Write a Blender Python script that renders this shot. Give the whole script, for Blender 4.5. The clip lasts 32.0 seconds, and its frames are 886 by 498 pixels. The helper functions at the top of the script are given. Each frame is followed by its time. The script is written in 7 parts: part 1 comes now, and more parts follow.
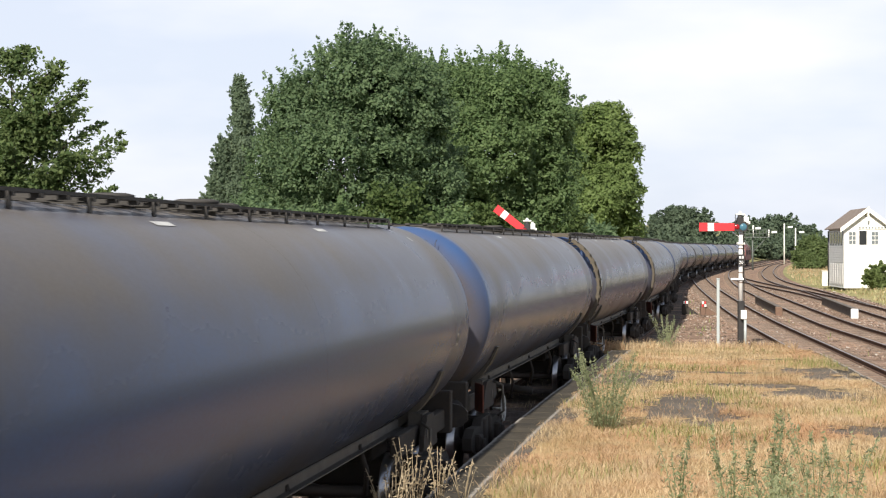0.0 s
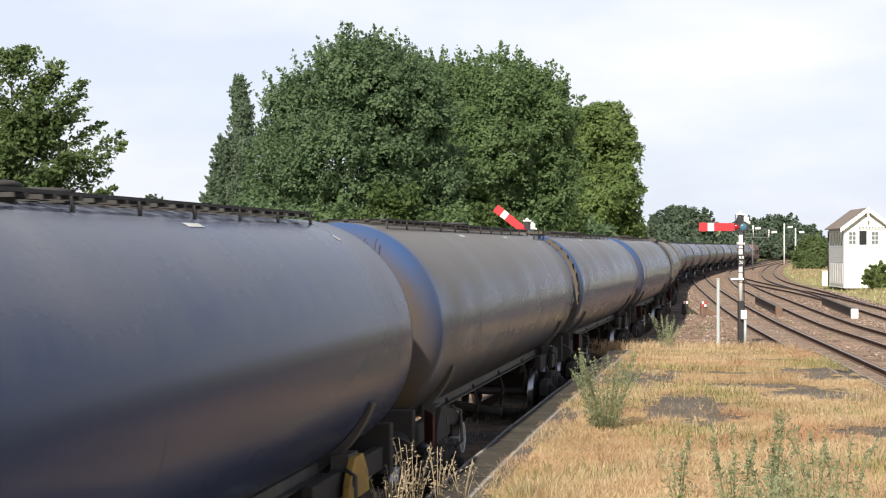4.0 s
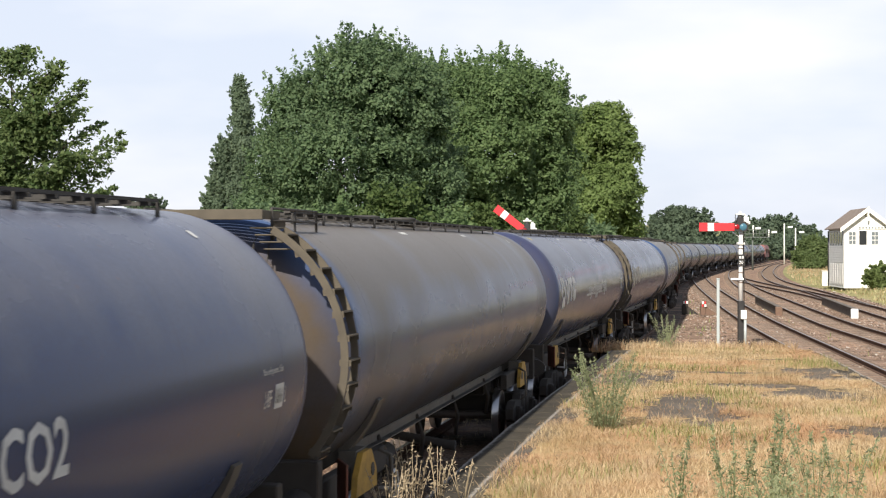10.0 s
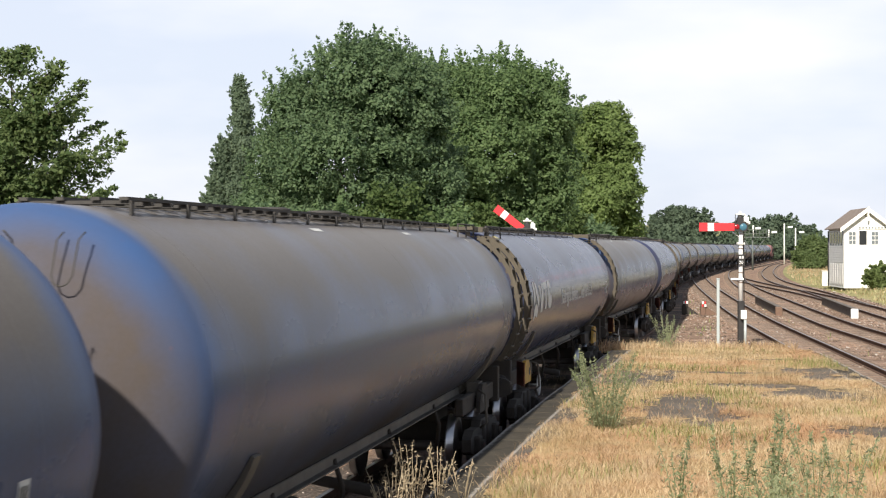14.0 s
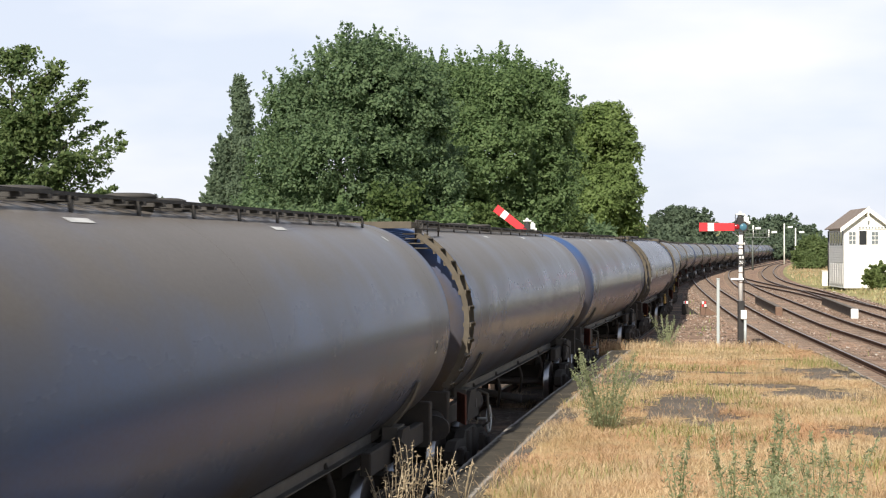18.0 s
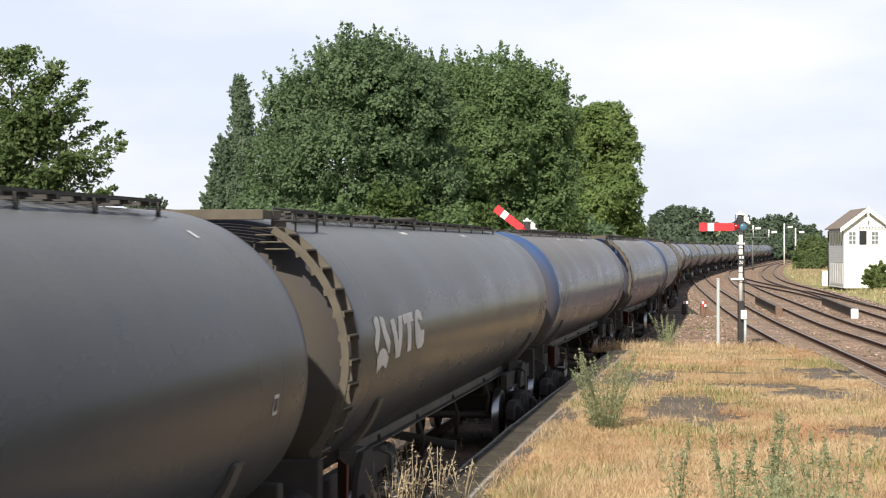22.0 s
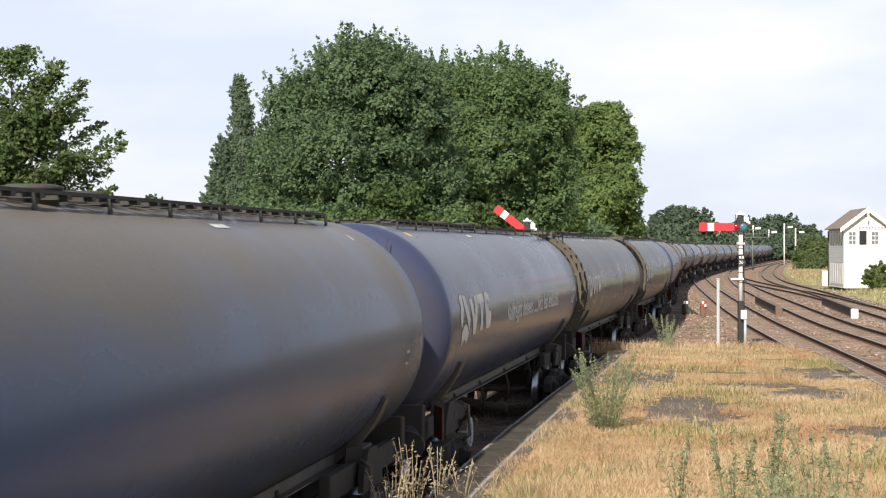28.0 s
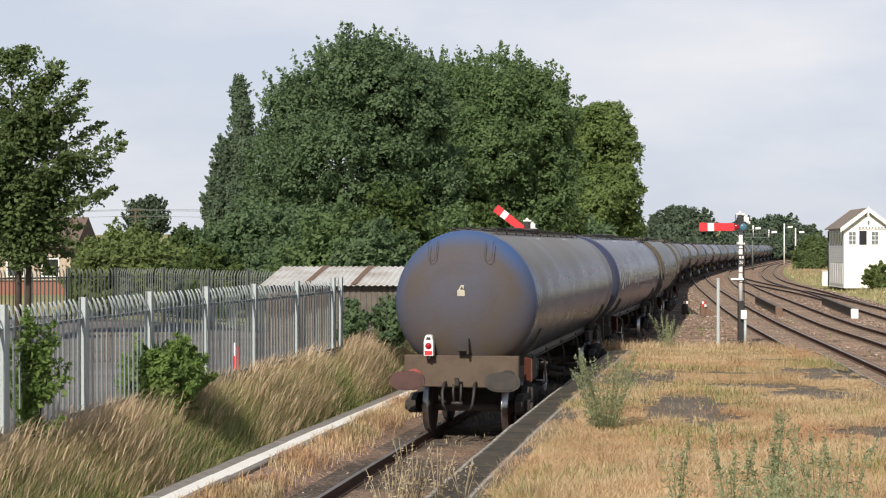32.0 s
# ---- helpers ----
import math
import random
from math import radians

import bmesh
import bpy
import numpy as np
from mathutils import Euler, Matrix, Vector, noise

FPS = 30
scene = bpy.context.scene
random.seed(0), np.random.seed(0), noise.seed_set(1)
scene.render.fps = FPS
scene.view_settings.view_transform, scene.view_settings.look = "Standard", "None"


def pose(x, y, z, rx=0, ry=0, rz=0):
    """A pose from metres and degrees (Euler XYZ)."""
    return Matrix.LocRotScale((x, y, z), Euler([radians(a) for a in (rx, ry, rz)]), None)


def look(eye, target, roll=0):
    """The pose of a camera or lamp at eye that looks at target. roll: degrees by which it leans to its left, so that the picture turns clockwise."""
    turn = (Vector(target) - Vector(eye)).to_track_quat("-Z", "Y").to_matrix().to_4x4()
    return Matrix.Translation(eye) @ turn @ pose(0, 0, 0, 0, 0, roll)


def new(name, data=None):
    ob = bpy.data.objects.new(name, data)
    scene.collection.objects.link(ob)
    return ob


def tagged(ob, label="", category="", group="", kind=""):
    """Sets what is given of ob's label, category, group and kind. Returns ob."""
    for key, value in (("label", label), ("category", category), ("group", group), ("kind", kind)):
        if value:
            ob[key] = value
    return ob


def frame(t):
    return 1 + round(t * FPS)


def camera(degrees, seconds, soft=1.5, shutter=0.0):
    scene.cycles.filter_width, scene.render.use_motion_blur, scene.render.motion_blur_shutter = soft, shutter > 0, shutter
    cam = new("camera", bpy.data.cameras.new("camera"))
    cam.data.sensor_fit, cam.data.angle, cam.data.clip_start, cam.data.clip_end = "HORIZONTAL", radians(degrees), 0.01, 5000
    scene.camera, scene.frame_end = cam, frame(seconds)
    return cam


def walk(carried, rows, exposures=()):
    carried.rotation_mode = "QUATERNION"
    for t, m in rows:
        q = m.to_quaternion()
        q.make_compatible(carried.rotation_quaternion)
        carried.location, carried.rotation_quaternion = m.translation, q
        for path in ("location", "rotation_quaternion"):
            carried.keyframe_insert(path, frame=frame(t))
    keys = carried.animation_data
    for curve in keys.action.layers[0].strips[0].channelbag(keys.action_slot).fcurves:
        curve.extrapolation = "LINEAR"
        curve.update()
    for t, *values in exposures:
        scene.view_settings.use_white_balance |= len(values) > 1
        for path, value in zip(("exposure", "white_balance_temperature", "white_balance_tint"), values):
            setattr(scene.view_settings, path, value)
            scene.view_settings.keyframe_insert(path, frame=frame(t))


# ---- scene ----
# camera: fixed on a tripod above an island platform
cam = camera(31.72, 32.0, soft=1.15, shutter=0.2)
EYE = Vector((4.64, 0.0, 3.457))
AZ = radians(9.88)
AIM = EYE + Vector((-math.sin(AZ), math.cos(AZ), -0.00162)) * 50.0
walk(cam, [(0.0, look(EYE, AIM)), (32.0, look(EYE, AIM))],
     exposures=[(0.0, 0.50), (28.5, 0.50), (30.0, 0.44), (31.0, 0.28), (32.0, 0.18)])

# daylight: hazy sun from behind the camera, a little to its left
SUN_EL, SUN_AZ = radians(36.5), radians(-7)
world = bpy.data.worlds.new("sky")
scene.world = world
world.use_nodes = True
wn, wl = world.node_tree.nodes, world.node_tree.links
wn.clear()
w_out, w_bg = wn.new("ShaderNodeOutputWorld"), wn.new("ShaderNodeBackground")
w_sky = wn.new("ShaderNodeTexSky")
w_sky.sky_type, w_sky.sun_disc = "NISHITA", False
w_sky.sun_elevation, w_sky.sun_rotation = SUN_EL, math.pi - SUN_AZ
w_sky.dust_density, w_sky.air_density, w_sky.ozone_density = 1.2, 1.0, 1.5
w_co, w_map = wn.new("ShaderNodeTexCoord"), wn.new("ShaderNodeMapping")
w_map.inputs["Scale"].default_value = (2.2, 2.2, 7.0)
w_noise, w_ramp, w_mix = wn.new("ShaderNodeTexNoise"), wn.new("ShaderNodeValToRGB"), wn.new("ShaderNodeMix")
w_noise.inputs["Scale"].default_value, w_noise.inputs["Detail"].default_value = 1.6, 5.0
w_ramp.color_ramp.elements[0].position, w_ramp.color_ramp.elements[0].color = 0.42, (0.0, 0.0, 0.0, 1)
w_ramp.color_ramp.elements[1].position, w_ramp.color_ramp.elements[1].color = 0.70, (1, 1, 1, 1)
w_mix.data_type = "RGBA"
w_mix.inputs[7].default_value = (11.0, 10.9, 11.2, 1)
wl.new(w_co.outputs["Generated"], w_map.inputs["Vector"])
wl.new(w_map.outputs["Vector"], w_noise.inputs["Vector"])
wl.new(w_noise.outputs["Fac"], w_ramp.inputs["Fac"])
w_up, w_thin = wn.new("ShaderNodeSeparateXYZ"), wn.new("ShaderNodeValToRGB")
w_thin.color_ramp.elements[0].position, w_thin.color_ramp.elements[0].color = 0.17, (0.85, 0.85, 0.85, 1)
w_thin.color_ramp.elements[1].position, w_thin.color_ramp.elements[1].color = 0.50, (0.16, 0.16, 0.16, 1)
wl.new(w_co.outputs["Generated"], w_up.inputs[0])
wl.new(w_up.outputs[2], w_thin.inputs["Fac"])
w_veil = wn.new("ShaderNodeMath")
w_veil.operation = "MULTIPLY"
wl.new(w_ramp.outputs["Color"], w_veil.inputs[0])
wl.new(w_thin.outputs["Color"], w_veil.inputs[1])
wl.new(w_veil.outputs[0], w_mix.inputs[0])
w_haze = wn.new("ShaderNodeMix")
w_haze.data_type = "RGBA"
wl.new(w_thin.outputs["Color"], w_haze.inputs[0])
w_haze.inputs[7].default_value = (8.5, 9.1, 10.5, 1)
wl.new(w_sky.outputs["Color"], w_haze.inputs[6])
wl.new(w_haze.outputs[2], w_mix.inputs[6])
wl.new(w_mix.outputs[2], w_bg.inputs["Color"])
w_bg.inputs["Strength"].default_value = 0.071
wl.new(w_bg.outputs["Background"], w_out.inputs["Surface"])
sun = new("sun", bpy.data.lights.new("sun", "SUN"))
sun.data.energy, sun.data.angle, sun.data.color = 5.0, radians(1.2), (1.0, 0.93, 0.82)
SUN_DIR = Vector((math.sin(SUN_AZ) * math.cos(SUN_EL), -math.cos(SUN_AZ) * math.cos(SUN_EL), math.sin(SUN_EL)))
sun.matrix_world = look(SUN_DIR * 100, (0, 0, 0))


# ---- materials ----
class Nodes:
    """A small node-tree writer."""
    def __init__(self, name, rough=0.8, metal=0.0, spec=0.4):
        self.mat = bpy.data.materials.new(name)
        self.mat.use_nodes = True
        self.n, self.l = self.mat.node_tree.nodes, self.mat.node_tree.links
        self.b = self.n["Principled BSDF"]
        self.b.inputs["Roughness"].default_value = rough
        self.b.inputs["Metallic"].default_value = metal
        self.b.inputs["Specular IOR Level"].default_value = spec
        self.co = self.n.new("ShaderNodeTexCoord").outputs["Object"]

    def place(self):
        g = self.n.new("ShaderNodeNewGeometry")
        self.co = g.outputs["Position"]
        return self

    def stretch(self, sx, sy, sz):
        m = self.n.new("ShaderNodeMapping")
        m.inputs["Scale"].default_value = (sx, sy, sz)
        self.l.new(self.co, m.inputs["Vector"])
        return m.outputs["Vector"]

    def noise(self, scale, detail=4, rough=0.6, at=None, out="Fac"):
        t = self.n.new("ShaderNodeTexNoise")
        t.inputs["Scale"].default_value, t.inputs["Detail"].default_value = scale, detail
        t.inputs["Roughness"].default_value = rough
        self.l.new(at or self.co, t.inputs["Vector"])
        return t.outputs[out]

    def voronoi(self, scale, out="Distance", at=None):
        t = self.n.new("ShaderNodeTexVoronoi")
        t.inputs["Scale"].default_value = scale
        self.l.new(at or self.co, t.inputs["Vector"])
        return t.outputs[out]

    def ramp(self, fac, *stops):
        r = self.n.new("ShaderNodeValToRGB")
        while len(r.color_ramp.elements) < len(stops):
            r.color_ramp.elements.new(0.5)
        for e, (p, c) in zip(r.color_ramp.elements, stops):
            e.position, e.color = p, ((c, c, c, 1) if isinstance(c, (int, float)) else (*c, 1))
        self.l.new(fac, r.inputs["Fac"])
        return r.outputs["Color"]

    def mix(self, fac, a, b, mode="MIX"):
        m = self.n.new("ShaderNodeMix")
        m.data_type, m.blend_type = "RGBA", mode
        for sock, v in ((m.inputs[0], fac), (m.inputs[6], a), (m.inputs[7], b)):
            if isinstance(v, (int, float)):
                sock.default_value = v
            elif isinstance(v, tuple):
                sock.default_value = (*v, 1)
            else:
                self.l.new(v, sock)
        return m.outputs[2]

    def calc(self, op, a, b=0.0):
        m = self.n.new("ShaderNodeMath")
        m.operation = op
        for sock, v in ((m.inputs[0], a), (m.inputs[1], b)):
            if isinstance(v, (int, float)):
                sock.default_value = v
            else:
                self.l.new(v, sock)
        return m.outputs[0]

    def axis(self, i, of=None):
        s = self.n.new("ShaderNodeSeparateXYZ")
        self.l.new(of or self.co, s.inputs[0])
        return s.outputs[i]

    def island(self):
        return self.n.new("ShaderNodeNewGeometry").outputs["Random Per Island"]

    def each(self):
        return self.n.new("ShaderNodeObjectInfo").outputs["Random"]

    def color(self, c):
        if isinstance(c, tuple):
            self.b.inputs["Base Color"].default_value = (*c, 1)
        else:
            self.l.new(c, self.b.inputs["Base Color"])
        return self

    def rough(self, r):
        self.l.new(r, self.b.inputs["Roughness"])
        return self

    def bump(self, h, strength=0.4, distance=0.02):
        b = self.n.new("ShaderNodeBump")
        b.inputs["Strength"].default_value, b.inputs["Distance"].default_value = strength, distance
        self.l.new(h, b.inputs["Height"])
        self.l.new(b.outputs["Normal"], self.b.inputs["Normal"])
        return self


def plain(name, c, rough=0.7, metal=0.0, grime=0.35, scale=6.0, dirt=(0.06, 0.05, 0.04)):
    """Paint or metal with grime at two scales."""
    k = Nodes(name, rough, metal)
    a = k.ramp(k.noise(scale, 6), (0.42, 0.0), (0.72, 1.0))
    f = k.calc("MULTIPLY", a, grime)
    fine = k.mix(k.calc("MULTIPLY", k.noise(scale * 14, 3), grime * 0.5), c, dirt)
    k.color(k.mix(f, fine, dirt)).bump(k.noise(scale * 9, 3), 0.15, 0.004)
    return k.mat


def barrel_paint(name, paint, grime_c, cover, gloss, rim, dust):
    """Tank paint under road film: tan dust on the ends, bluer round their upper rim, streaked and speckled along the
    sides, the lit top painted paler.
    """
    k = Nodes(name, gloss, 0.0, 0.08)
    x, y, z = k.axis(0), k.axis(1), k.calc("SUBTRACT", k.axis(2), 2.43)
    big = k.noise(0.55, 5, 0.6)
    streak = k.noise(1.0, 6, 0.65, k.stretch(0.5, 0.55, 0.6))
    fine = k.noise(28, 4, 0.7)
    # distance from the nearer end of the straight barrel: below 0 on the domes
    run = k.calc("MINIMUM", k.calc("SUBTRACT", y, 1.11), k.calc("SUBTRACT", 16.67, y))
    # blue band round the upper rim of each end, fading along the barrel
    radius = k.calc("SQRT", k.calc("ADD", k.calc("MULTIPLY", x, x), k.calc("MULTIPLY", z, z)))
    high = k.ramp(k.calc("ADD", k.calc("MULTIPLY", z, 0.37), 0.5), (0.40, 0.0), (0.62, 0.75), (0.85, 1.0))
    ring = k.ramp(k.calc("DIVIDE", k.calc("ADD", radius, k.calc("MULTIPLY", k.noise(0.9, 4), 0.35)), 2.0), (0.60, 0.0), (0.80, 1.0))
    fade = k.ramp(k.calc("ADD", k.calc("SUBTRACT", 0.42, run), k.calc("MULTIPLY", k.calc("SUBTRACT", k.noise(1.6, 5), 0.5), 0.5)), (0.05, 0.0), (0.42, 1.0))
    rim_blue = k.calc("MULTIPLY", k.calc("MULTIPLY", high, ring), k.calc("MULTIPLY", fade, rim))
    dome = k.ramp(k.calc("ADD", k.calc("MULTIPLY", run, -2.0), 0.2), (0.0, 0.0), (0.5, 1.0))
    f = k.calc("ADD", k.calc("MULTIPLY", big, 0.6), k.calc("MULTIPLY", streak, 0.45))
    f = k.calc("ADD", f, cover - 0.5)
    # dusty upper half, more paint on the flanks: partly shading put into colour
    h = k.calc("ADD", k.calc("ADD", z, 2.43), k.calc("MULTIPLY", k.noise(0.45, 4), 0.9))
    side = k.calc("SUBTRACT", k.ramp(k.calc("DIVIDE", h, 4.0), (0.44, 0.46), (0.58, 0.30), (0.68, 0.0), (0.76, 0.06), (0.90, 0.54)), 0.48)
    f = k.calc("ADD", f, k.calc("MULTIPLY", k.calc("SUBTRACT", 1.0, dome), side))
    f = k.calc("ADD", f, k.calc("MULTIPLY", k.calc("SUBTRACT", k.each(), 0.5), 0.16))
    f = k.ramp(f, (0.18, 0.0), (0.72, 1.0))
    # film paler towards the top, sunlit lightness painted in over the dust
    lit_top = k.ramp(k.calc("ADD", k.calc("MULTIPLY", z, 0.37), k.calc("ADD", 0.42, k.calc("MULTIPLY", k.noise(0.8, 4), 0.16))), (0.45, 0.0), (0.95, 1.0))
    film = k.mix(k.calc("MULTIPLY", lit_top, 0.85), tuple(1.5 * v for v in grime_c), tuple(3.3 * v for v in grime_c))
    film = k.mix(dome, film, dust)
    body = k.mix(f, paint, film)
    body = k.mix(k.ramp(fine, (0.35, 0.0), (0.8, 0.35)), body, (0.06, 0.05, 0.042))
    drip = k.noise(1.0, 5, 0.7, k.stretch(0.2, 3.0, 0.25))
    body = k.mix(k.ramp(drip, (0.62, 0.0), (0.78, 0.3)), body, (0.04, 0.036, 0.036))
    spot = k.voronoi(3.1)
    body = k.mix(k.ramp(spot, (0.02, 0.5), (0.07, 0.0)), body, (0.16, 0.08, 0.04))
    body = k.mix(k.calc("MULTIPLY", rim_blue, 0.92), body, (0.034, 0.098, 0.255) if rim > 0.5 else (0.022, 0.034, 0.125))
    k.color(body)
    r = k.ramp(k.calc("ADD", k.calc("MULTIPLY", f, 0.5), k.calc("MULTIPLY", streak, 0.5)), (0.2, gloss - 0.08), (0.8, gloss + 0.07))
    k.rough(k.calc("ADD", r, k.calc("MULTIPLY", dome, k.calc("SUBTRACT", 0.46, k.calc("MULTIPLY", rim_blue, 0.30)))))
    k.bump(k.calc("ADD", k.noise(0.7, 1), k.calc("MULTIPLY", k.noise(60, 2), 0.02)), 0.12, 0.02)
    return k.mat


M = {}
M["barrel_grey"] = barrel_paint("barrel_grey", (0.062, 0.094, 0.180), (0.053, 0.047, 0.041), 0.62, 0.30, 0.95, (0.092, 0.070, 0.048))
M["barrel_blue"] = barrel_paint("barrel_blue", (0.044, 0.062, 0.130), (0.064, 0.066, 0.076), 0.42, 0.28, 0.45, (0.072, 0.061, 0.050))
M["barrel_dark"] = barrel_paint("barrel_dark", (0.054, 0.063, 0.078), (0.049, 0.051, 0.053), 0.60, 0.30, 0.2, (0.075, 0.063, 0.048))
M["frame_dirt"] = plain("frame_dirt", (0.048, 0.041, 0.035), 0.9, 0, 0.5, 5, (0.024, 0.021, 0.018))
M["beam_brown"] = plain("beam_brown", (0.105, 0.075, 0.052), 0.8, 0, 0.6, 4, (0.045, 0.034, 0.027))
M["walkway"] = plain("walkway", (0.06, 0.055, 0.05), 0.8, 0, 0.5, 5, (0.02, 0.02, 0.02))
M["saddle"] = plain("saddle", (0.10, 0.088, 0.072), 0.7, 0, 0.5, 4, (0.04, 0.034, 0.028))
M["ladder_tan"] = plain("ladder_tan", (0.105, 0.088, 0.064), 0.8, 0, 0.6, 5, (0.045, 0.039, 0.031))
M["sill"] = plain("sill", (0.115, 0.105, 0.092), 0.7, 0, 0.8, 1.6, (0.035, 0.031, 0.027))
M["wheel"] = plain("wheel", (0.07, 0.06, 0.055), 0.6, 0.3, 0.5, 6)
M["tread"] = plain("tread", (0.42, 0.42, 0.43), 0.28, 0.9, 0.2, 8)
M["buffer_black"] = plain("buffer_black", (0.035, 0.033, 0.033), 0.6, 0.2, 0.4, 8, (0.09, 0.07, 0.05))
M["buffer_red"] = plain("buffer_red", (0.30, 0.07, 0.06), 0.75, 0, 0.5, 7, (0.10, 0.05, 0.04))
M["buffer_worn"] = plain("buffer_worn", (0.10, 0.045, 0.040), 0.7, 0.1, 0.6, 6, (0.04, 0.034, 0.032))
M["yellow"] = plain("yellow", (0.50, 0.30, 0.05), 0.7, 0, 0.55, 6, (0.12, 0.08, 0.04))
M["orange"] = plain("orange", (0.17, 0.05, 0.03), 0.7, 0, 0.6, 8, (0.06, 0.04, 0.03))
M["white_mark"] = plain("white_mark", (0.62, 0.62, 0.60), 0.6, 0, 0.45, 3, (0.25, 0.24, 0.23))
M["cream_mark"] = plain("cream_mark", (0.48, 0.45, 0.36), 0.6, 0, 0.5, 3, (0.22, 0.2, 0.16))
M["white"] = plain("white", (0.80, 0.80, 0.78), 0.6, 0, 0.25, 5, (0.35, 0.33, 0.3))
M["red"] = plain("red", (0.62, 0.03, 0.04), 0.5, 0, 0.2, 5, (0.3, 0.03, 0.03))
M["black"] = plain("black", (0.02, 0.02, 0.022), 0.6, 0, 0.3, 6, (0.07, 0.06, 0.05))
M["lens_red"] = plain("lens_red", (0.28, 0.01, 0.015), 0.15, 0, 0.1, 5)
M["lens_blue"] = plain("lens_blue", (0.06, 0.16, 0.22), 0.12, 0, 0.1, 5)
M["galv"] = plain("galv", (0.42, 0.465, 0.465), 0.55, 0.1, 0.4, 4, (0.27, 0.30, 0.295))
M["galv_old"] = plain("galv_old", (0.13, 0.145, 0.135), 0.6, 0.2, 0.5, 4, (0.07, 0.08, 0.065))
M["galv_pale"] = plain("galv_pale", (0.40, 0.44, 0.44), 0.5, 0.1, 0.4, 4, (0.36, 0.39, 0.38))
M["rust_stain"] = plain("rust_stain", (0.17, 0.105, 0.072), 0.85, 0.0, 0.5, 8, (0.10, 0.065, 0.05))
M["rust"] = plain("rust", (0.12, 0.068, 0.045), 0.9, 0.1, 0.5, 12, (0.06, 0.04, 0.03))
M["rail_top"] = plain("rail_top", (0.30, 0.27, 0.25), 0.4, 0.7, 0.4, 5, (0.14, 0.10, 0.08))
M["concrete"] = plain("concrete", (0.23, 0.215, 0.195), 0.9, 0, 0.7, 3, (0.10, 0.09, 0.08))
M["white_line"] = plain("white_line", (0.74, 0.73, 0.70), 0.8, 0, 0.3, 3, (0.4, 0.38, 0.34))
M["sleeper"] = plain("sleeper", (0.19, 0.14, 0.105), 0.95, 0, 0.6, 5, (0.09, 0.068, 0.052))
M["brick"] = plain("brick", (0.30, 0.12, 0.08), 0.9, 0, 0.5, 10, (0.18, 0.10, 0.07))
M["roof_tile"] = plain("roof_tile", (0.16, 0.11, 0.09), 0.9, 0, 0.5, 3, (0.07, 0.06, 0.05))
M["slate"] = plain("slate", (0.24, 0.19, 0.155), 0.8, 0, 0.5, 2, (0.13, 0.105, 0.09))
M["white_board"] = plain("white_board", (0.80, 0.79, 0.74), 0.65, 0, 0.2, 2, (0.5, 0.48, 0.42))
M["grey_board"] = plain("grey_board", (0.70, 0.70, 0.66), 0.75, 0, 0.4, 3, (0.4, 0.4, 0.36))
M["glass_dark"] = plain("glass_dark", (0.02, 0.022, 0.025), 0.08, 0, 0.1, 2)
M["timber"] = plain("timber", (0.15, 0.13, 0.11), 0.9, 0, 0.6, 3, (0.05, 0.045, 0.04))
M["render_cream"] = plain("render_cream", (0.46, 0.37, 0.29), 0.9, 0, 0.4, 3, (0.30, 0.22, 0.17))
M["tin_roof"] = plain("tin_roof", (0.60, 0.60, 0.58), 0.6, 0.1, 0.8, 0.9, (0.26, 0.20, 0.16))
M["bark"] = plain("bark", (0.10, 0.08, 0.06), 0.95, 0, 0.6, 8, (0.03, 0.025, 0.02))
M["loco_red"] = plain("loco_red", (0.23, 0.07, 0.06), 0.6, 0, 0.5, 2, (0.08, 0.05, 0.04))


def leaf_mat(name, dark, light, trans=0.6, rough=0.55, tint=None, tscale=0.5):
    k = Nodes(name, rough, 0, 0.16)
    c = k.mix(k.island(), dark, light)
    k.place()
    if tint:
        c = k.mix(k.ramp(k.noise(tscale * 2.6, 5, 0.7), (0.50, 0.0), (0.68, 0.55)), c, tuple(0.6 * a + 0.2 for a in light))
        c = k.mix(k.ramp(k.noise(tscale * 0.6, 5, 0.65), (0.50, 0.0), (0.64, 0.6)), c, (0.27, 0.25, 0.115))
        c = k.mix(k.ramp(k.noise(tscale * 4.1, 4, 0.7), (0.54, 0.0), (0.70, 0.6)), c, (0.30, 0.22, 0.14))
    if tint:
        c = k.mix(k.ramp(k.noise(tscale, 4), (0.42, 0.0), (0.62, 0.8)), c, tint)
    c = k.mix(k.ramp(k.noise(0.45, 3), (0.35, 0.0), (0.7, 0.4)), c, tuple(0.8 * v for v in dark))
    if not tint:
        c = k.mix(k.ramp(k.noise(1.1, 3), (0.45, 0.0), (0.7, 0.5)), c, tuple(1.2 * v for v in light))
    k.color(c)
    t = k.n.new("ShaderNodeBsdfTranslucent")
    k.l.new(c, t.inputs["Color"])
    s = k.n.new("ShaderNodeMixShader")
    s.inputs[0].default_value = trans
    k.l.new(k.b.outputs[0], s.inputs[1])
    k.l.new(t.outputs[0], s.inputs[2])
    k.l.new(s.outputs[0], k.n["Material Output"].inputs["Surface"])
    return k.mat


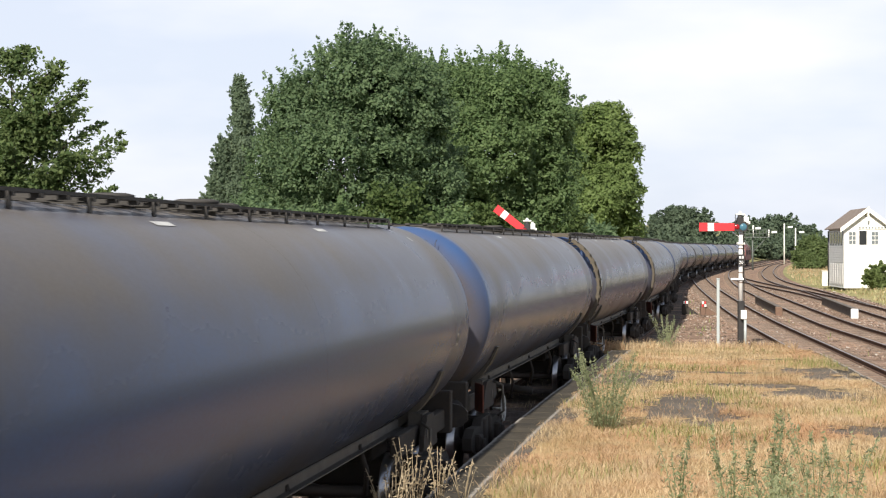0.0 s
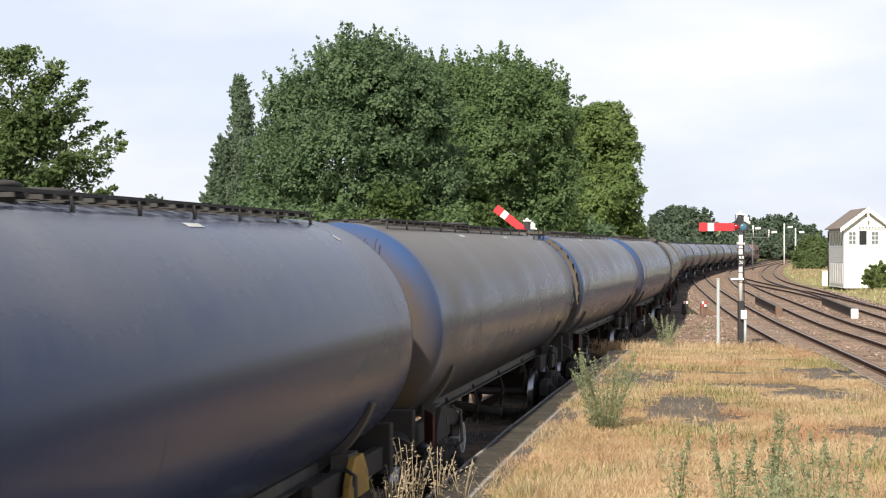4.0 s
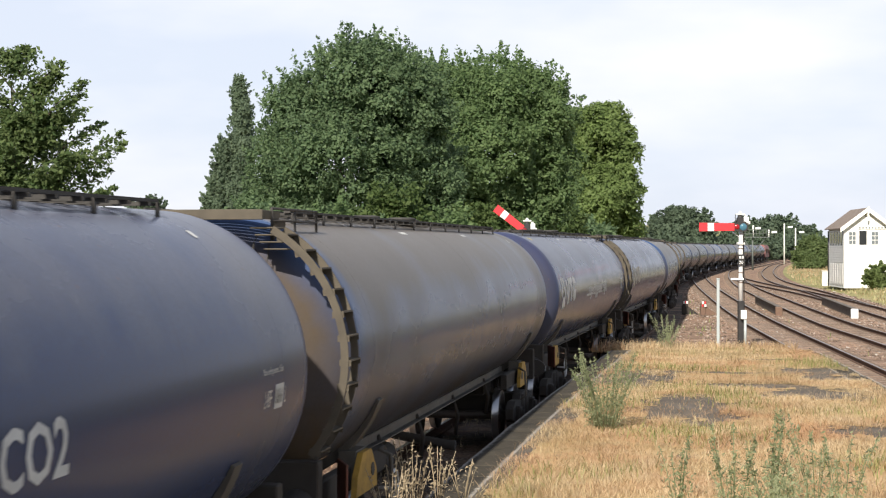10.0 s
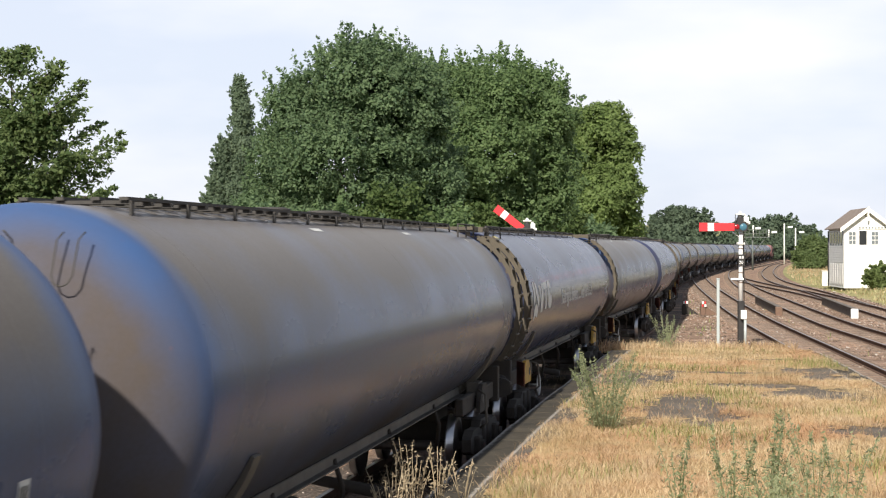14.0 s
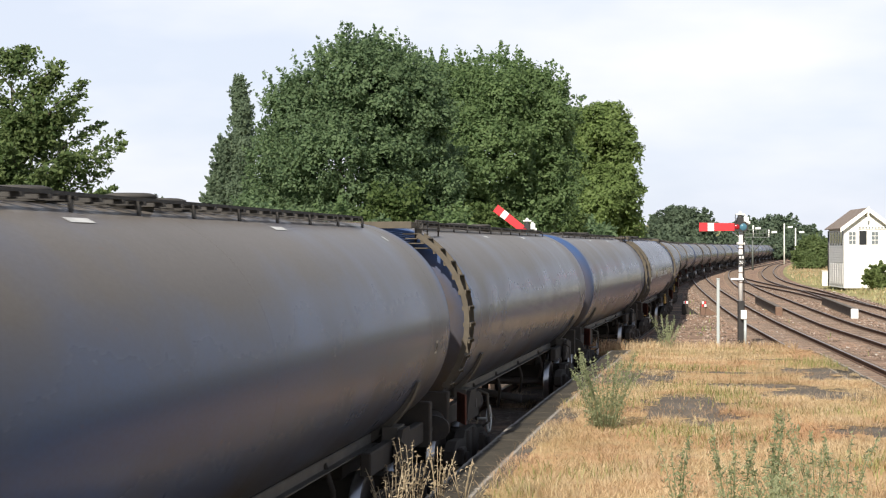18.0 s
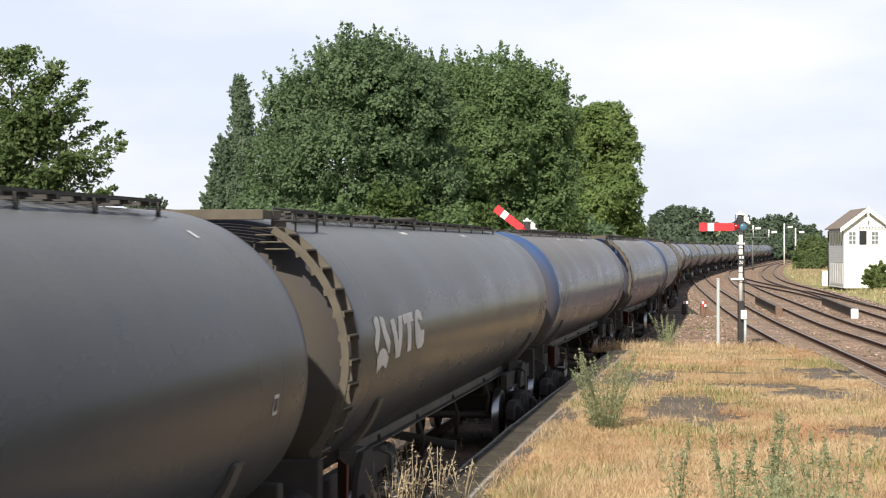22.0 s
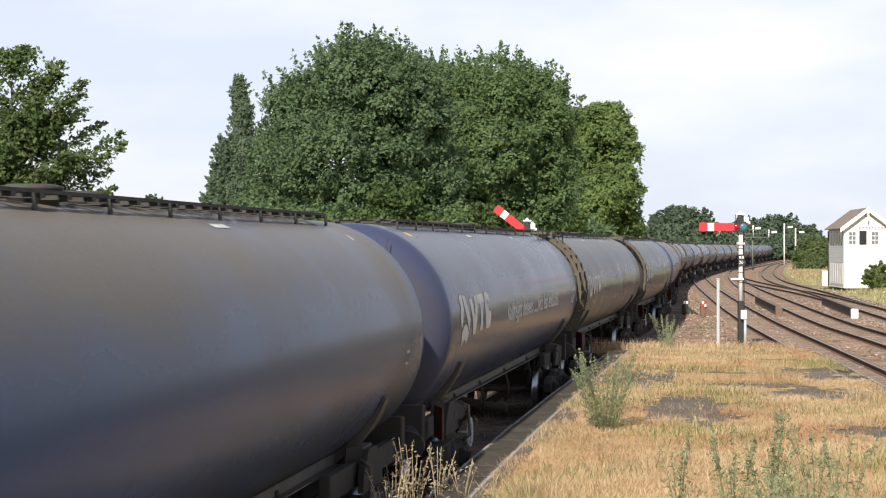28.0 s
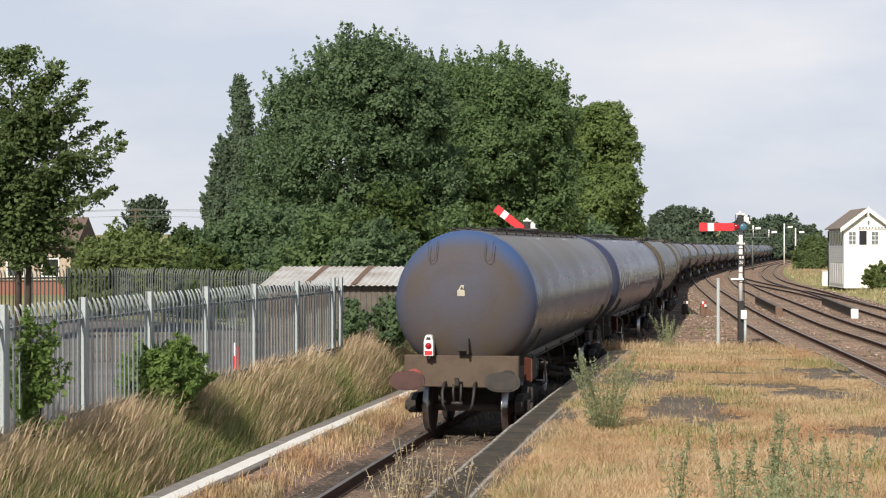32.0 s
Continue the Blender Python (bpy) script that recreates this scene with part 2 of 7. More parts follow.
M["leaf_sycamore"] = leaf_mat("leaf_sycamore", (0.11, 0.178, 0.095), (0.215, 0.295, 0.15))
M["leaf_ash"] = leaf_mat("leaf_ash", (0.115, 0.185, 0.08), (0.225, 0.31, 0.135))
M["leaf_hedge"] = leaf_mat("leaf_hedge", (0.11, 0.16, 0.06), (0.22, 0.28, 0.12))
M["verge"] = leaf_mat("verge", (0.26, 0.27, 0.10), (0.58, 0.55, 0.30), 0.35, 0.7, (0.60, 0.52, 0.30), 0.25)
M["seed_head"] = leaf_mat("seed_head", (0.42, 0.30, 0.19), (0.68, 0.54, 0.38), 0.35, 0.8)
M["leaf_chestnut"] = leaf_mat("leaf_chestnut", (0.14, 0.205, 0.07), (0.26, 0.34, 0.125))
M["leaf_maple"] = leaf_mat("leaf_maple", (0.088, 0.145, 0.055), (0.205, 0.26, 0.105))
M["leaf_poplar"] = leaf_mat("leaf_poplar", (0.13, 0.185, 0.125), (0.225, 0.29, 0.19))
M["leaf_bush"] = leaf_mat("leaf_bush", (0.075, 0.125, 0.042), (0.165, 0.22, 0.08))
M["leaf_bramble"] = leaf_mat("leaf_bramble", (0.12, 0.19, 0.055), (0.28, 0.39, 0.12))
M["leaf_pale"] = leaf_mat("leaf_pale", (0.15, 0.20, 0.07), (0.27, 0.33, 0.13))
M["leaf_far"] = leaf_mat("leaf_far", (0.075, 0.108, 0.072), (0.125, 0.165, 0.105), 0.35)
M["leaf_weed"] = leaf_mat("leaf_weed", (0.22, 0.27, 0.13), (0.50, 0.52, 0.33))
M["grass_gold"] = leaf_mat("grass_gold", (0.46, 0.33, 0.18), (0.82, 0.66, 0.43), 0.35, 0.7, (0.50, 0.29, 0.165), 0.55)
M["grass_green"] = leaf_mat("grass_green", (0.16, 0.19, 0.06), (0.40, 0.37, 0.16), 0.35, 0.7)
M["tall_gold"] = leaf_mat("tall_gold", (0.44, 0.34, 0.19), (0.80, 0.68, 0.45), 0.35, 0.7, (0.46, 0.36, 0.19), 0.8)
M["tall_green"] = leaf_mat("tall_green", (0.15, 0.21, 0.06), (0.38, 0.42, 0.16), 0.35, 0.7)
M["stalk_dry"] = leaf_mat("stalk_dry", (0.26, 0.20, 0.13), (0.45, 0.38, 0.26), 0.2, 0.8)


def ground_mat():
    k = Nodes("field", 0.95, 0, 0.2).place()
    a = k.noise(0.05, 5)
    c = k.ramp(a, (0.3, (0.17, 0.18, 0.07)), (0.5, (0.27, 0.25, 0.11)), (0.72, (0.40, 0.34, 0.18)))
    c = k.mix(k.ramp(k.noise(9, 5), (0.3, 0.0), (0.8, 0.6)), c, (0.17, 0.16, 0.07))
    k.color(c).bump(k.noise(14, 5), 0.6, 0.05)
    return k.mat


def ballast_mat(name, c1, c2, c3):
    k = Nodes(name, 0.95, 0, 0.2).place()
    cell = k.voronoi(17, "Color")
    g = k.ramp(k.axis(0, cell), (0.0, c1), (0.5, c2), (1.0, c3))
    c = k.mix(k.ramp(k.noise(0.9, 6, 0.7), (0.38, 0.0), (0.66, 0.75)), g, tuple(v * 0.42 for v in c2))
    c = k.mix(k.ramp(k.noise(0.35, 5, 0.7), (0.48, 0.0), (0.68, 0.6)), c, (0.46, 0.29, 0.19))
    c = k.mix(k.ramp(k.noise(6, 4, 0.8), (0.52, 0.0), (0.70, 0.6)), c, (0.06, 0.045, 0.035))
    k.color(c).bump(k.calc("SUBTRACT", 1.0, k.voronoi(17)), 0.8, 0.04)
    return k.mat


M["ballast_dark"] = ballast_mat("ballast_dark", (0.07, 0.055, 0.045), (0.12, 0.095, 0.078), (0.20, 0.165, 0.14))
M["field"] = ground_mat()
M["ballast"] = ballast_mat("ballast", (0.25, 0.165, 0.115), (0.37, 0.255, 0.185), (0.50, 0.385, 0.295))
M["cess"] = ballast_mat("cess", (0.19, 0.12, 0.085), (0.30, 0.20, 0.145), (0.43, 0.32, 0.24))


def tar_mat():
    k = Nodes("platform_tar", 0.95, 0, 0.25).place()
    c = k.ramp(k.noise(2.0, 6), (0.3, (0.075, 0.063, 0.053)), (0.7, (0.15, 0.125, 0.10)))
    c = k.mix(k.ramp(k.noise(0.9, 4), (0.50, 0.0), (0.70, 0.5)), c, (0.20, 0.15, 0.09))
    c = k.mix(k.ramp(k.voronoi(60), (0.0, 0.3), (0.3, 0.0)), c, (0.20, 0.19, 0.18))
    k.color(c).bump(k.noise(40, 4), 0.5, 0.01)
    return k.mat


M["tar"] = tar_mat()


def yard_mat():
    k = Nodes("yard", 0.95, 0, 0.2).place()
    c = k.ramp(k.noise(0.7, 6), (0.3, (0.105, 0.095, 0.09)), (0.7, (0.20, 0.18, 0.17)))
    k.color(c).bump(k.noise(30, 4), 0.4, 0.01)
    return k.mat


M["yard"] = yard_mat()


def coping_mat():
    """Worn coping: pale chipped lip, the rest under tar, moss and dirt."""
    k = Nodes("coping", 0.95, 0, 0.2)
    lip = k.calc("ADD", k.calc("ABSOLUTE", k.axis(0), 0.0), k.calc("MULTIPLY", k.noise(9, 5, 0.7), 0.16))
    k.place()
    dirt = k.ramp(k.noise(1.6, 6, 0.7), (0.32, (0.034, 0.030, 0.025)), (0.52, (0.060, 0.052, 0.040)), (0.72, (0.095, 0.082, 0.062)))
    stone = k.ramp(k.noise(14, 5, 0.7), (0.3, (0.20, 0.18, 0.155)), (0.7, (0.40, 0.375, 0.34)))
    k.color(k.mix(k.ramp(lip, (0.272, 0.0), (0.30, 1.0)), dirt, stone)).bump(k.noise(30, 5), 0.6, 0.02)
    return k.mat


M["coping"] = coping_mat()


# ---- mesh helpers ----
def obj(name, mesh, parent=None, label=""):
    ob = new(name, mesh)
    if parent:
        ob.parent = parent
    if label:
        ob["label"] = label
    return ob


def mesh_of(name, bm, mat, smooth=False):
    me = bpy.data.meshes.new(name)
    bm.to_mesh(me)
    bm.free()
    for m in (mat if isinstance(mat, (list, tuple)) else [mat]):
        me.materials.append(M[m])
    if smooth:
        me.polygons.foreach_set("use_smooth", [True] * len(me.polygons))
    return me


def part(name, bm, mat, parent=None, label="", smooth=False):
    return obj(name, mesh_of(name, bm, mat, smooth), parent, label)


def thing(name, m, label, category, group="", kind=""):
    ob = new(name)
    ob.empty_display_size = 0.2
    ob.matrix_basis = m
    return tagged(ob, label, category, group, kind)


def box(bm, x0, x1, y0, y1, z0, z1, bevel=0.0, m=None, mi=0):
    vs = [bm.verts.new(Vector(p)) for p in ((x0, y0, z0), (x1, y0, z0), (x1, y1, z0), (x0, y1, z0),
                                             (x0, y0, z1), (x1, y0, z1), (x1, y1, z1), (x0, y1, z1))]
    fs = [bm.faces.new([vs[i] for i in f]) for f in ((3, 2, 1, 0), (4, 5, 6, 7), (0, 1, 5, 4), (1, 2, 6, 5), (2, 3, 7, 6), (3, 0, 4, 7))]
    for f in fs:
        f.material_index = mi
    if bevel:
        r = bmesh.ops.bevel(bm, geom=list({e for f in fs for e in f.edges}), offset=bevel, segments=1, affect="EDGES")
        vs = list({v for f in r["faces"] for v in f.verts} | {v for v in vs if v.is_valid})
    if m is not None:
        for v in vs:
            v.co = m @ v.co
    return bm


def Box(x0, x1, y0, y1, z0, z1, bevel=0.0):
    return box(bmesh.new(), x0, x1, y0, y1, z0, z1, bevel)


def tube(bm, pts, r, n=8, r1=None, mi=0, cap=True):
    """A round bar along a line of points, tapering from r to r1."""
    pts = [Vector(p) for p in pts]
    r1 = r if r1 is None else r1
    rings, ref = [], None
    for i, p in enumerate(pts):
        d = (pts[min(i + 1, len(pts) - 1)] - pts[max(i - 1, 0)]).normalized()
        if ref is None:
            ref = d.orthogonal().normalized()
        ref = (ref - d * ref.dot(d))
        ref = ref.normalized() if ref.length > 1e-6 else d.orthogonal().normalized()
        w = d.cross(ref)
        rr = r + (r1 - r) * i / max(1, len(pts) - 1)
        rings.append([bm.verts.new(p + (ref * math.cos(2 * math.pi * k / n) + w * math.sin(2 * math.pi * k / n)) * rr) for k in range(n)])
    for a, b in zip(rings, rings[1:]):
        for k in range(n):
            f = bm.faces.new((a[k], a[(k + 1) % n], b[(k + 1) % n], b[k]))
            f.material_index, f.smooth = mi, True
    if cap:
        for ring in (rings[0][::-1], rings[-1]):
            bm.faces.new(ring).material_index = mi
    return bm


def Tube(pts, r, n=8, r1=None):
    return tube(bmesh.new(), pts, r, n, r1)


def prism(bm, outline, axis, a, b, mi=0):
    """An outline of 2D points pushed from a to b along an axis (0 x, 1 y, 2 z)."""
    def at(p, t):
        q = list(p)
        q.insert(axis, t)
        return Vector(q)
    lo, hi = [bm.verts.new(at(p, a)) for p in outline], [bm.verts.new(at(p, b)) for p in outline]
    n = len(outline)
    fs = [bm.faces.new(lo[::-1]), bm.faces.new(hi)] + [bm.faces.new((lo[i], lo[(i + 1) % n], hi[(i + 1) % n], hi[i])) for i in range(n)]
    for f in fs:
        f.material_index = mi
    bmesh.ops.recalc_face_normals(bm, faces=fs)
    return bm


def Prism(outline, axis, a, b):
    return prism(bmesh.new(), outline, axis, a, b)


def lathe(profile, n=48, axis=1, mi=0, bm=None):
    """A profile of (along, radius) turned about an axis through the origin."""
    bm = bm or bmesh.new()
    rings = []
    for a, r in profile:
        ring = []
        for k in range(n if r > 1e-6 else 1):
            t = 2 * math.pi * k / n
            p = [math.cos(t) * r, math.sin(t) * r]
            p.insert(axis, a)
            ring.append(bm.verts.new(p))
        rings.append(ring)
    for a, b in zip(rings, rings[1:]):
        for k in range(n):
            q = [a[k % len(a)], a[(k + 1) % len(a)], b[(k + 1) % len(b)], b[k % len(b)]]
            q = list(dict.fromkeys(q))
            f = bm.faces.new(q)
            f.smooth, f.material_index = True, mi
    bmesh.ops.recalc_face_normals(bm, faces=bm.faces)
    return bm


def shift(bm, x, y, z):
    bmesh.ops.translate(bm, vec=(x, y, z), verts=bm.verts)
    return bm


def pydata(name, verts, faces, mat, parent=None, label="", smooth=False):
    me = bpy.data.meshes.new(name)
    me.from_pydata(verts, [], faces)
    for m in (mat if isinstance(mat, (list, tuple)) else [mat]):
        me.materials.append(M[m])
    if smooth:
        me.polygons.foreach_set("use_smooth", [True] * len(me.polygons))
    return obj(name, me, parent, label)


# ---- plan of the railway ----
def cx(s):
    """Sideways place of the train's track, s metres on from the camera."""
    return 0.0 if s < 10 else main_curve(s)


def spline(pts):
    """A smooth sideways place for any s through a few (s, x)."""
    ss, xs = [p[0] for p in pts], [p[1] for p in pts]
    sl = [(xs[min(i + 1, len(xs) - 1)] - xs[max(i - 1, 0)]) / (ss[min(i + 1, len(xs) - 1)] - ss[max(i - 1, 0)]) for i in range(len(xs))]

    def f(s):
        if s <= ss[0]:
            return xs[0] + sl[0] * (s - ss[0])
        if s >= ss[-1]:
            return xs[-1] + sl[-1] * (s - ss[-1])
        i = next(j for j in range(len(ss) - 1) if s <= ss[j + 1])
        h = ss[i + 1] - ss[i]
        t = (s - ss[i]) / h
        return ((2 * t ** 3 - 3 * t * t + 1) * xs[i] + (t ** 3 - 2 * t * t + t) * h * sl[i]
                + (3 * t * t - 2 * t ** 3) * xs[i + 1] + (t ** 3 - t * t) * h * sl[i + 1])
    return f


main_curve = spline([(0, 0), (10, 0), (22, 0.02), (30, 0.14), (37, 0.31), (44, 0.50), (52, 0.82), (61, 1.18), (72, 1.42), (84, 1.42), (100, 1.15), (120, 0.80), (138, 0.80), (160, 1.35), (185, 2.35),
                     (219, 4.1), (261, 7.0), (310, 10.6), (360, 14.4), (430, 20.0), (500, 25.8), (700, 43.0)])
t1 = spline([(-60, 15.5), (0, 11.3), (30, 9.55), (53, 8.05), (75, 6.6), (105, 5.2), (152, 3.5), (190, cx(190) + 0.3), (215, cx(215) + 0.03)])
t2 = spline([(-60, 19.3), (0, 15.3), (30, 13.2), (58, 11.2), (72, 10.05), (100, 8.8), (130, 7.6), (160, 7.05), (195, 7.1), (234, 8.0), (290, cx(290) + 3.4), (420, cx(420) + 3.4), (700, cx(700) + 3.4)])
t3 = spline([(-60, 19.8), (0, 17.0), (50, 14.8), (84, 13.4), (120, 12.4), (158, 10.9), (193, 11.1), (238, 12.6), (310, 16.6), (370, 22.0), (450, 31.5), (600, 55.0)])
t4 = spline([(92, t3(92)), (118, 11.6), (146, 9.0), (175, t2(175))])


def smooth01(a, b, v):
    t = min(1.0, max(0.0, (v - a) / (b - a)))
    return t * t * (3 - 2 * t)


def ground_z(x, y):
    d = x - cx(min(max(y, 0), 900))
    z = -0.30
    bank = smooth01(-2.95, -4.25, d) * 1.06
    z += bank * (1 - 0.25 * smooth01(45, 90, y))
    r = x - (t3(y) if 0 < y < 450 else (t3(0) if y <= 0 else t3(450)))
    z += smooth01(2.0, 6.0, r) * 0.42
    far = math.hypot(x, y)
    if d < 0:
        z += smooth01(350, 1500, far) * 24.0 * (0.75 + 0.25 * math.sin(x * 0.004 + 1.0))
    else:
        z += smooth01(500, 1700, far) * 5.0
    if far < 200:
        z += 0.05 * noise.noise((x * 0.25, y * 0.25, 0)) * smooth01(-2.9, -3.4, d)
    return z


def ground():
    xs = [-3500, -2200, -1500, -1000, -700, -450, -300, -200, -140, -100, -70, -50, -36, -27, -20, -15]
    xs += [-12 + 0.5 * i for i in range(17)] + [-3.6, -3.2, -2.9, -2.6, -2.2, -1, 0, 2, 4, 6, 8, 10, 12, 14, 16, 18, 20, 22, 24, 27, 30, 35, 40, 46, 54, 64, 78, 100, 140, 200, 300, 450, 700, 1000, 1500, 2200, 3500]
    xs = sorted(xs)
    ys = [-3000, -1500, -700, -300, -120, -60, -30, -10] + [3.0 * i for i in range(0, 50)] + [150 + 10 * i for i in range(36)] + [520, 570, 640, 720, 820, 950, 1100, 1300, 1600, 2000, 2600, 3400, 4500]
    v = [(x, y, ground_z(x, y)) for y in ys for x in xs]
    n = len(xs)
    f = [(j * n + i, j * n + i + 1, (j + 1) * n + i + 1, (j + 1) * n + i) for j in range(len(ys) - 1) for i in range(n - 1)]
    g = pydata("ground", v, f, "field", smooth=True)
    tagged(g, "dry summer grassland and fields round the railway", "ground", kind="structure")


def strip(name, left, right, ss, z, mat, skirt=0.25):
    """A ribbon of ground between two curves, with sloping edges."""
    v, f = [], []
    for s in ss:
        a, b = left(s), right(s)
        v += [(a - skirt, s, z - 0.3), (a, s, z), ((a + b) / 2, s, z + 0.01), (b, s, z), (b + skirt, s, z - 0.3)]
    for i in range(len(ss) - 1):
        for k in range(4):
            f.append((i * 5 + k, i * 5 + k + 1, i * 5 + k + 6, i * 5 + k + 5))
    return pydata(name, v, f, mat, smooth=True)


STEPS = [-120, -80, -50, -30, -15] + [4 * i for i in range(0, 40)] + [160 + 8 * i for i in range(30)] + [420, 460, 520, 600, 700]


def rails(name, curve, ss, label, sleepers=True, base=-0.17):
    """A track: two rails of true section, with sleepers under them."""
    tr = thing(name, pose(0, 0, 0), label, "railway track", kind="structure")
    sect = [(-0.07, -0.16), (0.07, -0.16), (0.07, -0.145), (0.012, -0.13), (0.012, -0.045), (0.036, -0.03), (0.036, 0.0), (-0.036, 0.0), (-0.036, -0.03), (-0.012, -0.045), (-0.012, -0.13), (-0.07, -0.145)]
    n = len(sect)
    for side in (-0.7525, 0.7525):
        v, f = [], []
        for s in ss:
            dx = curve(s + 0.5) - curve(s - 0.5)
            u = 1 / math.hypot(1, dx)
            for a, b in sect:
                v.append((curve(s) + (side + a) * u, s - (side + a) * dx * u, b))
        for i in range(len(ss) - 1):
            for k in range(n):
                f.append((i * n + k, i * n + (k + 1) % n, (i + 1) * n + (k + 1) % n, (i + 1) * n + k))
        r = pydata("rail", v, f, ["rust", "rail_top"], tr)
        r.data.polygons.foreach_set("material_index", [1 if k % n == 6 else 0 for k in range(len(f))])
    if sleepers:
        v, f = [], []
        s = ss[0]
        one = mesh_of("sleeper", Box(-1.3, 1.3, -0.125, 0.125, -0.28, -0.155, 0.008), "sleeper")
        while s < min(ss[-1], 330):
            x, y0 = curve(s), s
            j = random.uniform(-0.03, 0.03)
            if 44 < s < 170:
                obj("sleeper", one, tr).matrix_basis = pose(x, y0 + j, random.uniform(-0.008, 0.006), 0, 0, random.uniform(-1.2, 1.2) - math.degrees(math.atan2(curve(s + 0.5) - curve(s - 0.5), 1)))
                s += 0.7
                continue
            o = len(v)
            v += [(x + a, y0 + b + j, z) for z in (-0.28, -0.155) for a, b in ((-1.3, -0.125), (1.3, -0.125), (1.3, 0.125), (-1.3, 0.125))]
            f += [tuple(o + q for q in w) for w in ((4, 5, 6, 7), (0, 1, 5, 4), (1, 2, 6, 5), (2, 3, 7, 6), (3, 0, 4, 7))]
            s += 0.7
        sl = pydata("sleeper_row", v, f, "sleeper", tr)
        sl["kind"] = "stuff"
    return tr


def railway():
    right = lambda s: t3(s) + 2.0 if s < 380 else t3(380) + 2.0 + (s - 380) * 0.14
    f = strip("trackbed", lambda s: cx(s) - 2.25, right, STEPS, -0.20, "cess", 0.4)
    tagged(f, "brown stony trackbed between the railway lines", "ballast", kind="structure")
    for nm, c, a, b in (("ballast_bed", cx, -120, 700), ("ballast_bed", t1, -60, 215), ("ballast_bed", t2, -60, 600), ("ballast_bed", t3, -60, 600)):
        ss = [s for s in STEPS if a <= s <= b]
        q = strip(nm, lambda s: c(s) - 1.45, lambda s: c(s) + 1.45, ss, -0.172, "ballast_dark" if c is cx else "ballast", 0.2)
        tagged(q, "brown crushed-stone ballast under a railway track", "ballast", kind="structure")
    fine = [-120, -60, -20] + [3 * i for i in range(0, 110)] + [330 + 10 * i for i in range(38)]
    rails("track", cx, fine, "old bullhead railway track beside the platform", sleepers=False)
    rails("track", t1, [s for s in fine if -60 <= s <= 212], "rusty railway track curving past the island platform")
    rails("track", t2, [s for s in fine if -60 <= s <= 600], "railway track running parallel through the junction")
    rails("track", t3, [s for s in fine if -60 <= s <= 600], "railway track passing the signal box")
    rails("track", t4, [92 + 3 * i for i in range(28)], "crossover track between two lines at the junction")


# ---- platform ----
def plat_right(y):
    return t1(y) - 1.42


PLAT_Z, PLAT_END = 0.69, 45.0


def platform_z(y):
    return PLAT_Z if y < 42 else PLAT_Z - 0.10 * (y - 42)


def platform():
    p = thing("platform", pose(0, 0, 0), "disused island platform with dry grass growing through its worn tarmac", "platform", kind="structure")
    ys = [-40, -20, 0] + [4 + 2 * i for i in range(20)] + [43, 44, 45, 46.5, 48, 49]
    v, f = [], []
    for y in ys:
        z, a, b = platform_z(y), 2.0 + cx(y), plat_right(y) - 0.35
        v += [(a, y, -0.3), (a, y, z), ((a * 2 + b) / 3, y, z + 0.012), ((a + b * 2) / 3, y, z + 0.012), (b, y, z), (b, y, -0.3)]
    for i in range(len(ys) - 1):
        for k in range(5):
            f.append((i * 6 + k, i * 6 + k + 1, i * 6 + k + 7, i * 6 + k + 6))
    o = (len(ys) - 1) * 6
    f.append((o + 5, o + 4, o + 3, o + 2, o + 1, o))
    pydata("surface", v, f, "tar", p)
    # edge walls of brick, coping slabs laid on them
    for side, edge in ((0, lambda y: 1.49 + cx(y)), (1, plat_right)):
        w, g = [], []
        for y in ys:
            x, z = edge(y), platform_z(y)
            a, b = (x + 0.08, x + 0.5) if side == 0 else (x - 0.42, x - 0.08)
            w += [(a, y, -0.3), (a, y, z - 0.105), (b, y, z - 0.105), (b, y, -0.3)]
        for i in range(len(ys) - 1):
            for k in range(3):
                g.append((i * 4 + k, i * 4 + k + 1, i * 4 + k + 5, i * 4 + k + 4))
        pydata("edge_wall", w, g, "brick", p)
    slab = {}
    for side in (0, 1):
        y = -6.0
        while y < 48.2:
            ln = random.choice((0.85, 0.92, 1.0))
            if ln not in slab:
                slab[ln] = mesh_of("coping_slab", Box(-0.26, 0.26, 0.006, ln - 0.006, -0.1, 0.0, 0.012), "coping")
            yc = y + ln / 2
            x = (1.49 + 0.26 + cx(y)) if side == 0 else plat_right(yc) - 0.26
            c = obj("coping_slab", slab[ln], p)
            slope = math.degrees(math.atan2(platform_z(y + ln) - platform_z(y), ln))
            yaw = -math.degrees(math.atan2(cx(yc + 0.5) - cx(yc - 0.5), 1)) if side == 0 else -math.degrees(math.atan2(plat_right(yc + 0.5) - plat_right(yc - 0.5), 1))
            c.matrix_basis = pose(x, y, platform_z(y) + 0.004 + random.uniform(-0.006, 0.006), slope, random.uniform(-0.6, 0.6), yaw + random.uniform(-0.4, 0.4))
            y += ln


def verge():
    v, f = [], []
    ys = [-30] + [2 * i for i in range(-5, 36)]
    for y in ys:
        j = 0.03 * noise.noise((y * 0.7, 0, 3))
        v += [(x + cx(y), y, z) for x, z in ((-2.42, 0.02), (-2.1, 0.02 + j), (-1.8, -0.06 + j), (-1.5, -0.15), (-1.38, -0.2))]
    for i in range(len(ys) - 1):
        for k in range(4):
            f.append((i * 5 + k, i * 5 + k + 1, i * 5 + k + 6, i * 5 + k + 5))
    tagged(pydata("cess_path", v, f, "cess", smooth=True), "stony strip with dry grass beside the rails", "ballast", kind="structure")


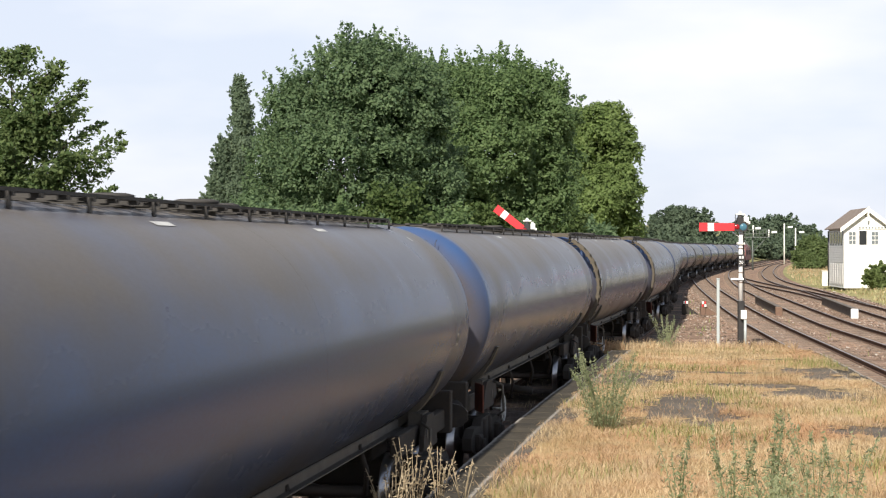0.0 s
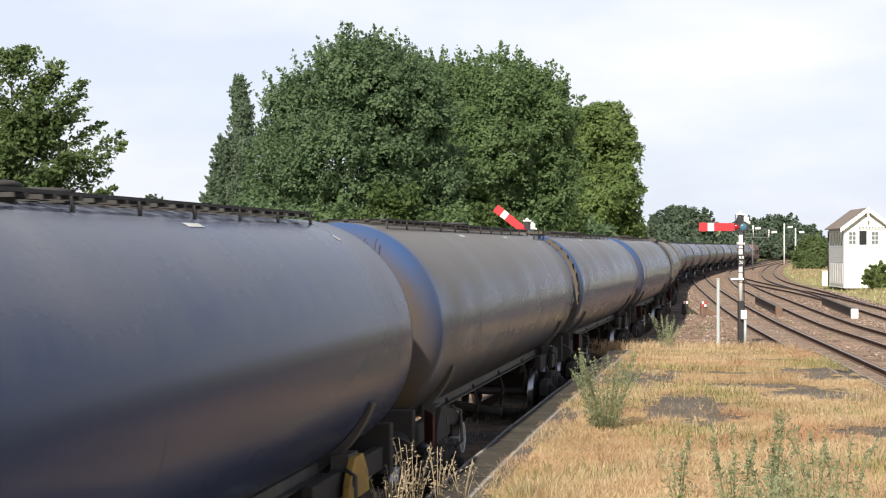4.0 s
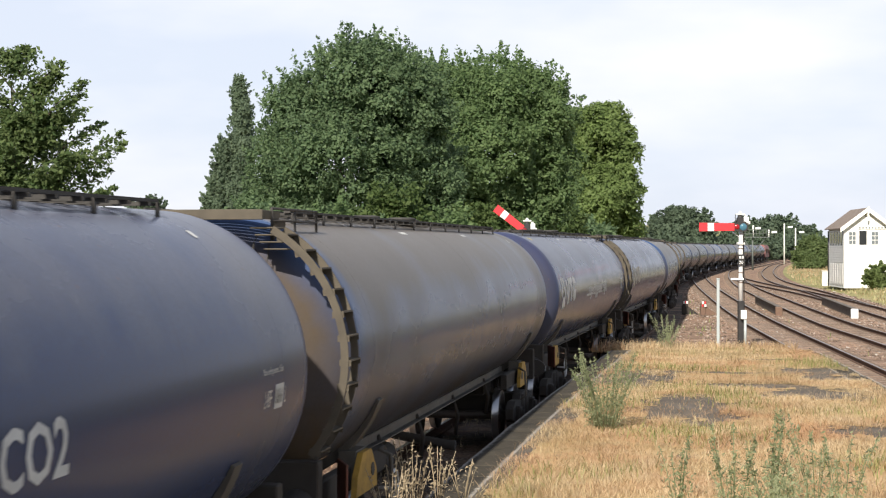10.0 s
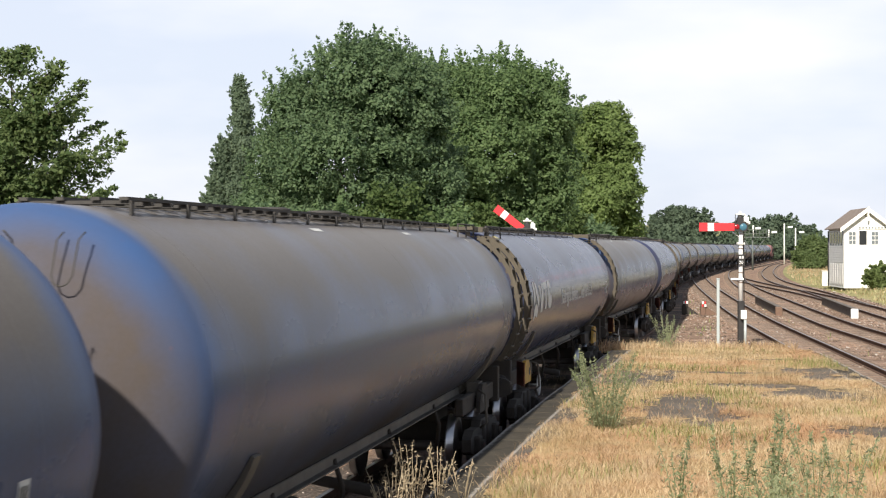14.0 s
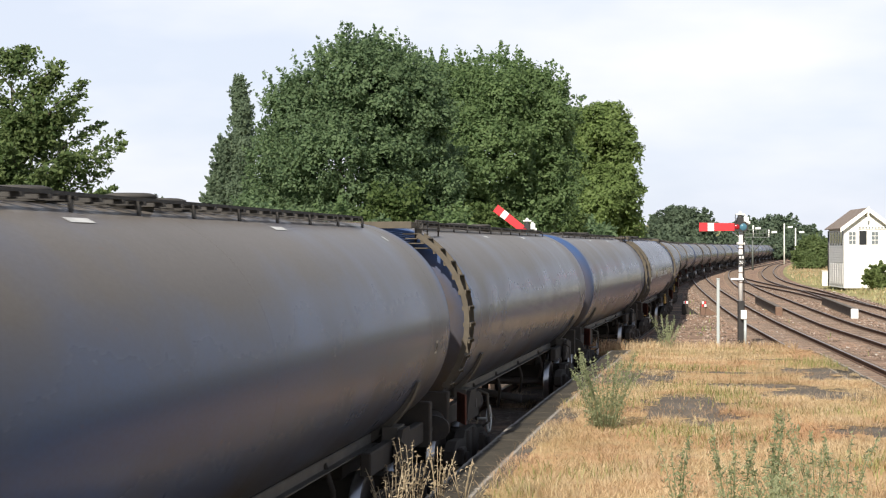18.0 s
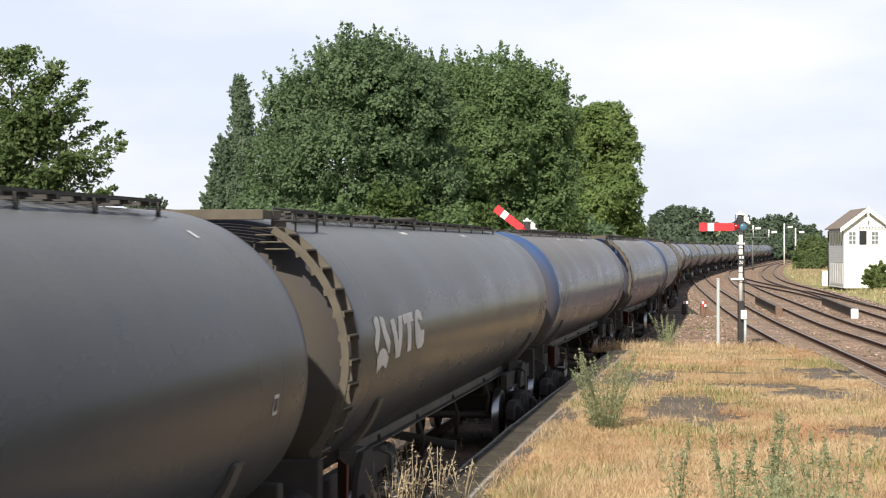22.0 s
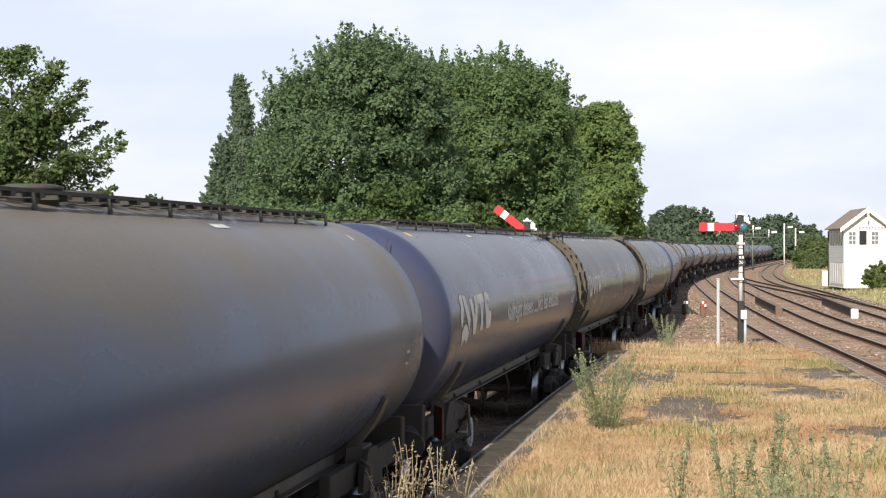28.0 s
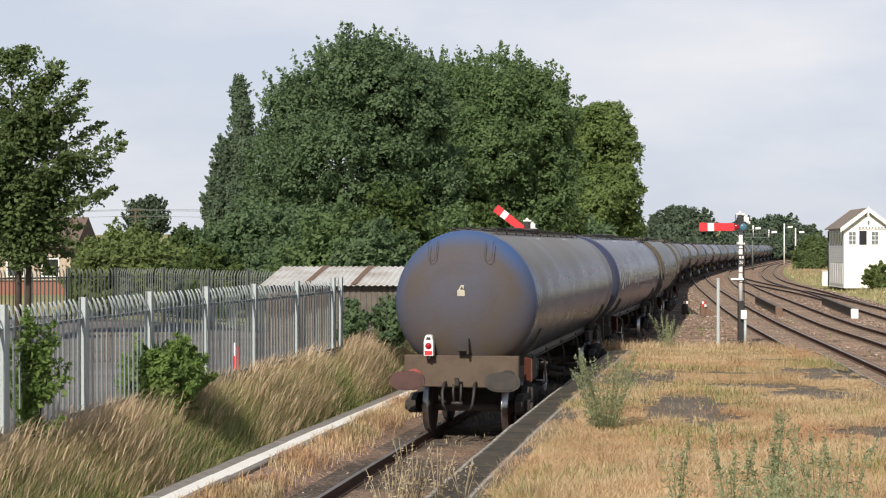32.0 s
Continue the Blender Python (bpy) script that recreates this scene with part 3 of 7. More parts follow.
def old_edge():
    """Low concrete edging with a painted white line on the far side of the track."""
    e = thing("concrete_edging", pose(0, 0, 0), "low concrete edging with a painted white line beside the track", "kerb", kind="structure")
    y = -20.0
    a = mesh_of("edging_slab", Box(-0.34, 0.30, 0.008, 1.992, -0.35, 0.0, 0.02), "concrete")
    b = mesh_of("white_line", Box(-0.07, 0.20, 0.004, 1.996, 0.0, 0.006), "white_line")
    while y < 62:
        m = pose(-2.60 + cx(y), y, 0.09 + random.uniform(-0.008, 0.008), random.uniform(-0.25, 0.25), random.uniform(-0.5, 0.5), -math.degrees(math.atan2(cx(y + 2) - cx(y), 2)))
        obj("edging_slab", a, e).matrix_basis = m
        if -20 < y < 60:
            obj("painted_line", b, e).matrix_basis = m
        y += 2.0


# ---- train ----
PITCH, TANK_R, TANK_Z = 17.51, 1.33, 2.43
REAR_END, FRONT_END = 0.42, 17.36      # the barrels sit a little forward on their frames
CACHE = {}


def cached(key, make):
    if key not in CACHE:
        CACHE[key] = make()
    return CACHE[key]


def dome(y0, y1, depth, n=14, e=2.0):
    """Profile of a round-ended barrel from y0 to y1."""
    left = []
    for i in range(n + 1):
        r = TANK_R * math.sin(math.pi / 2 * i / n)
        left.append((y0 + depth * (1 - (1 - (r / TANK_R) ** e) ** (1 / e)), r))
    return left, [(y1 - (a - y0), r) for a, r in left][::-1]


def barrel_mesh(mat):
    a, b = dome(REAR_END, FRONT_END, 0.74)
    seam = []
    for y in (1.75, 8.75, 15.95):
        seam += [(y - 0.06, TANK_R), (y - 0.013, TANK_R), (y - 0.012, TANK_R), (y - 0.008, TANK_R + 0.0012), (y + 0.008, TANK_R + 0.0012), (y + 0.012, TANK_R), (y + 0.013, TANK_R), (y + 0.06, TANK_R)]
    bm = lathe(a + seam + b, 72)
    shift(bm, 0, 0, TANK_Z)
    return mesh_of("barrel", bm, mat)


def on_barrel(u, w, lift, side=1):
    """A point on the barrel: u metres along, w metres up round it from mid height."""
    a = w / TANK_R
    r = TANK_R + lift
    return Vector((side * r * math.cos(a), u, TANK_Z + r * math.sin(a)))


def wrap(bm, y0, w0, side=1, lift=0.004):
    """Lay a flat drawing (x along, y up) on the side of the barrel; on the right it reads forwards."""
    for v in bm.verts:
        v.co = on_barrel(y0 + side * v.co.x, w0 + v.co.y, lift + v.co.z, side)
    return bm


def flat_poly(bm, pts):
    vs = [bm.verts.new((x, y, 0)) for x, y in pts]
    f = bm.faces.new(vs)
    return f


def finely(bm, step):
    """Cut level lines so that a drawing bends with the barrel."""
    lo, hi = min(v.co.y for v in bm.verts), max(v.co.y for v in bm.verts)
    y = lo + step
    while y < hi - 1e-4:
        bmesh.ops.bisect_plane(bm, geom=list(bm.verts) + list(bm.edges) + list(bm.faces), plane_co=(0, y, 0), plane_no=(0, 1, 0))
        y += step
    return bm


def lettering(text, size, squeeze=0.8, bold=0.0):
    cu = bpy.data.curves.new("lettering", "FONT")
    cu.body, cu.size, cu.resolution_u, cu.offset = text, size, 2, bold * size
    ob = bpy.data.objects.new("lettering", cu)
    scene.collection.objects.link(ob)
    dg = bpy.context.evaluated_depsgraph_get()
    me = bpy.data.meshes.new_from_object(ob.evaluated_get(dg))
    bm = bmesh.new()
    bm.from_mesh(me)
    bpy.data.objects.remove(ob)
    bpy.data.curves.remove(cu)
    bpy.data.meshes.remove(me)
    for v in bm.verts:
        v.co.x *= squeeze
    return bm


def text_mesh(text, size, y0, w0, mat, squeeze=0.8):
    bm = lettering(text, size, squeeze)
    finely(bm, 0.06)
    return mesh_of("lettering", wrap(bm, y0, w0), mat)


def word_meshes(text, size, y0, y1, w0, mat):
    """A line of lettering on the barrel from y0 to y1, one mesh a word."""
    def reach(t):
        bm = lettering(t, size, 1.0, 0.022)
        r = max(v.co.x for v in bm.verts)
        bm.free()
        return r
    k = (y1 - y0) / reach(text)
    out, done = [], ""
    for word in text.split(" "):
        done = (done + " " + word).strip()
        bm = lettering(word, size, 1.0, 0.022)
        at = reach(done) - max(v.co.x for v in bm.verts)
        for v in bm.verts:
            v.co.x = (v.co.x + at) * k
        out.append(mesh_of("lettering", wrap(finely(bm, 0.06), y0, w0), mat))
    return out


def logo_mesh(which, mat, y0=1.95, tall=0.78):
    """Plain shapes: three petals, and three slanted blocks beside them."""
    bm = bmesh.new()
    if which == 0:
        flat_poly(bm, [(0.06, 0.60), (0.17, 0.665), (0.27, 0.645), (0.30, 0.58), (0.285, 0.40), (0.12, 0.06), (0.05, 0.13), (0.00, 0.24), (0.10, 0.44)])
    elif which == 1:
        flat_poly(bm, [(0.36, 0.655), (0.52, 0.62), (0.56, 0.53), (0.58, 0.42), (0.74, 0.20), (0.71, 0.08), (0.66, 0.00), (0.40, 0.36), (0.36, 0.50)])
    elif which == 2:
        flat_poly(bm, [(0.12, -0.02), (0.24, 0.10), (0.40, 0.13), (0.55, 0.06), (0.66, -0.06), (0.60, -0.24), (0.40, -0.15), (0.17, -0.27)])
    elif which == 3:
        flat_poly(bm, [(0.80, 0.55), (1.01, 0.57), (1.12, 0.16), (1.23, 0.59), (1.44, 0.60), (1.23, -0.10), (1.02, -0.12)])
    elif which == 4:
        flat_poly(bm, [(1.46, 0.60), (1.98, 0.62), (1.98, 0.46), (1.83, 0.45), (1.80, -0.06), (1.60, -0.07), (1.62, 0.44), (1.46, 0.43)])
    else:
        flat_poly(bm, [(2.50, 0.44), (2.48, 0.57), (2.36, 0.64), (2.20, 0.63), (2.08, 0.52), (2.03, 0.30), (2.05, 0.06), (2.16, -0.07), (2.40, -0.07), (2.52, 0.02), (2.56, 0.25), (2.38, 0.25), (2.35, 0.11), (2.26, 0.10), (2.215, 0.20), (2.225, 0.42), (2.27, 0.49), (2.33, 0.47), (2.34, 0.43)])
    bmesh.ops.triangulate(bm, faces=bm.faces)
    for v in bm.verts:
        v.co.y *= tall
    return mesh_of("emblem_shape", wrap(finely(bm, 0.08), y0, 0.067 - 0.24 * tall), mat)


def arc_plate(y0, y1, a0, a1, r0, r1, n=10, taper=0.3):
    """A curved plate hugging the barrel between two angles, thinning towards its top."""
    bm = bmesh.new()
    rows = []
    for i in range(n + 1):
        t = i / n
        a = a0 + (a1 - a0) * t
        rr = r1 - (r1 - r0) * (1 - taper) * t
        m, h = (y0 + y1) / 2, (y1 - y0) / 2 * (1 - 0.45 * t)
        ring = []
        for y, r in ((m - h, r0), (m + h, r0), (m + h, rr), (m - h, rr)):
            ring.append(bm.verts.new((r * math.cos(a), y, TANK_Z + r * math.sin(a))))
        rows.append(ring)
    for p, q in zip(rows, rows[1:]):
        for k in range(4):
            bm.faces.new((p[k], p[(k + 1) % 4], q[(k + 1) % 4], q[k]))
    bm.faces.new(rows[0][::-1])
    bm.faces.new(rows[-1])
    bmesh.ops.recalc_face_normals(bm, faces=bm.faces)
    return bm


def mirror_x(bm):
    for v in bm.verts:
        v.co.x *= -1
    bmesh.ops.reverse_faces(bm, faces=bm.faces)
    return bm


def side_frame(x):
    out = [(-1.35, 0.42), (-1.20, 0.36), (-0.62, 0.36), (-0.45, 0.28), (0.45, 0.28), (0.62, 0.36), (1.20, 0.36), (1.35, 0.42), (1.35, 0.60), (1.1, 0.72), (0.55, 0.70), (0.4, 0.80), (-0.4, 0.80), (-0.55, 0.70), (-1.1, 0.72), (-1.35, 0.60)]
    bm = Prism(out, 0, x - 0.07, x + 0.07)
    s = 1 if x > 0 else -1
    for dy in (-0.9, 0.9):
        box(bm, min(x, x + s * 0.16), max(x, x + s * 0.16), dy - 0.14, dy + 0.14, 0.36, 0.62, 0.03)
        tube(bm, [(x + s * 0.16, dy, 0.47), (x + s * 0.21, dy, 0.47)], 0.09, 10)
    for dy in (-0.25, 0.25):
        tube(bm, [(x + s * 0.05, dy, 0.30), (x + s * 0.05, dy, 0.78)], 0.07, 8)
    return bm


def wheelset_mesh():
    bm = bmesh.new()
    for s in (-1, 1):
        prof = [(s * 0.665, 0.0), (s * 0.665, 0.36), (s * 0.68, 0.485), (s * 0.70, 0.485), (s * 0.715, 0.46), (s * 0.80, 0.455), (s * 0.80, 0.38), (s * 0.76, 0.36), (s * 0.75, 0.14), (s * 0.80, 0.12), (s * 0.80, 0.0)]
        lathe(prof, 28, 0, 0, bm)
    for f in bm.faces:
        c = f.calc_center_median()
        if math.hypot(c.y, c.z) > 0.44:
            f.material_index = 1
    tube(bm, [(-0.95, 0, 0), (0.95, 0, 0)], 0.08, 10)
    return mesh_of("wheelset", bm, ["wheel", "tread"])


def walkway_mesh():
    bm = bmesh.new()
    top = TANK_Z + TANK_R
    for x in (-0.42, -0.14, 0.14, 0.36):
        box(bm, x, x + 0.07, 1.9, 15.62, top + 0.035, top + 0.06)
    y = 1.95
    while y < 15.6:
        box(bm, -0.43, 0.44, y, y + 0.05, top + 0.005, top + 0.035)
        y += 0.42
    return mesh_of("walkway", bm, "walkway")


def sill_bm(s):
    """A pale grimy angle section along the foot of the barrel."""
    bm = Box(min(s * 0.64, s * 0.72), max(s * 0.64, s * 0.72), 2.7, PITCH - 2.7, 1.17, 1.29, 0.01)
    box(bm, min(s * 0.72, s * 0.80), max(s * 0.72, s * 0.80), 2.7, PITCH - 2.7, 1.17, 1.185)
    return bm


def bracket_mesh():
    """A walkway bracket: two legs down to the barrel and a tie."""
    bm = bmesh.new()
    top = TANK_Z + TANK_R
    for s in (-1, 1):
        box(bm, s * 0.44 - 0.01, s * 0.44 + 0.01, -0.025, 0.025, top - 0.16, top + 0.034)
    box(bm, -0.45, 0.45, -0.02, 0.02, top + 0.008, top + 0.030)
    return mesh_of("walkway_bracket", bm, "walkway")


LADDER_R = 1.365


def ladder_mesh():
    """A ladder of two flat bars curved round the end of the barrel, down to the headstock, on short cleats."""
    bm = bmesh.new()
    angles = [math.radians(60 - i * 5.0) for i in range(21)]
    for y in (0.42, 0.80):
        last = None
        for a in angles:
            ring = [bm.verts.new((r * math.cos(a), y + w, TANK_Z + r * math.sin(a))) for r, w in ((LADDER_R - 0.035, -0.008), (LADDER_R + 0.035, -0.008), (LADDER_R + 0.035, 0.008), (LADDER_R - 0.035, 0.008))]
            if last:
                for n in range(4):
                    bm.faces.new((last[n], last[(n + 1) % 4], ring[(n + 1) % 4], ring[n]))
            else:
                bm.faces.new(ring[::-1])
            last = ring
        bm.faces.new(last)
    for i in (3, 9, 15):
        a = angles[i]
        r = LADDER_R - 0.03
        tube(bm, [(r * math.cos(a), 0.79, TANK_Z + r * math.sin(a)), ((r - 0.05) * math.cos(a), 1.12, TANK_Z + (r - 0.05) * math.sin(a))], 0.012, 5)
    bmesh.ops.recalc_face_normals(bm, faces=bm.faces)
    return mesh_of("ladder", bm, "ladder_tan")


def rung_at(i):
    a = 55.5 - i * 9.3
    return LADDER_R * math.cos(math.radians(a)), TANK_Z + LADDER_R * math.sin(math.radians(a)), a


def end_platform_parts(add, m):
    """Edge beams across the end of the tank, a slatted deck and hanging steps at the ladders' heads."""
    top = TANK_Z + TANK_R

    def bar(*size):
        return lambda: mesh_of("end_platform", Box(*size, 0.005), "ladder_tan")
    deck = add("end_platform", "ep_beam", bar(-0.62, 0.62, 0.32, 0.36, top - 0.06, top + 0.035), m=m, label="dusty steel platform at the head of the ladders")
    add("rear_beam", "ep_rear", bar(-0.62, 0.62, 0.87, 0.90, top - 0.03, top + 0.03), deck)
    for i in range(7):
        add("slat", "ep_slat", bar(-0.57, 0.57, -0.012, 0.012, -0.035, 0.0), deck, pose(0, 0.40 + 0.07 * i, top + 0.02))
    for s in (-1, 1):
        add("side_beam", "ep_side", bar(-0.02, 0.02, 0.36, 0.87, top - 0.05, top + 0.03), deck, pose(s * 0.60, 0, 0))
        add("strut", "ep_strut", bar(-0.012, 0.012, 0.87, 1.25, top - 0.30, top - 0.05), deck, pose(s * 0.56, 0, 0))
        for q in range(4):
            add("step", "ep_step", bar(-0.11, 0.11, 0.42, 0.78, -0.015, 0.0), deck, pose(s * (0.58 + 0.045 * q), 0, top - 0.125 - 0.065 * q))


def rung_mesh():
    """A flat step with turned-down ends, lying level across the ladder."""
    bm = Box(-0.055, 0.055, 0.428, 0.792, -0.008, 0.008)
    box(bm, -0.055, 0.055, 0.428, 0.434, -0.05, -0.008)
    box(bm, -0.055, 0.055, 0.786, 0.792, -0.05, -0.008)
    return mesh_of("rung", bm, "ladder_tan")


def wagon(livery, ladder_end, emblem="", slogan="", yellow=False, code=False, tail=False, near=True, mark_at=1.8):
    """One bogie tank wagon, its rear buffers at y = 0."""
    words = {"barrel_grey": "grimy grey-brown bogie tank wagon", "barrel_blue": "dirty dark blue bogie tank wagon", "barrel_dark": "dark grey bogie tank wagon"}[livery]
    if slogan:
        words += " with a white slogan"
    elif emblem:
        words += " with a white emblem"
    if tail:
        words += " with bluish ends, last of the train"
    w = thing("tank_wagon", pose(0, 0, 0), words, "tank wagon", "wagons of the oil train")

    def add(name, key, make, parent=None, m=None, label=""):
        ob = obj(name, cached(key, make), parent or w, label)
        if m is not None:
            ob.matrix_basis = m
        return ob
    flip = pose(0, PITCH, 0, 0, 0, 180)
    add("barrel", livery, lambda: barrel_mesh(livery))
    add("walkway", "walk", walkway_mesh)
    if near:
        for i in range(12):
            add("walkway_bracket", "brk", bracket_mesh, m=pose(0, 1.95 + i * 1.238, 0))
    for x, y in ((-0.05, 7.2), (0.12, 8.8), (-0.1, 10.1)):
        add("manhole_cover", "lid", lambda: mesh_of("manhole_cover", shift(lathe([(-0.05, 0.0), (-0.05, 0.18), (0.07, 0.18), (0.075, 0.21), (0.10, 0.21), (0.115, 0.15), (0.115, 0.0)], 20, 2), 0, 0, 0), "walkway"), m=pose(x, y, TANK_Z + TANK_R))
    for e in (0, 1):
        fm = flip if e else pose(0, 0, 0)
        hm = "beam_brown" if tail and e == 0 else "frame_dirt"
        add("headstock", "beam" + hm, lambda: mesh_of("headstock", Box(-1.06, 1.06, 0.62, 0.80, 0.89, 1.47, 0.015), hm), m=fm)
        for s in (-1, 1):
            b = add("buffer", "bufh%d" % (tail and e == 0 and s < 0), (lambda red: lambda: mesh_of("buffer", lathe([(0.62, 0.17), (0.56, 0.17), (0.54, 0.13), (0.20, 0.125), (0.18, 0.085), (0.02, 0.085)], 20), red))("buffer_red" if tail and e == 0 and s < 0 else "buffer_black"), m=fm @ pose(s * 0.8636, 0, 1.05))

            def head():
                bm = bmesh.new()
                out = [(0.32 * (abs(math.cos(t)) ** 0.75) * math.copysign(1, math.cos(t)), 0.175 * (abs(math.sin(t)) ** 0.85) * math.copysign(1, math.sin(t))) for t in [2 * math.pi * k / 24 for k in range(24)]]
                prism(bm, out, 1, 0.012, 0.05)
                prism(bm, [(x * 0.86, z * 0.82) for x, z in out], 1, 0.0, 0.014)
                return mesh_of("buffer_head", bm, "buffer_worn" if tail and e == 0 and s < 0 else "buffer_black")
            add("buffer_head", "bufhead%d" % (tail and e == 0 and s < 0), head, b)
            add("sole_bar", "sole", lambda: mesh_of("sole_bar", Box(-0.06, 0.06, 0.80, 3.9, 0.96, 1.22, 0.015), "frame_dirt"), m=fm @ pose(s * 0.92, 0, 0))
            right = (s > 0) != (e == 1)

            def saddle():
                bm = arc_plate(2.28, 2.62, math.radians(-72), math.radians(-24), TANK_R + 0.004, TANK_R + 0.13, 12, 0.25)
                prism(bm, [(2.15, 0.98), (2.75, 0.98), (2.66, 1.36), (2.26, 1.36)], 0, 0.84, 1.02)
                return bm
            add("saddle", "sad%d" % (s > 0), lambda: mesh_of("saddle", saddle() if s > 0 else mirror_x(saddle()), "saddle"), m=fm)

            def lift():
                bm = Prism([(2.0, 0.92), (2.95, 0.92), (2.92, 1.10), (2.68, 1.34), (2.30, 1.34), (2.06, 1.12)], 0, 1.03, 1.09)
                tube(bm, [(1.02, 2.72, 1.12), (1.10, 2.72, 1.12)], 0.07, 12, mi=1)
                return bm
            if near:
                lk = "yellow" if yellow else "frame_dirt"
                add("lifting_bracket", "lift%s%d" % (lk, s > 0), lambda: mesh_of("lifting_bracket", lift() if s > 0 else mirror_x(lift()), [lk, "black"]), m=fm)
                add("grab_rail", "grab%d" % (s > 0), lambda: mesh_of("grab_rail", Tube([(s * 1.08, 3.05, 1.28), (s * 1.20, 3.12, 1.22), (s * 1.22, 3.14, 0.80), (s * 1.12, 3.14, 0.72)], 0.022, 6), "saddle"), m=fm)
            if right and near and e == 0:
                hz = add("hazard_panel", "hazp", lambda: mesh_of("hazard_panel", Box(-0.012, 0.012, -0.24, 0.24, -0.21, 0.21, 0.006), "orange"), m=pose(1.16, 1.15 if e == 0 else PITCH - 1.15, 1.20, 0, 0, 24 if e == 0 else 0))

                def diamond():
                    bm = Prism([(-0.02, -0.17), (0.21, -0.17), (0.21, 0.17), (-0.02, 0.17)], 0, 0.013, 0.017)
                    return mesh_of("placard", bm, "white_mark")
                pl = add("placard", "plac", diamond, hz)
                add("diamond", "diam", lambda: mesh_of("diamond", Prism([(0.095, -0.13), (0.19, 0.0), (0.095, 0.13), (0.0, 0.0)], 0, 0.018, 0.021), "red"), pl)
                for q in (0, 1):
                    add("number_bar", "numb%d" % q, lambda: mesh_of("number_bar", Box(0.013, 0.017, -0.21, -0.06, 0.03 - 0.11 * q, 0.07 - 0.11 * q), "black"), hz)
        for s in (-1, 1) if near else ():
            add("brake_pipe", "pipe%d" % s, lambda: mesh_of("brake_pipe", Tube([(s * 0.28, 0.62, 0.98), (s * 0.28, 0.46, 0.97), (s * 0.29, 0.34, 0.82), (s * 0.27, 0.30, 0.62), (s * 0.22, 0.33, 0.50)], 0.027, 8), "black"), m=fm)

        def hook():
            bm = Prism([(0.62, 1.00), (0.30, 1.02), (0.24, 1.10), (0.18, 1.09), (0.20, 0.96), (0.30, 0.91), (0.62, 0.90)], 0, -0.035, 0.035)
            for dx in (-0.07, 0.07):
                tube(bm, [(dx, 0.26, 0.98), (dx, 0.24, 0.80), (dx * 0.8, 0.27, 0.64)], 0.022, 6)
            tube(bm, [(-0.10, 0.26, 0.64), (0.10, 0.26, 0.64)], 0.03, 8)
            return mesh_of("coupling", bm, "buffer_black")
        add("coupling", "hook", hook, m=fm)
        # bogie
        bg = add("bogie", "bog", lambda: mesh_of("bogie", box(Box(-1.0, 1.0, -0.22, 0.22, 0.42, 0.78, 0.03), -0.4, 0.4, -0.5, 0.5, 0.75, 0.95, 0.03), "frame_dirt"), m=pose(0, 2.35 if e == 0 else PITCH - 2.35, 0))
        for s in (-1, 1):
            add("side_frame", "sf%d" % s, lambda: mesh_of("side_frame", side_frame(s * 1.0), "frame_dirt"), bg)
        for dy in (-0.9, 0.9):
            ws = add("wheelset", "wheels", wheelset_mesh, bg, pose(0, dy, 0.455))
            if near:
                WHEELS.setdefault(w.name, []).append((ws, dy))
        # end rail on the dome
        for s in (-0.52, 0.52):
            if near:
                add("grab_loop", "loop", lambda: mesh_of("grab_loop", Tube([(-0.075, 0.99, 3.55), (-0.075, 0.885, 3.50), (-0.072, 0.79, 3.27), (-0.045, 0.77, 3.215), (0.0, 0.763, 3.20), (0.045, 0.77, 3.215), (0.072, 0.79, 3.27), (0.075, 0.885, 3.50), (0.075, 0.99, 3.55)], 0.006, 6), "walkway"), m=fm @ pose(s, -0.155 - (0.37 if e else 0.10), 0))
    for s in (-1, 1):
        add("side_sill", "sill%d" % s, lambda: mesh_of("side_sill", sill_bm(s), "sill"))
        if near:
            for y in (4.6, 6.9, 9.6, 12.6):
                add("hanger", "hang%d" % s, lambda: mesh_of("hanger", Tube([(s * 0.72, 0, 1.24), (s * 0.80, 0.05, 0.95), (s * 0.70, 0.42, 0.62)], 0.03, 6), "frame_dirt"), m=pose(0, y, 0))
    if near:
        add("brake_cylinder", "cyl", lambda: mesh_of("brake_cylinder", Tube([(0.45, 5.2, 0.80), (0.45, 6.2, 0.80)], 0.17, 14), "frame_dirt"))
        add("air_tank", "air", lambda: mesh_of("air_tank", lathe([(10.2, 0.0), (10.24, 0.12), (10.32, 0.2), (11.5, 0.2), (11.58, 0.12), (11.62, 0.0)], 16), "frame_dirt"), m=pose(-0.3, 0, 0.82))
        add("discharge_valve", "valv", lambda: mesh_of("discharge_valve", Tube([(0, 8.75, 1.24), (0, 8.75, 0.75), (0.75, 8.75, 0.62), (0.92, 8.75, 0.60)], 0.075, 10), "frame_dirt"))

        def hand_wheel():
            bm = bmesh.new()
            tube(bm, [(1.16, 3.5 + 0.2 * math.cos(t), 0.80 + 0.2 * math.sin(t)) for t in [2 * math.pi * k / 18 for k in range(19)]], 0.016, 6, cap=False)
            for k in range(3):
                t = math.pi * k / 3
                tube(bm, [(1.16, 3.5 + 0.2 * math.cos(t), 0.80 + 0.2 * math.sin(t)), (1.16, 3.5 - 0.2 * math.cos(t), 0.80 - 0.2 * math.sin(t))], 0.01, 5)
            tube(bm, [(0.98, 3.5, 0.80), (1.17, 3.5, 0.80)], 0.02, 6)
            return mesh_of("brake_wheel", bm, "white_mark")
        add("brake_wheel", "hwheel", hand_wheel, label="worn white hand wheel")
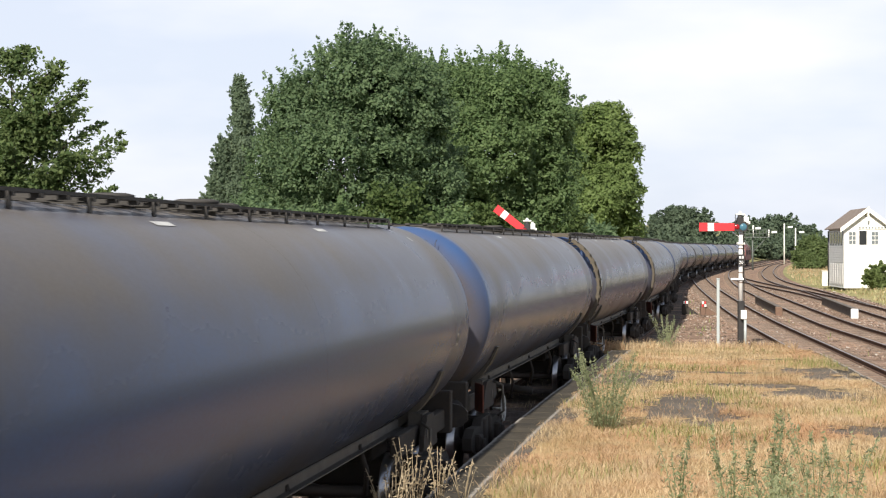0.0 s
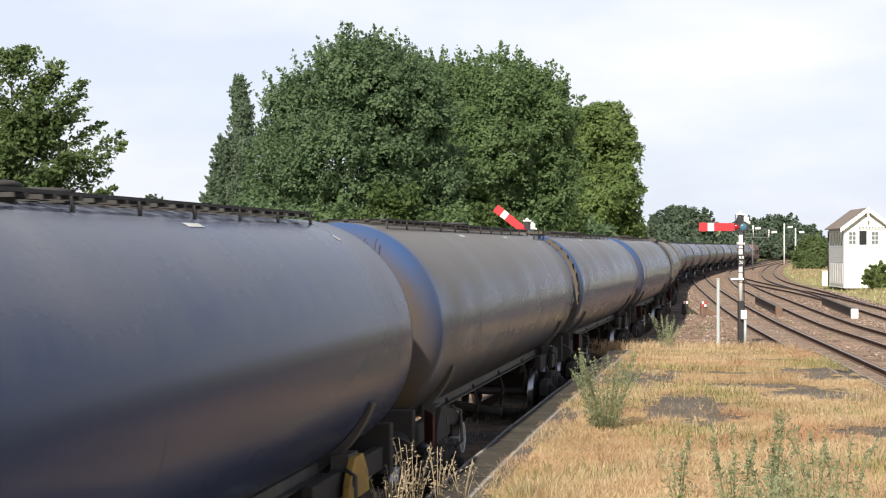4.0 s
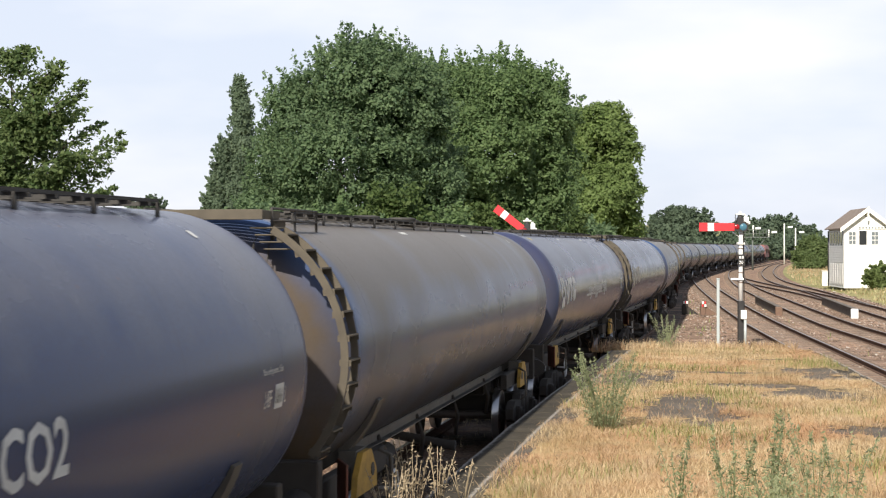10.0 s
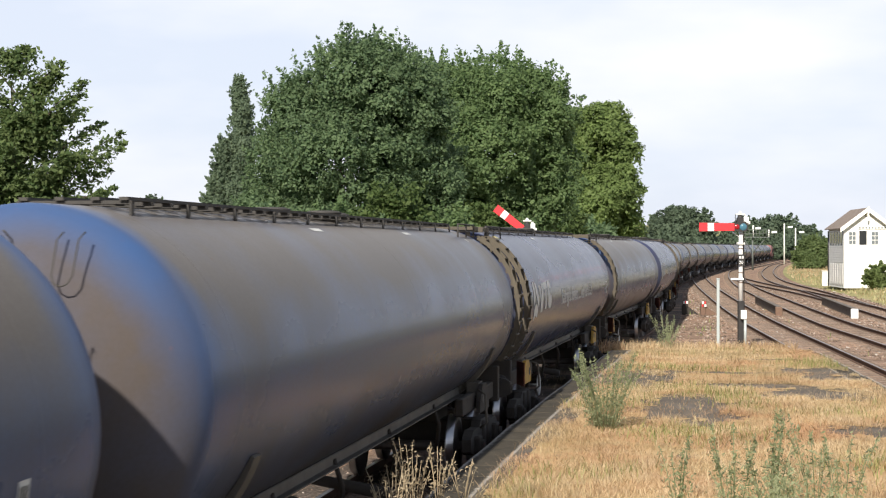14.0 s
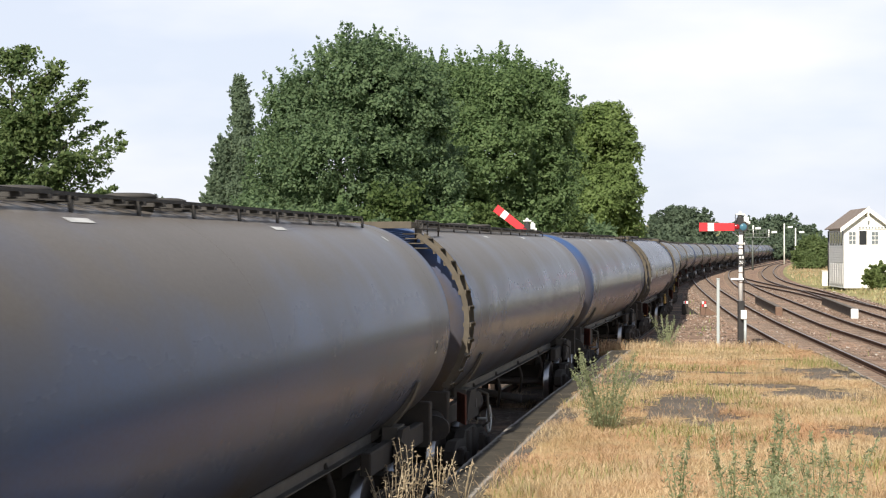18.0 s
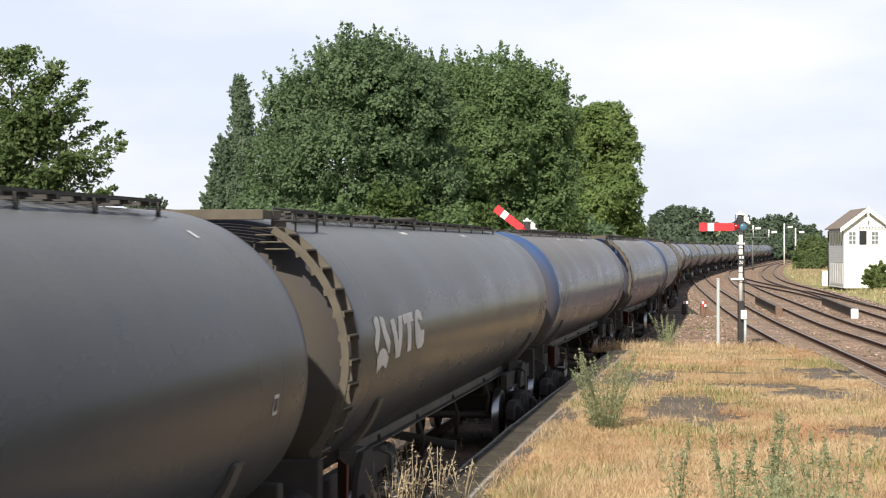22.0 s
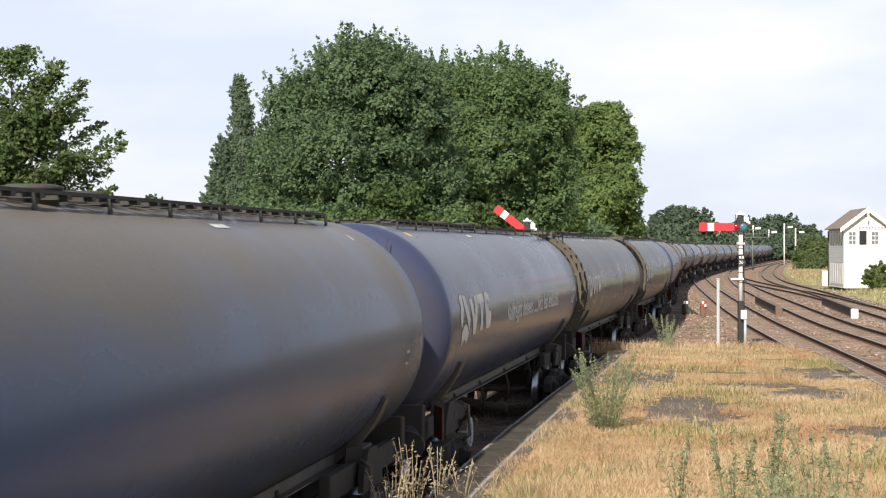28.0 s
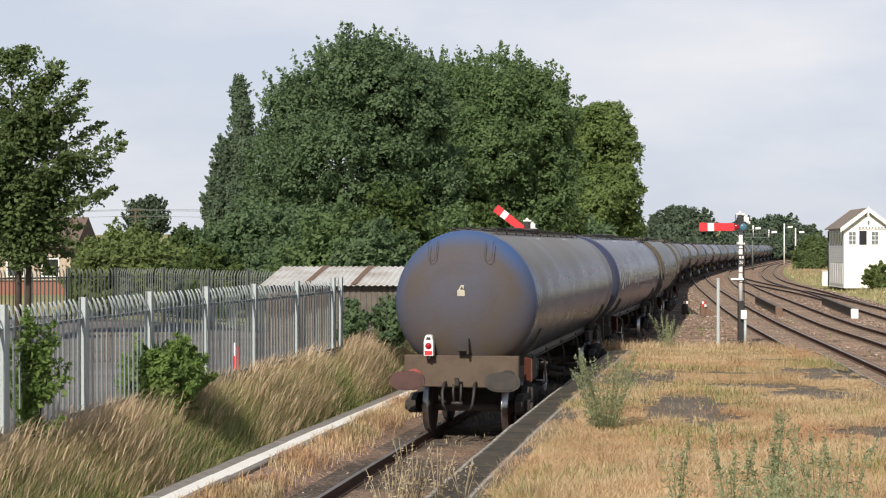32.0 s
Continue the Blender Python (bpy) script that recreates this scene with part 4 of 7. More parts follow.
        fm = flip if ladder_end == "front" else pose(0, 0, 0)
        if ladder_end == "front":
            add("ladder_post", "ldpost", lambda: mesh_of("ladder_post", Tube([(1.30, 0.72, 2.2), (1.33, 0.72, 1.5), (1.30, 0.72, 0.75)], 0.035, 6), "frame_dirt"), m=fm @ pose(0, 0, 0))
        back = -0.22 if ladder_end == "front" else 0.0
        for side in (0, 1) if ladder_end != "none" else ():
            ld = add("ladder", "lad%d" % side, lambda: ladder_mesh() if not side else flipped(ladder_mesh()), m=fm @ pose(0, back, 0))
            for i in range(11):
                x, z, a = rung_at(i)
                add("rung", "rung", rung_mesh, ld, pose(-x if side else x, 0, z, 0, (a if side else -a) * 0.25))
        if ladder_end != "none":
            end_platform_parts(add, fm @ pose(0, back, 0))
        # railing box at the head of the ladder
        def rail_box():
            bm = bmesh.new()
            t = TANK_Z + TANK_R
            x = 0.0
            tube(bm, [(x, 0.62, t - 0.25), (x, 0.62, t + 0.05), (x, 2.2, t + 0.05), (x, 2.2, t - 0.25)], 0.014, 6)
            tube(bm, [(x, 1.4, t - 0.25), (x, 1.4, t + 0.05)], 0.013, 6)
            tube(bm, [(x, 0.62, t - 0.06), (x, 2.2, t - 0.06)], 0.012, 6)
            return mesh_of("end_railing", bm, "walkway")
        for x in (-0.62, 0.62) if ladder_end != "none" else ():
            add("end_railing", "erail", rail_box, m=fm @ pose(x, 0, 0))

        def patch(u0, u1, w0, w1, mat):
            def make():
                bm = bmesh.new()
                flat_poly(bm, [(0, 0), (u1 - u0, 0), (u1 - u0, w1 - w0), (0, w1 - w0)])
                return mesh_of("sticker", wrap(finely(bm, 0.08), u0, w0), mat)
            return make
        if livery == "barrel_blue":
            add("warning_sticker", "stk1", patch(1.75, 1.98, 1.40, 1.52, "yellow_label"))
        add("warning_sticker", "stk2", patch(15.52, 15.60, 1.28, 1.38, "white_mark"))
        add("warning_sticker", "stk3", patch(6.5, 6.9, 1.45, 1.52, "white_mark"))
        add("warning_sticker", "stk4", patch(11.2, 11.6, 1.45, 1.52, "white_mark"))
        if livery != "barrel_blue":
            dp = add("data_panel", "stk5", patch(15.68, 15.81, -0.27, -0.11, "white_mark"))
            for q in range(4):
                add("writing_bar", "dpb%d" % q, lambda: mesh_of("writing_bar", wrap(finely(Box(0, 0.012, 0, 0.10, 0.002, 0.003), 0.05), 15.697 + 0.027 * q, -0.24), "black"), dp)
    if emblem:
        for i in range(6):
            add("emblem_shape", "logo%d%s%.2f%s" % (i, emblem, mark_at, livery), lambda: logo_mesh(i, emblem, mark_at, 0.62 if livery == "barrel_dark" else 0.76))
    if slogan:
        a, b = (6.3, 11.1) if "greener" in slogan else (5.8, 11.85) if "CO2" in slogan else (6.0, 13.0)
        for k, me in enumerate(cached(slogan, lambda: word_meshes(slogan, 0.43, a, b, -0.15, "white_mark"))):
            add("slogan_word", "%s%d" % (slogan, k), lambda: me)
    if code:
        add("code_lettering", "code1", lambda: text_mesh("Max. working pressure 1.5bar", 0.075, 15.40, 0.06, "white_mark", 0.6))
        add("code_lettering", "code2", lambda: text_mesh("L4BF", 0.19, 15.44, -0.19, "white_mark", 0.5))
        add("code_lettering", "code3", lambda: text_mesh("L", 0.19, 15.99, -0.19, "white_mark", 0.5))
        cp = add("code_plate", "codep", patch(15.72, 15.95, -0.22, -0.03, "white_mark"))
        add("code_lettering", "code4", lambda: mesh_of("lettering", wrap(finely(lettering("0616", 0.17, 0.50), 0.06), 15.735, -0.18, 1, 0.008), "black"), cp)
    if tail:
        def plate():
            bm = Prism([(-0.11, -0.16), (0.11, -0.16), (0.11, 0.0), (0.07, 0.02), (0.09, 0.16), (0.0, 0.16), (-0.07, 0.03), (-0.11, 0.0)], 1, 0.0, 0.012)
            return mesh_of("warning_plate", bm, "cream_mark")
        add("warning_plate", "wplate", plate, m=pose(0.04, 0.412, 2.66) @ Matrix.Scale(0.62, 4), label="small cream warning plate on the tank end")
        add("warning_mark", "wmark", lambda: mesh_of("warning_mark", Prism([(-0.03, 0.03), (0.07, 0.03), (0.03, 0.13)], 1, -0.003, 0.0), "black"), m=pose(0.04, 0.412, 2.66) @ Matrix.Scale(0.62, 4))
        add("lamp_bracket", "lbr", lambda: mesh_of("lamp_bracket", Box(-0.02, 0.02, 0.45, 0.64, 1.42, 1.475), "frame_dirt"), m=pose(-0.56, 0, 0))
        add("end_valve_box", "evb", lambda: mesh_of("end_valve_box", box(Box(-0.16, 0.02, 0.66, 0.80, 1.56, 1.62, 0.01), 0.02, 0.06, 0.66, 0.80, 1.50, 1.80, 0.01), "frame_dirt"), m=pose(0.12, -0.24, 0))
    return w


def flipped(me):
    bm = bmesh.new()
    bm.from_mesh(me)
    mirror_x(bm)
    bm.to_mesh(me)
    bm.free()
    return me


M["yellow_label"] = plain("yellow_label", (0.62, 0.52, 0.18), 0.6, 0, 0.3, 8, (0.2, 0.17, 0.1))
WHEELS = {}
GREY, BLUE, DARK = "barrel_grey", "barrel_blue", "barrel_dark"
# from the last wagon forwards
CONSIST = [
    dict(livery=GREY, ladder_end="none", tail=True),
    dict(livery=BLUE, ladder_end="front", emblem="white_mark", slogan="Railfreight delivers ......with less emissions", code=True, mark_at=1.8),
    dict(livery=DARK, ladder_end="rear", emblem="white_mark", mark_at=1.8),
    dict(livery=DARK, ladder_end="rear", emblem="white_mark", mark_at=1.75),
    dict(livery=GREY, ladder_end="none"),
    dict(livery=GREY, ladder_end="rear"),
    dict(livery=GREY, ladder_end="front"),
    dict(livery=BLUE, ladder_end="rear", emblem="white_mark", slogan="Railfreight delivers ......with less CO2", yellow=True, code=True, mark_at=1.58),
    dict(livery=GREY, ladder_end="rear", yellow=True),
    dict(livery=BLUE, ladder_end="front", emblem="white_mark", slogan="......supporting greener freight", yellow=True, code=True, mark_at=1.5),
    dict(livery=BLUE, ladder_end="rear", emblem="cream_mark", yellow=True, mark_at=2.05),
    dict(livery=GREY, ladder_end="front"),
    dict(livery=GREY, ladder_end="none"),
    dict(livery=GREY, ladder_end="none"),
    dict(livery=GREY, ladder_end="rear"),
    dict(livery=GREY, ladder_end="rear"),
] + [dict(livery=(GREY, DARK, GREY, BLUE)[i % 4], ladder_end="front", near=False) for i in range(12)]


def tail_lamp():
    t = thing("tail_lamp", pose(0, 0, 0), "white tail lamp with a red lens on the last wagon's headstock", "lamp")
    out = [(-0.085, 0.0), (0.085, 0.0), (0.085, 0.24), (0.065, 0.34), (0.04, 0.375), (-0.04, 0.375), (-0.065, 0.34), (-0.085, 0.24)]
    part("case", Prism(out, 1, -0.07, 0.07), "white", t)
    part("red_panel", Prism([(-0.07, 0.012), (0.07, 0.012), (0.07, 0.09), (-0.07, 0.09)], 1, -0.075, -0.069), "red", t)
    part("lens", shift(lathe([(-0.10, 0.0), (-0.095, 0.045), (-0.069, 0.062)], 20), 0, 0, 0.175), "lens_red", t)
    part("handle_gap", Prism([(-0.045, 0.285), (0.045, 0.285), (0.035, 0.335), (-0.035, 0.335)], 1, -0.074, -0.069), "black", t)
    return t


def loco():
    lc = thing("locomotive", pose(0, 0, 0), "dull maroon diesel locomotive hauling the oil train", "locomotive")
    side = [(-1.33, 1.0), (1.33, 1.0), (1.33, 2.9), (1.15, 3.45), (0.7, 3.85), (-0.7, 3.85), (-1.15, 3.45), (-1.33, 2.9)]
    part("body", Prism(side, 1, 2.2, 19.2), "loco_red", lc)
    for y0, y1, a, b in ((0.75, 2.2, 0.9, 0.0), (19.2, 20.65, 0.0, 0.9)):
        bm = bmesh.new()
        prism(bm, side, 1, y0, y1)
        for v in bm.verts:
            if v.co.z > 2.0:
                t = (v.co.z - 2.0) / 1.85
                v.co.y += (a * t if v.co.y == y0 else 0) - (b * t if v.co.y == y1 else 0)
        cab = part("cab", bm, "loco_red", lc)
        fy = y0 + a * 0.4 if a else y1 - b * 0.4
        for s in (-0.62, 0.62):
            part("windscreen", Box(s - 0.5, s + 0.5, fy - 0.05, fy + 0.05, 2.5, 3.15, 0.01), "glass_dark", cab)
    part("underframe", Box(-1.25, 1.25, 0.7, 20.7, 0.85, 1.02, 0.02), "frame_dirt", lc)
    part("fuel_tank", Box(-1.2, 1.2, 7.6, 13.8, 0.25, 0.9, 0.06), "frame_dirt", lc)
    for s in (-1.34, 1.34):
        for y in (4.0, 6.2, 8.4, 12.0, 14.4, 16.4):
            part("grille", Box(min(s, s * 1.004), max(s, s * 1.004), y, y + 1.5, 1.9, 2.75), "frame_dirt", lc)
    for y in (4.2, 17.2):
        bg = part("bogie", box(Box(-1.05, -0.9, y - 2.4, y + 2.4, 0.4, 0.8, 0.03), 0.9, 1.05, y - 2.4, y + 2.4, 0.4, 0.8, 0.03), "frame_dirt", lc)
        for dy in (-1.8, 0, 1.8):
            obj("wheelset", cached("wheels", wheelset_mesh), bg).matrix_basis = pose(0, y + dy, 0.455)
    return lc


TRAIN = []


def train():
    for spec in CONSIST:
        TRAIN.append(wagon(**spec))


def tail_at(t):
    """How far the last wagon's buffers have come by t seconds: the train slows a little."""
    u = (t - 32.0) / 32.0
    return 27.39 + 32.0 * (6.563 * u + 0.838 * u * u / 2 + 14.90 * u ** 3 / 6 + 31.68 * u ** 4 / 24) + surge(t)


surge = spline([(0.0, 0.72), (0.9, 0.59), (3.2, 0.10), (5.6, -0.46), (7.8, -0.04), (9.8, 0.27), (12.0, 0.32), (14.2, 0.24), (16.8, -0.03), (19.3, -0.27),
                (21.9, -0.24), (24.3, -0.09), (27.7, -0.16), (30.0, 0.0), (32.0, 0.0)])


def on_track(s, length):
    """The pose of a vehicle with its rear at s: both bogies on the rails."""
    a, b = s + 2.35, s + length - 2.35
    xa, xb = cx(a), cx(b)
    yaw = -math.atan2(xb - xa, b - a)
    ox, oy = xa + 2.35 * math.sin(yaw), a - 2.35 * math.cos(yaw)
    return pose(ox, oy, 0, 0, 0, math.degrees(yaw))


# ---- plants ----
def leaf_cards(rng, centres, normals, size, aspect=1.5, droop=0.25, stray=0.55):
    """One folded leaf at each centre; returns vertices and faces."""
    n = len(centres)
    rnd = rng.normal(size=(n, 3))
    nz = normals + stray * rng.normal(size=(n, 3))
    nz /= np.linalg.norm(nz, axis=1, keepdims=True) + 1e-9
    u = np.cross(nz, rnd)
    u /= np.linalg.norm(u, axis=1, keepdims=True) + 1e-9
    w = np.cross(nz, u)
    s = size * rng.uniform(0.6, 1.3, size=(n, 1))
    tip = centres + u * s * aspect * 0.5
    tail = centres - u * s * aspect * 0.5
    a = centres + w * s * 0.45 - nz * s * droop
    b = centres - w * s * 0.45 - nz * s * droop
    v = np.stack([tail, a, tip, b], axis=1).reshape(-1, 3)
    k = np.arange(n) * 4
    f = np.stack([np.stack([k, k + 1, k + 2], 1), np.stack([k, k + 2, k + 3], 1)], axis=1).reshape(-1, 3)
    return v, f


def quick_mesh(name, v, f, mat, parent=None, label=""):
    me = bpy.data.meshes.new(name)
    nv, nf = len(v), len(f)
    me.vertices.add(nv)
    me.vertices.foreach_set("co", np.ascontiguousarray(v, dtype=np.float32).ravel())
    w = f.shape[1]
    me.loops.add(nf * w)
    me.loops.foreach_set("vertex_index", np.ascontiguousarray(f, dtype=np.int32).ravel())
    me.polygons.add(nf)
    me.polygons.foreach_set("loop_start", np.arange(nf, dtype=np.int32) * w)
    me.update(calc_edges=True)
    for m in (mat if isinstance(mat, (list, tuple)) else [mat]):
        me.materials.append(M[m])
    return obj(name, me, parent, label)


def waves(rng, n, freq):
    """A smooth random field: a sum of waves in random directions, about -1 to 1."""
    k = rng.normal(size=(n, 3))
    k *= freq * rng.uniform(0.6, 1.5, (n, 1)) / np.linalg.norm(k, axis=1, keepdims=True)
    ph = rng.uniform(0, 6.283, n)
    return lambda p: np.sin(p @ k.T + ph).sum(1) / math.sqrt(n)


def foliage(rng, rx, ry, rz, zc, count, lumps=0.16, gap=1.05, low=-0.9, lump_size=1.0, point=0.0, sprays=0, reach=0.8):
    """Leaf places and facings on a billowing crown with gaps in it."""
    d = rng.normal(size=(count, 3))
    d /= np.linalg.norm(d, axis=1, keepdims=True)
    d = d[d[:, 2] > low]
    ax = np.array([rx, ry, rz])
    p0 = d * ax
    f1, f2, f3 = waves(rng, 10, 0.75 / lump_size), waves(rng, 10, 1.9 / lump_size), waves(rng, 10, 4.2 / lump_size)
    k = 1 + lumps * (0.9 * f1(p0) * 0.6 + 0.55 * (0.9 - np.abs(f2(p0))) + 0.28 * (0.8 - np.abs(f3(p0)))) - 0.1 * lumps
    if point:
        k *= 1 - point * np.clip(d[:, 2], 0, 1) ** 0.8 * np.linalg.norm(d[:, :2], axis=1)
    u = rng.uniform(0, 1, len(d))
    k *= 1 - 0.42 * u ** 2.2
    p = p0 * k[:, None]
    hole = waves(rng, 12, 2.4 / lump_size)
    ok = hole(p) > -gap
    p, d, p0 = p[ok], d[ok], p0[ok]
    nrm = p0 / ax ** 2
    nrm /= np.linalg.norm(nrm, axis=1, keepdims=True)
    # facings follow the billows
    e = 0.12 * lump_size
    for i in range(3):
        q = p0.copy()
        q[:, i] += e
        nrm[:, i] -= 0.5 * lumps * 4 * (np.abs(f2(p0)) - np.abs(f2(q))) * -1 / e * 0.25 * lump_size
    nrm += np.array([0, 0, 0.35])
    nrm /= np.linalg.norm(nrm, axis=1, keepdims=True)
    if sprays:
        # leafy twigs that stand out of the crown
        i = rng.integers(0, len(p), sprays)
        root, way = p[i], nrm[i] + np.array([0, 0, 0.45]) + 0.45 * rng.normal(size=(sprays, 3))
        way /= np.linalg.norm(way, axis=1, keepdims=True)
        ln = reach * rng.uniform(0.5, 1.3, (sprays, 1, 1))
        m = 34
        h = rng.uniform(0, 1, (sprays, m, 1))
        q = root[:, None] + way[:, None] * h * ln + rng.normal(size=(sprays, m, 3)) * 0.22 * (1.15 - h) * ln
        up = way[:, None] * 0.3 + np.array([0, -0.25, 0.6]) + 0.5 * rng.normal(size=(sprays, m, 3))
        p = np.concatenate([p, q.reshape(-1, 3)])
        up = up.reshape(-1, 3)
        nrm = np.concatenate([nrm, up / np.linalg.norm(up, axis=1, keepdims=True)])
    return p + np.array([0, 0, zc]), nrm


def tree(name, x, y, height, rx, rz, mat, label, seed, leaf=0.3, count=60000, trunk=0.28, shoots=0, lumps=0.16, stems=1, gap=1.05, lump_size=1.0, point=0.0, arms=26, sprays=0, reach=0.8):
    rng = np.random.default_rng(seed)
    gz = ground_z(x, y) - 0.05
    t = thing(name, pose(x, y, gz), label, "tree", "trees by the line")
    zc = max(height - rz * 1.04, rz * 0.75)
    rz = (height - zc) / 1.04
    bm = bmesh.new()
    for k in range(stems):
        ox = (k - (stems - 1) / 2) * 0.9
        tube(bm, [(ox, 0, 0), (ox * 1.05, 0.05, zc * 0.4), (ox * 0.9 + 0.1, -0.05, zc), (ox * 0.6, 0.05, zc + rz * 0.55)], trunk, 9, trunk * 0.25)
    for i in range(arms):
        d = rng.normal(size=3)
        d /= np.linalg.norm(d)
        e = d * np.array([rx, rx, rz]) * 0.8
        z0 = max(0.3 * zc, zc + e[2] - 0.6 * math.hypot(e[0], e[1]) - 0.6)
        tube(bm, [(0, 0, z0), (e[0] * 0.45, e[1] * 0.45, z0 + (zc + e[2] - z0) * 0.4), (e[0], e[1], zc + e[2])], trunk * 0.3, 5, 0.02, cap=False)
    part("trunk", bm, "bark", t)
    c, nrm = foliage(rng, rx, rx, rz, zc, count, lumps, gap, lump_size=lump_size, point=point, sprays=sprays, reach=reach)
    cs, ns = [c], [nrm]
    q = height / 14.0
    for i in range(shoots):
        a, b = rng.uniform(0, 6.28), rng.uniform(0.0, 0.8)
        px, py, pz = math.cos(a) * rx * b, math.sin(a) * rx * b, zc + rz * math.sqrt(1 - b * b) * rng.uniform(0.97, 1.06)
        k = 70
        h = rng.uniform(0, 1, k)
        lean = rng.normal(size=2) * 0.15
        cs.append(np.stack([px + (rng.normal(size=k) * 0.16 * (1.1 - h) + lean[0] * h) * q, py + (rng.normal(size=k) * 0.16 * (1.1 - h) + lean[1] * h) * q, pz + h * rng.uniform(0.5, 1.2) * q], 1))
        ns.append(rng.normal(size=(k, 3)) + np.array([0, -0.5, 0.3]))
    v, f = leaf_cards(rng, np.concatenate(cs), np.concatenate(ns), leaf)
    quick_mesh("crown", v, f, mat, t)
    return t


def bush(name, x, y, rx, h, mat, label, seed, leaf=0.12, count=3000, ry=None, category="bush", group="", z=None, lump_size=0.5):
    rng = np.random.default_rng(seed)
    gz = (ground_z(x, y) if z is None else z) - 0.03
    t = thing(name, pose(x, y, gz), label, category, group)
    bm = bmesh.new()
    for i in range(9):
        a, b = rng.uniform(0, 6.28), rng.uniform(0.2, 0.8)
        cx0, cy0, cz0 = math.cos(a) * rx * b, math.sin(a) * (ry or rx) * b, h * rng.uniform(0.5, 0.9)
        tube(bm, [(cx0 * 0.15, cy0 * 0.15, 0), (cx0 * 0.6, cy0 * 0.6, cz0 * 0.6), (cx0, cy0, cz0)], 0.012 + 0.006 * h, 5, 0.006, cap=False)
    part("stems", bm, "bark", t)
    c, nrm = foliage(rng, rx * 0.86, (ry or rx) * 0.86, h * 0.5, h * 0.45, int(count * 0.55), 0.4, 0.9, -0.8, lump_size, 0.0, count // 60, 0.22 * h)
    c[:, 2] = np.maximum(c[:, 2], 0.02)
    v, f = leaf_cards(rng, c, nrm, leaf)
    quick_mesh("leaves", v, f, mat, t)
    return t


def polar(px, dist):
    """A place by its bearing (picture column) and distance from the tripod."""
    a = (px - 784.0) / 2760.0
    return EYE.x - dist * math.sin(AZ) + a * dist * math.cos(AZ), dist * math.cos(AZ) + a * dist * math.sin(AZ)


def height_at(py, dist):
    return 3.457 - (py - 436.5) * dist / 2760.0


def lobe_tree(name, px, d, lobes, mat, label, seed, leaf=0.2, clumps=1200, per=46, fan=0.6, trunk=0.3, sprays=250, reach=0.9, lift=0.8, rest=0.22, edge=0.06, subs=16):
    """A tree whose crown is a union of lobes (bearing, height, half width, half height), each clad in drooping leafy fans."""
    rng = np.random.default_rng(seed)
    x, y = polar(px, d)
    gz = ground_z(x, y) - 0.05
    t = thing(name, pose(x, y, gz), label, "tree", "trees by the line")
    u = d / 2760.0
    ca, sa = math.cos(AZ), math.sin(AZ)
    C, R = [], []
    for lx, ly, hw, hh in lobes:
        a, b = (lx - px) * u, rng.uniform(-0.35, 0.35) * hw * u
        C.append((a * ca - b * sa, a * sa + b * ca, height_at(ly, d) - gz))
        R.append((hw * u, hw * u * 1.1, hh * u))
    C, R = np.array(C), np.array(R)
    C0, R0 = C, R
    for c0, r0 in zip(C0, R0):
        for i in range(subs):
            e = rng.normal(size=3)
            e[1] -= 0.35
            e /= np.linalg.norm(e)
            C = np.vstack([C, c0 + e * r0 * 0.78])
            R = np.vstack([R, r0.min() * rng.uniform(0.3, 0.46) * np.array([1.1, 1.1, 0.85])])
    R[:len(R0)] *= 0.9
    bm = bmesh.new()
    top = C[:, 2].max()
    low = C[:, 2].min()
    tube(bm, [(0, 0, 0), (0.1, 0, low * 0.5), (0, 0.1, low), (0.1, 0, top)], trunk, 9, trunk * 0.2)
    for c, r in zip(C0, R0):
        z0 = max(0.25 * low, min(c[2] - 0.5 * math.hypot(c[0], c[1]) - r[2] * 0.5, top * 0.8))
        tube(bm, [(0, 0, z0), (c[0] * 0.5, c[1] * 0.5, z0 + (c[2] - z0) * 0.45), tuple(c)], trunk * 0.4, 6, 0.04, cap=False)
        for i in range(7):
            e = rng.normal(size=3)
            e = c + e / np.linalg.norm(e) * r * 0.92
            tube(bm, [tuple(c), tuple(c * 0.5 + e * 0.5 + np.array([0, 0, 0.15])), tuple(e)], trunk * 0.14, 4, 0.012, cap=False)
    part("trunk", bm, "bark", t)

    def shell(n):
        w = R[:, 0] * (R[:, 0] + R[:, 2])
        li = rng.choice(len(C), n, p=w / w.sum())
        e = rng.normal(size=(n, 3))
        e /= np.linalg.norm(e, axis=1, keepdims=True)
        q = C[li] + e * R[li] * (1 + edge * rng.normal(size=(n, 1)) - rest * rng.uniform(0, 1, (n, 1)) ** 2)
        keep = np.ones(n, bool)
        for k in range(len(C)):
            keep &= (li == k) | (np.linalg.norm((q - C[k]) / R[k], axis=1) > 0.86)
        nr = e / R[li]
        nr /= np.linalg.norm(nr, axis=1, keepdims=True)
        keep &= q[:, 2] > 0.5
        return q[keep], nr[keep]
    # leaves deep in the crown, so that little sky comes through
    n0 = clumps // 3
    li = rng.integers(0, len(C0), n0)
    e = rng.normal(size=(n0, 3))
    core = C0[li] + e / np.linalg.norm(e, axis=1, keepdims=True) * R0[li] * rng.uniform(0.35, 0.75, (n0, 1))
    # fans: flat leafy sprays that hang outwards, one above the other
    q, nr = shell(clumps)
    q, nr = np.vstack([q, core]), np.vstack([nr, e / np.linalg.norm(e, axis=1, keepdims=True)])
    n = len(q)
    ax = nr * 0.75 + np.array([0, 0, lift]) + 0.3 * rng.normal(size=(n, 3))
    ax /= np.linalg.norm(ax, axis=1, keepdims=True)
    s1 = np.cross(ax, rng.normal(size=(n, 3)))
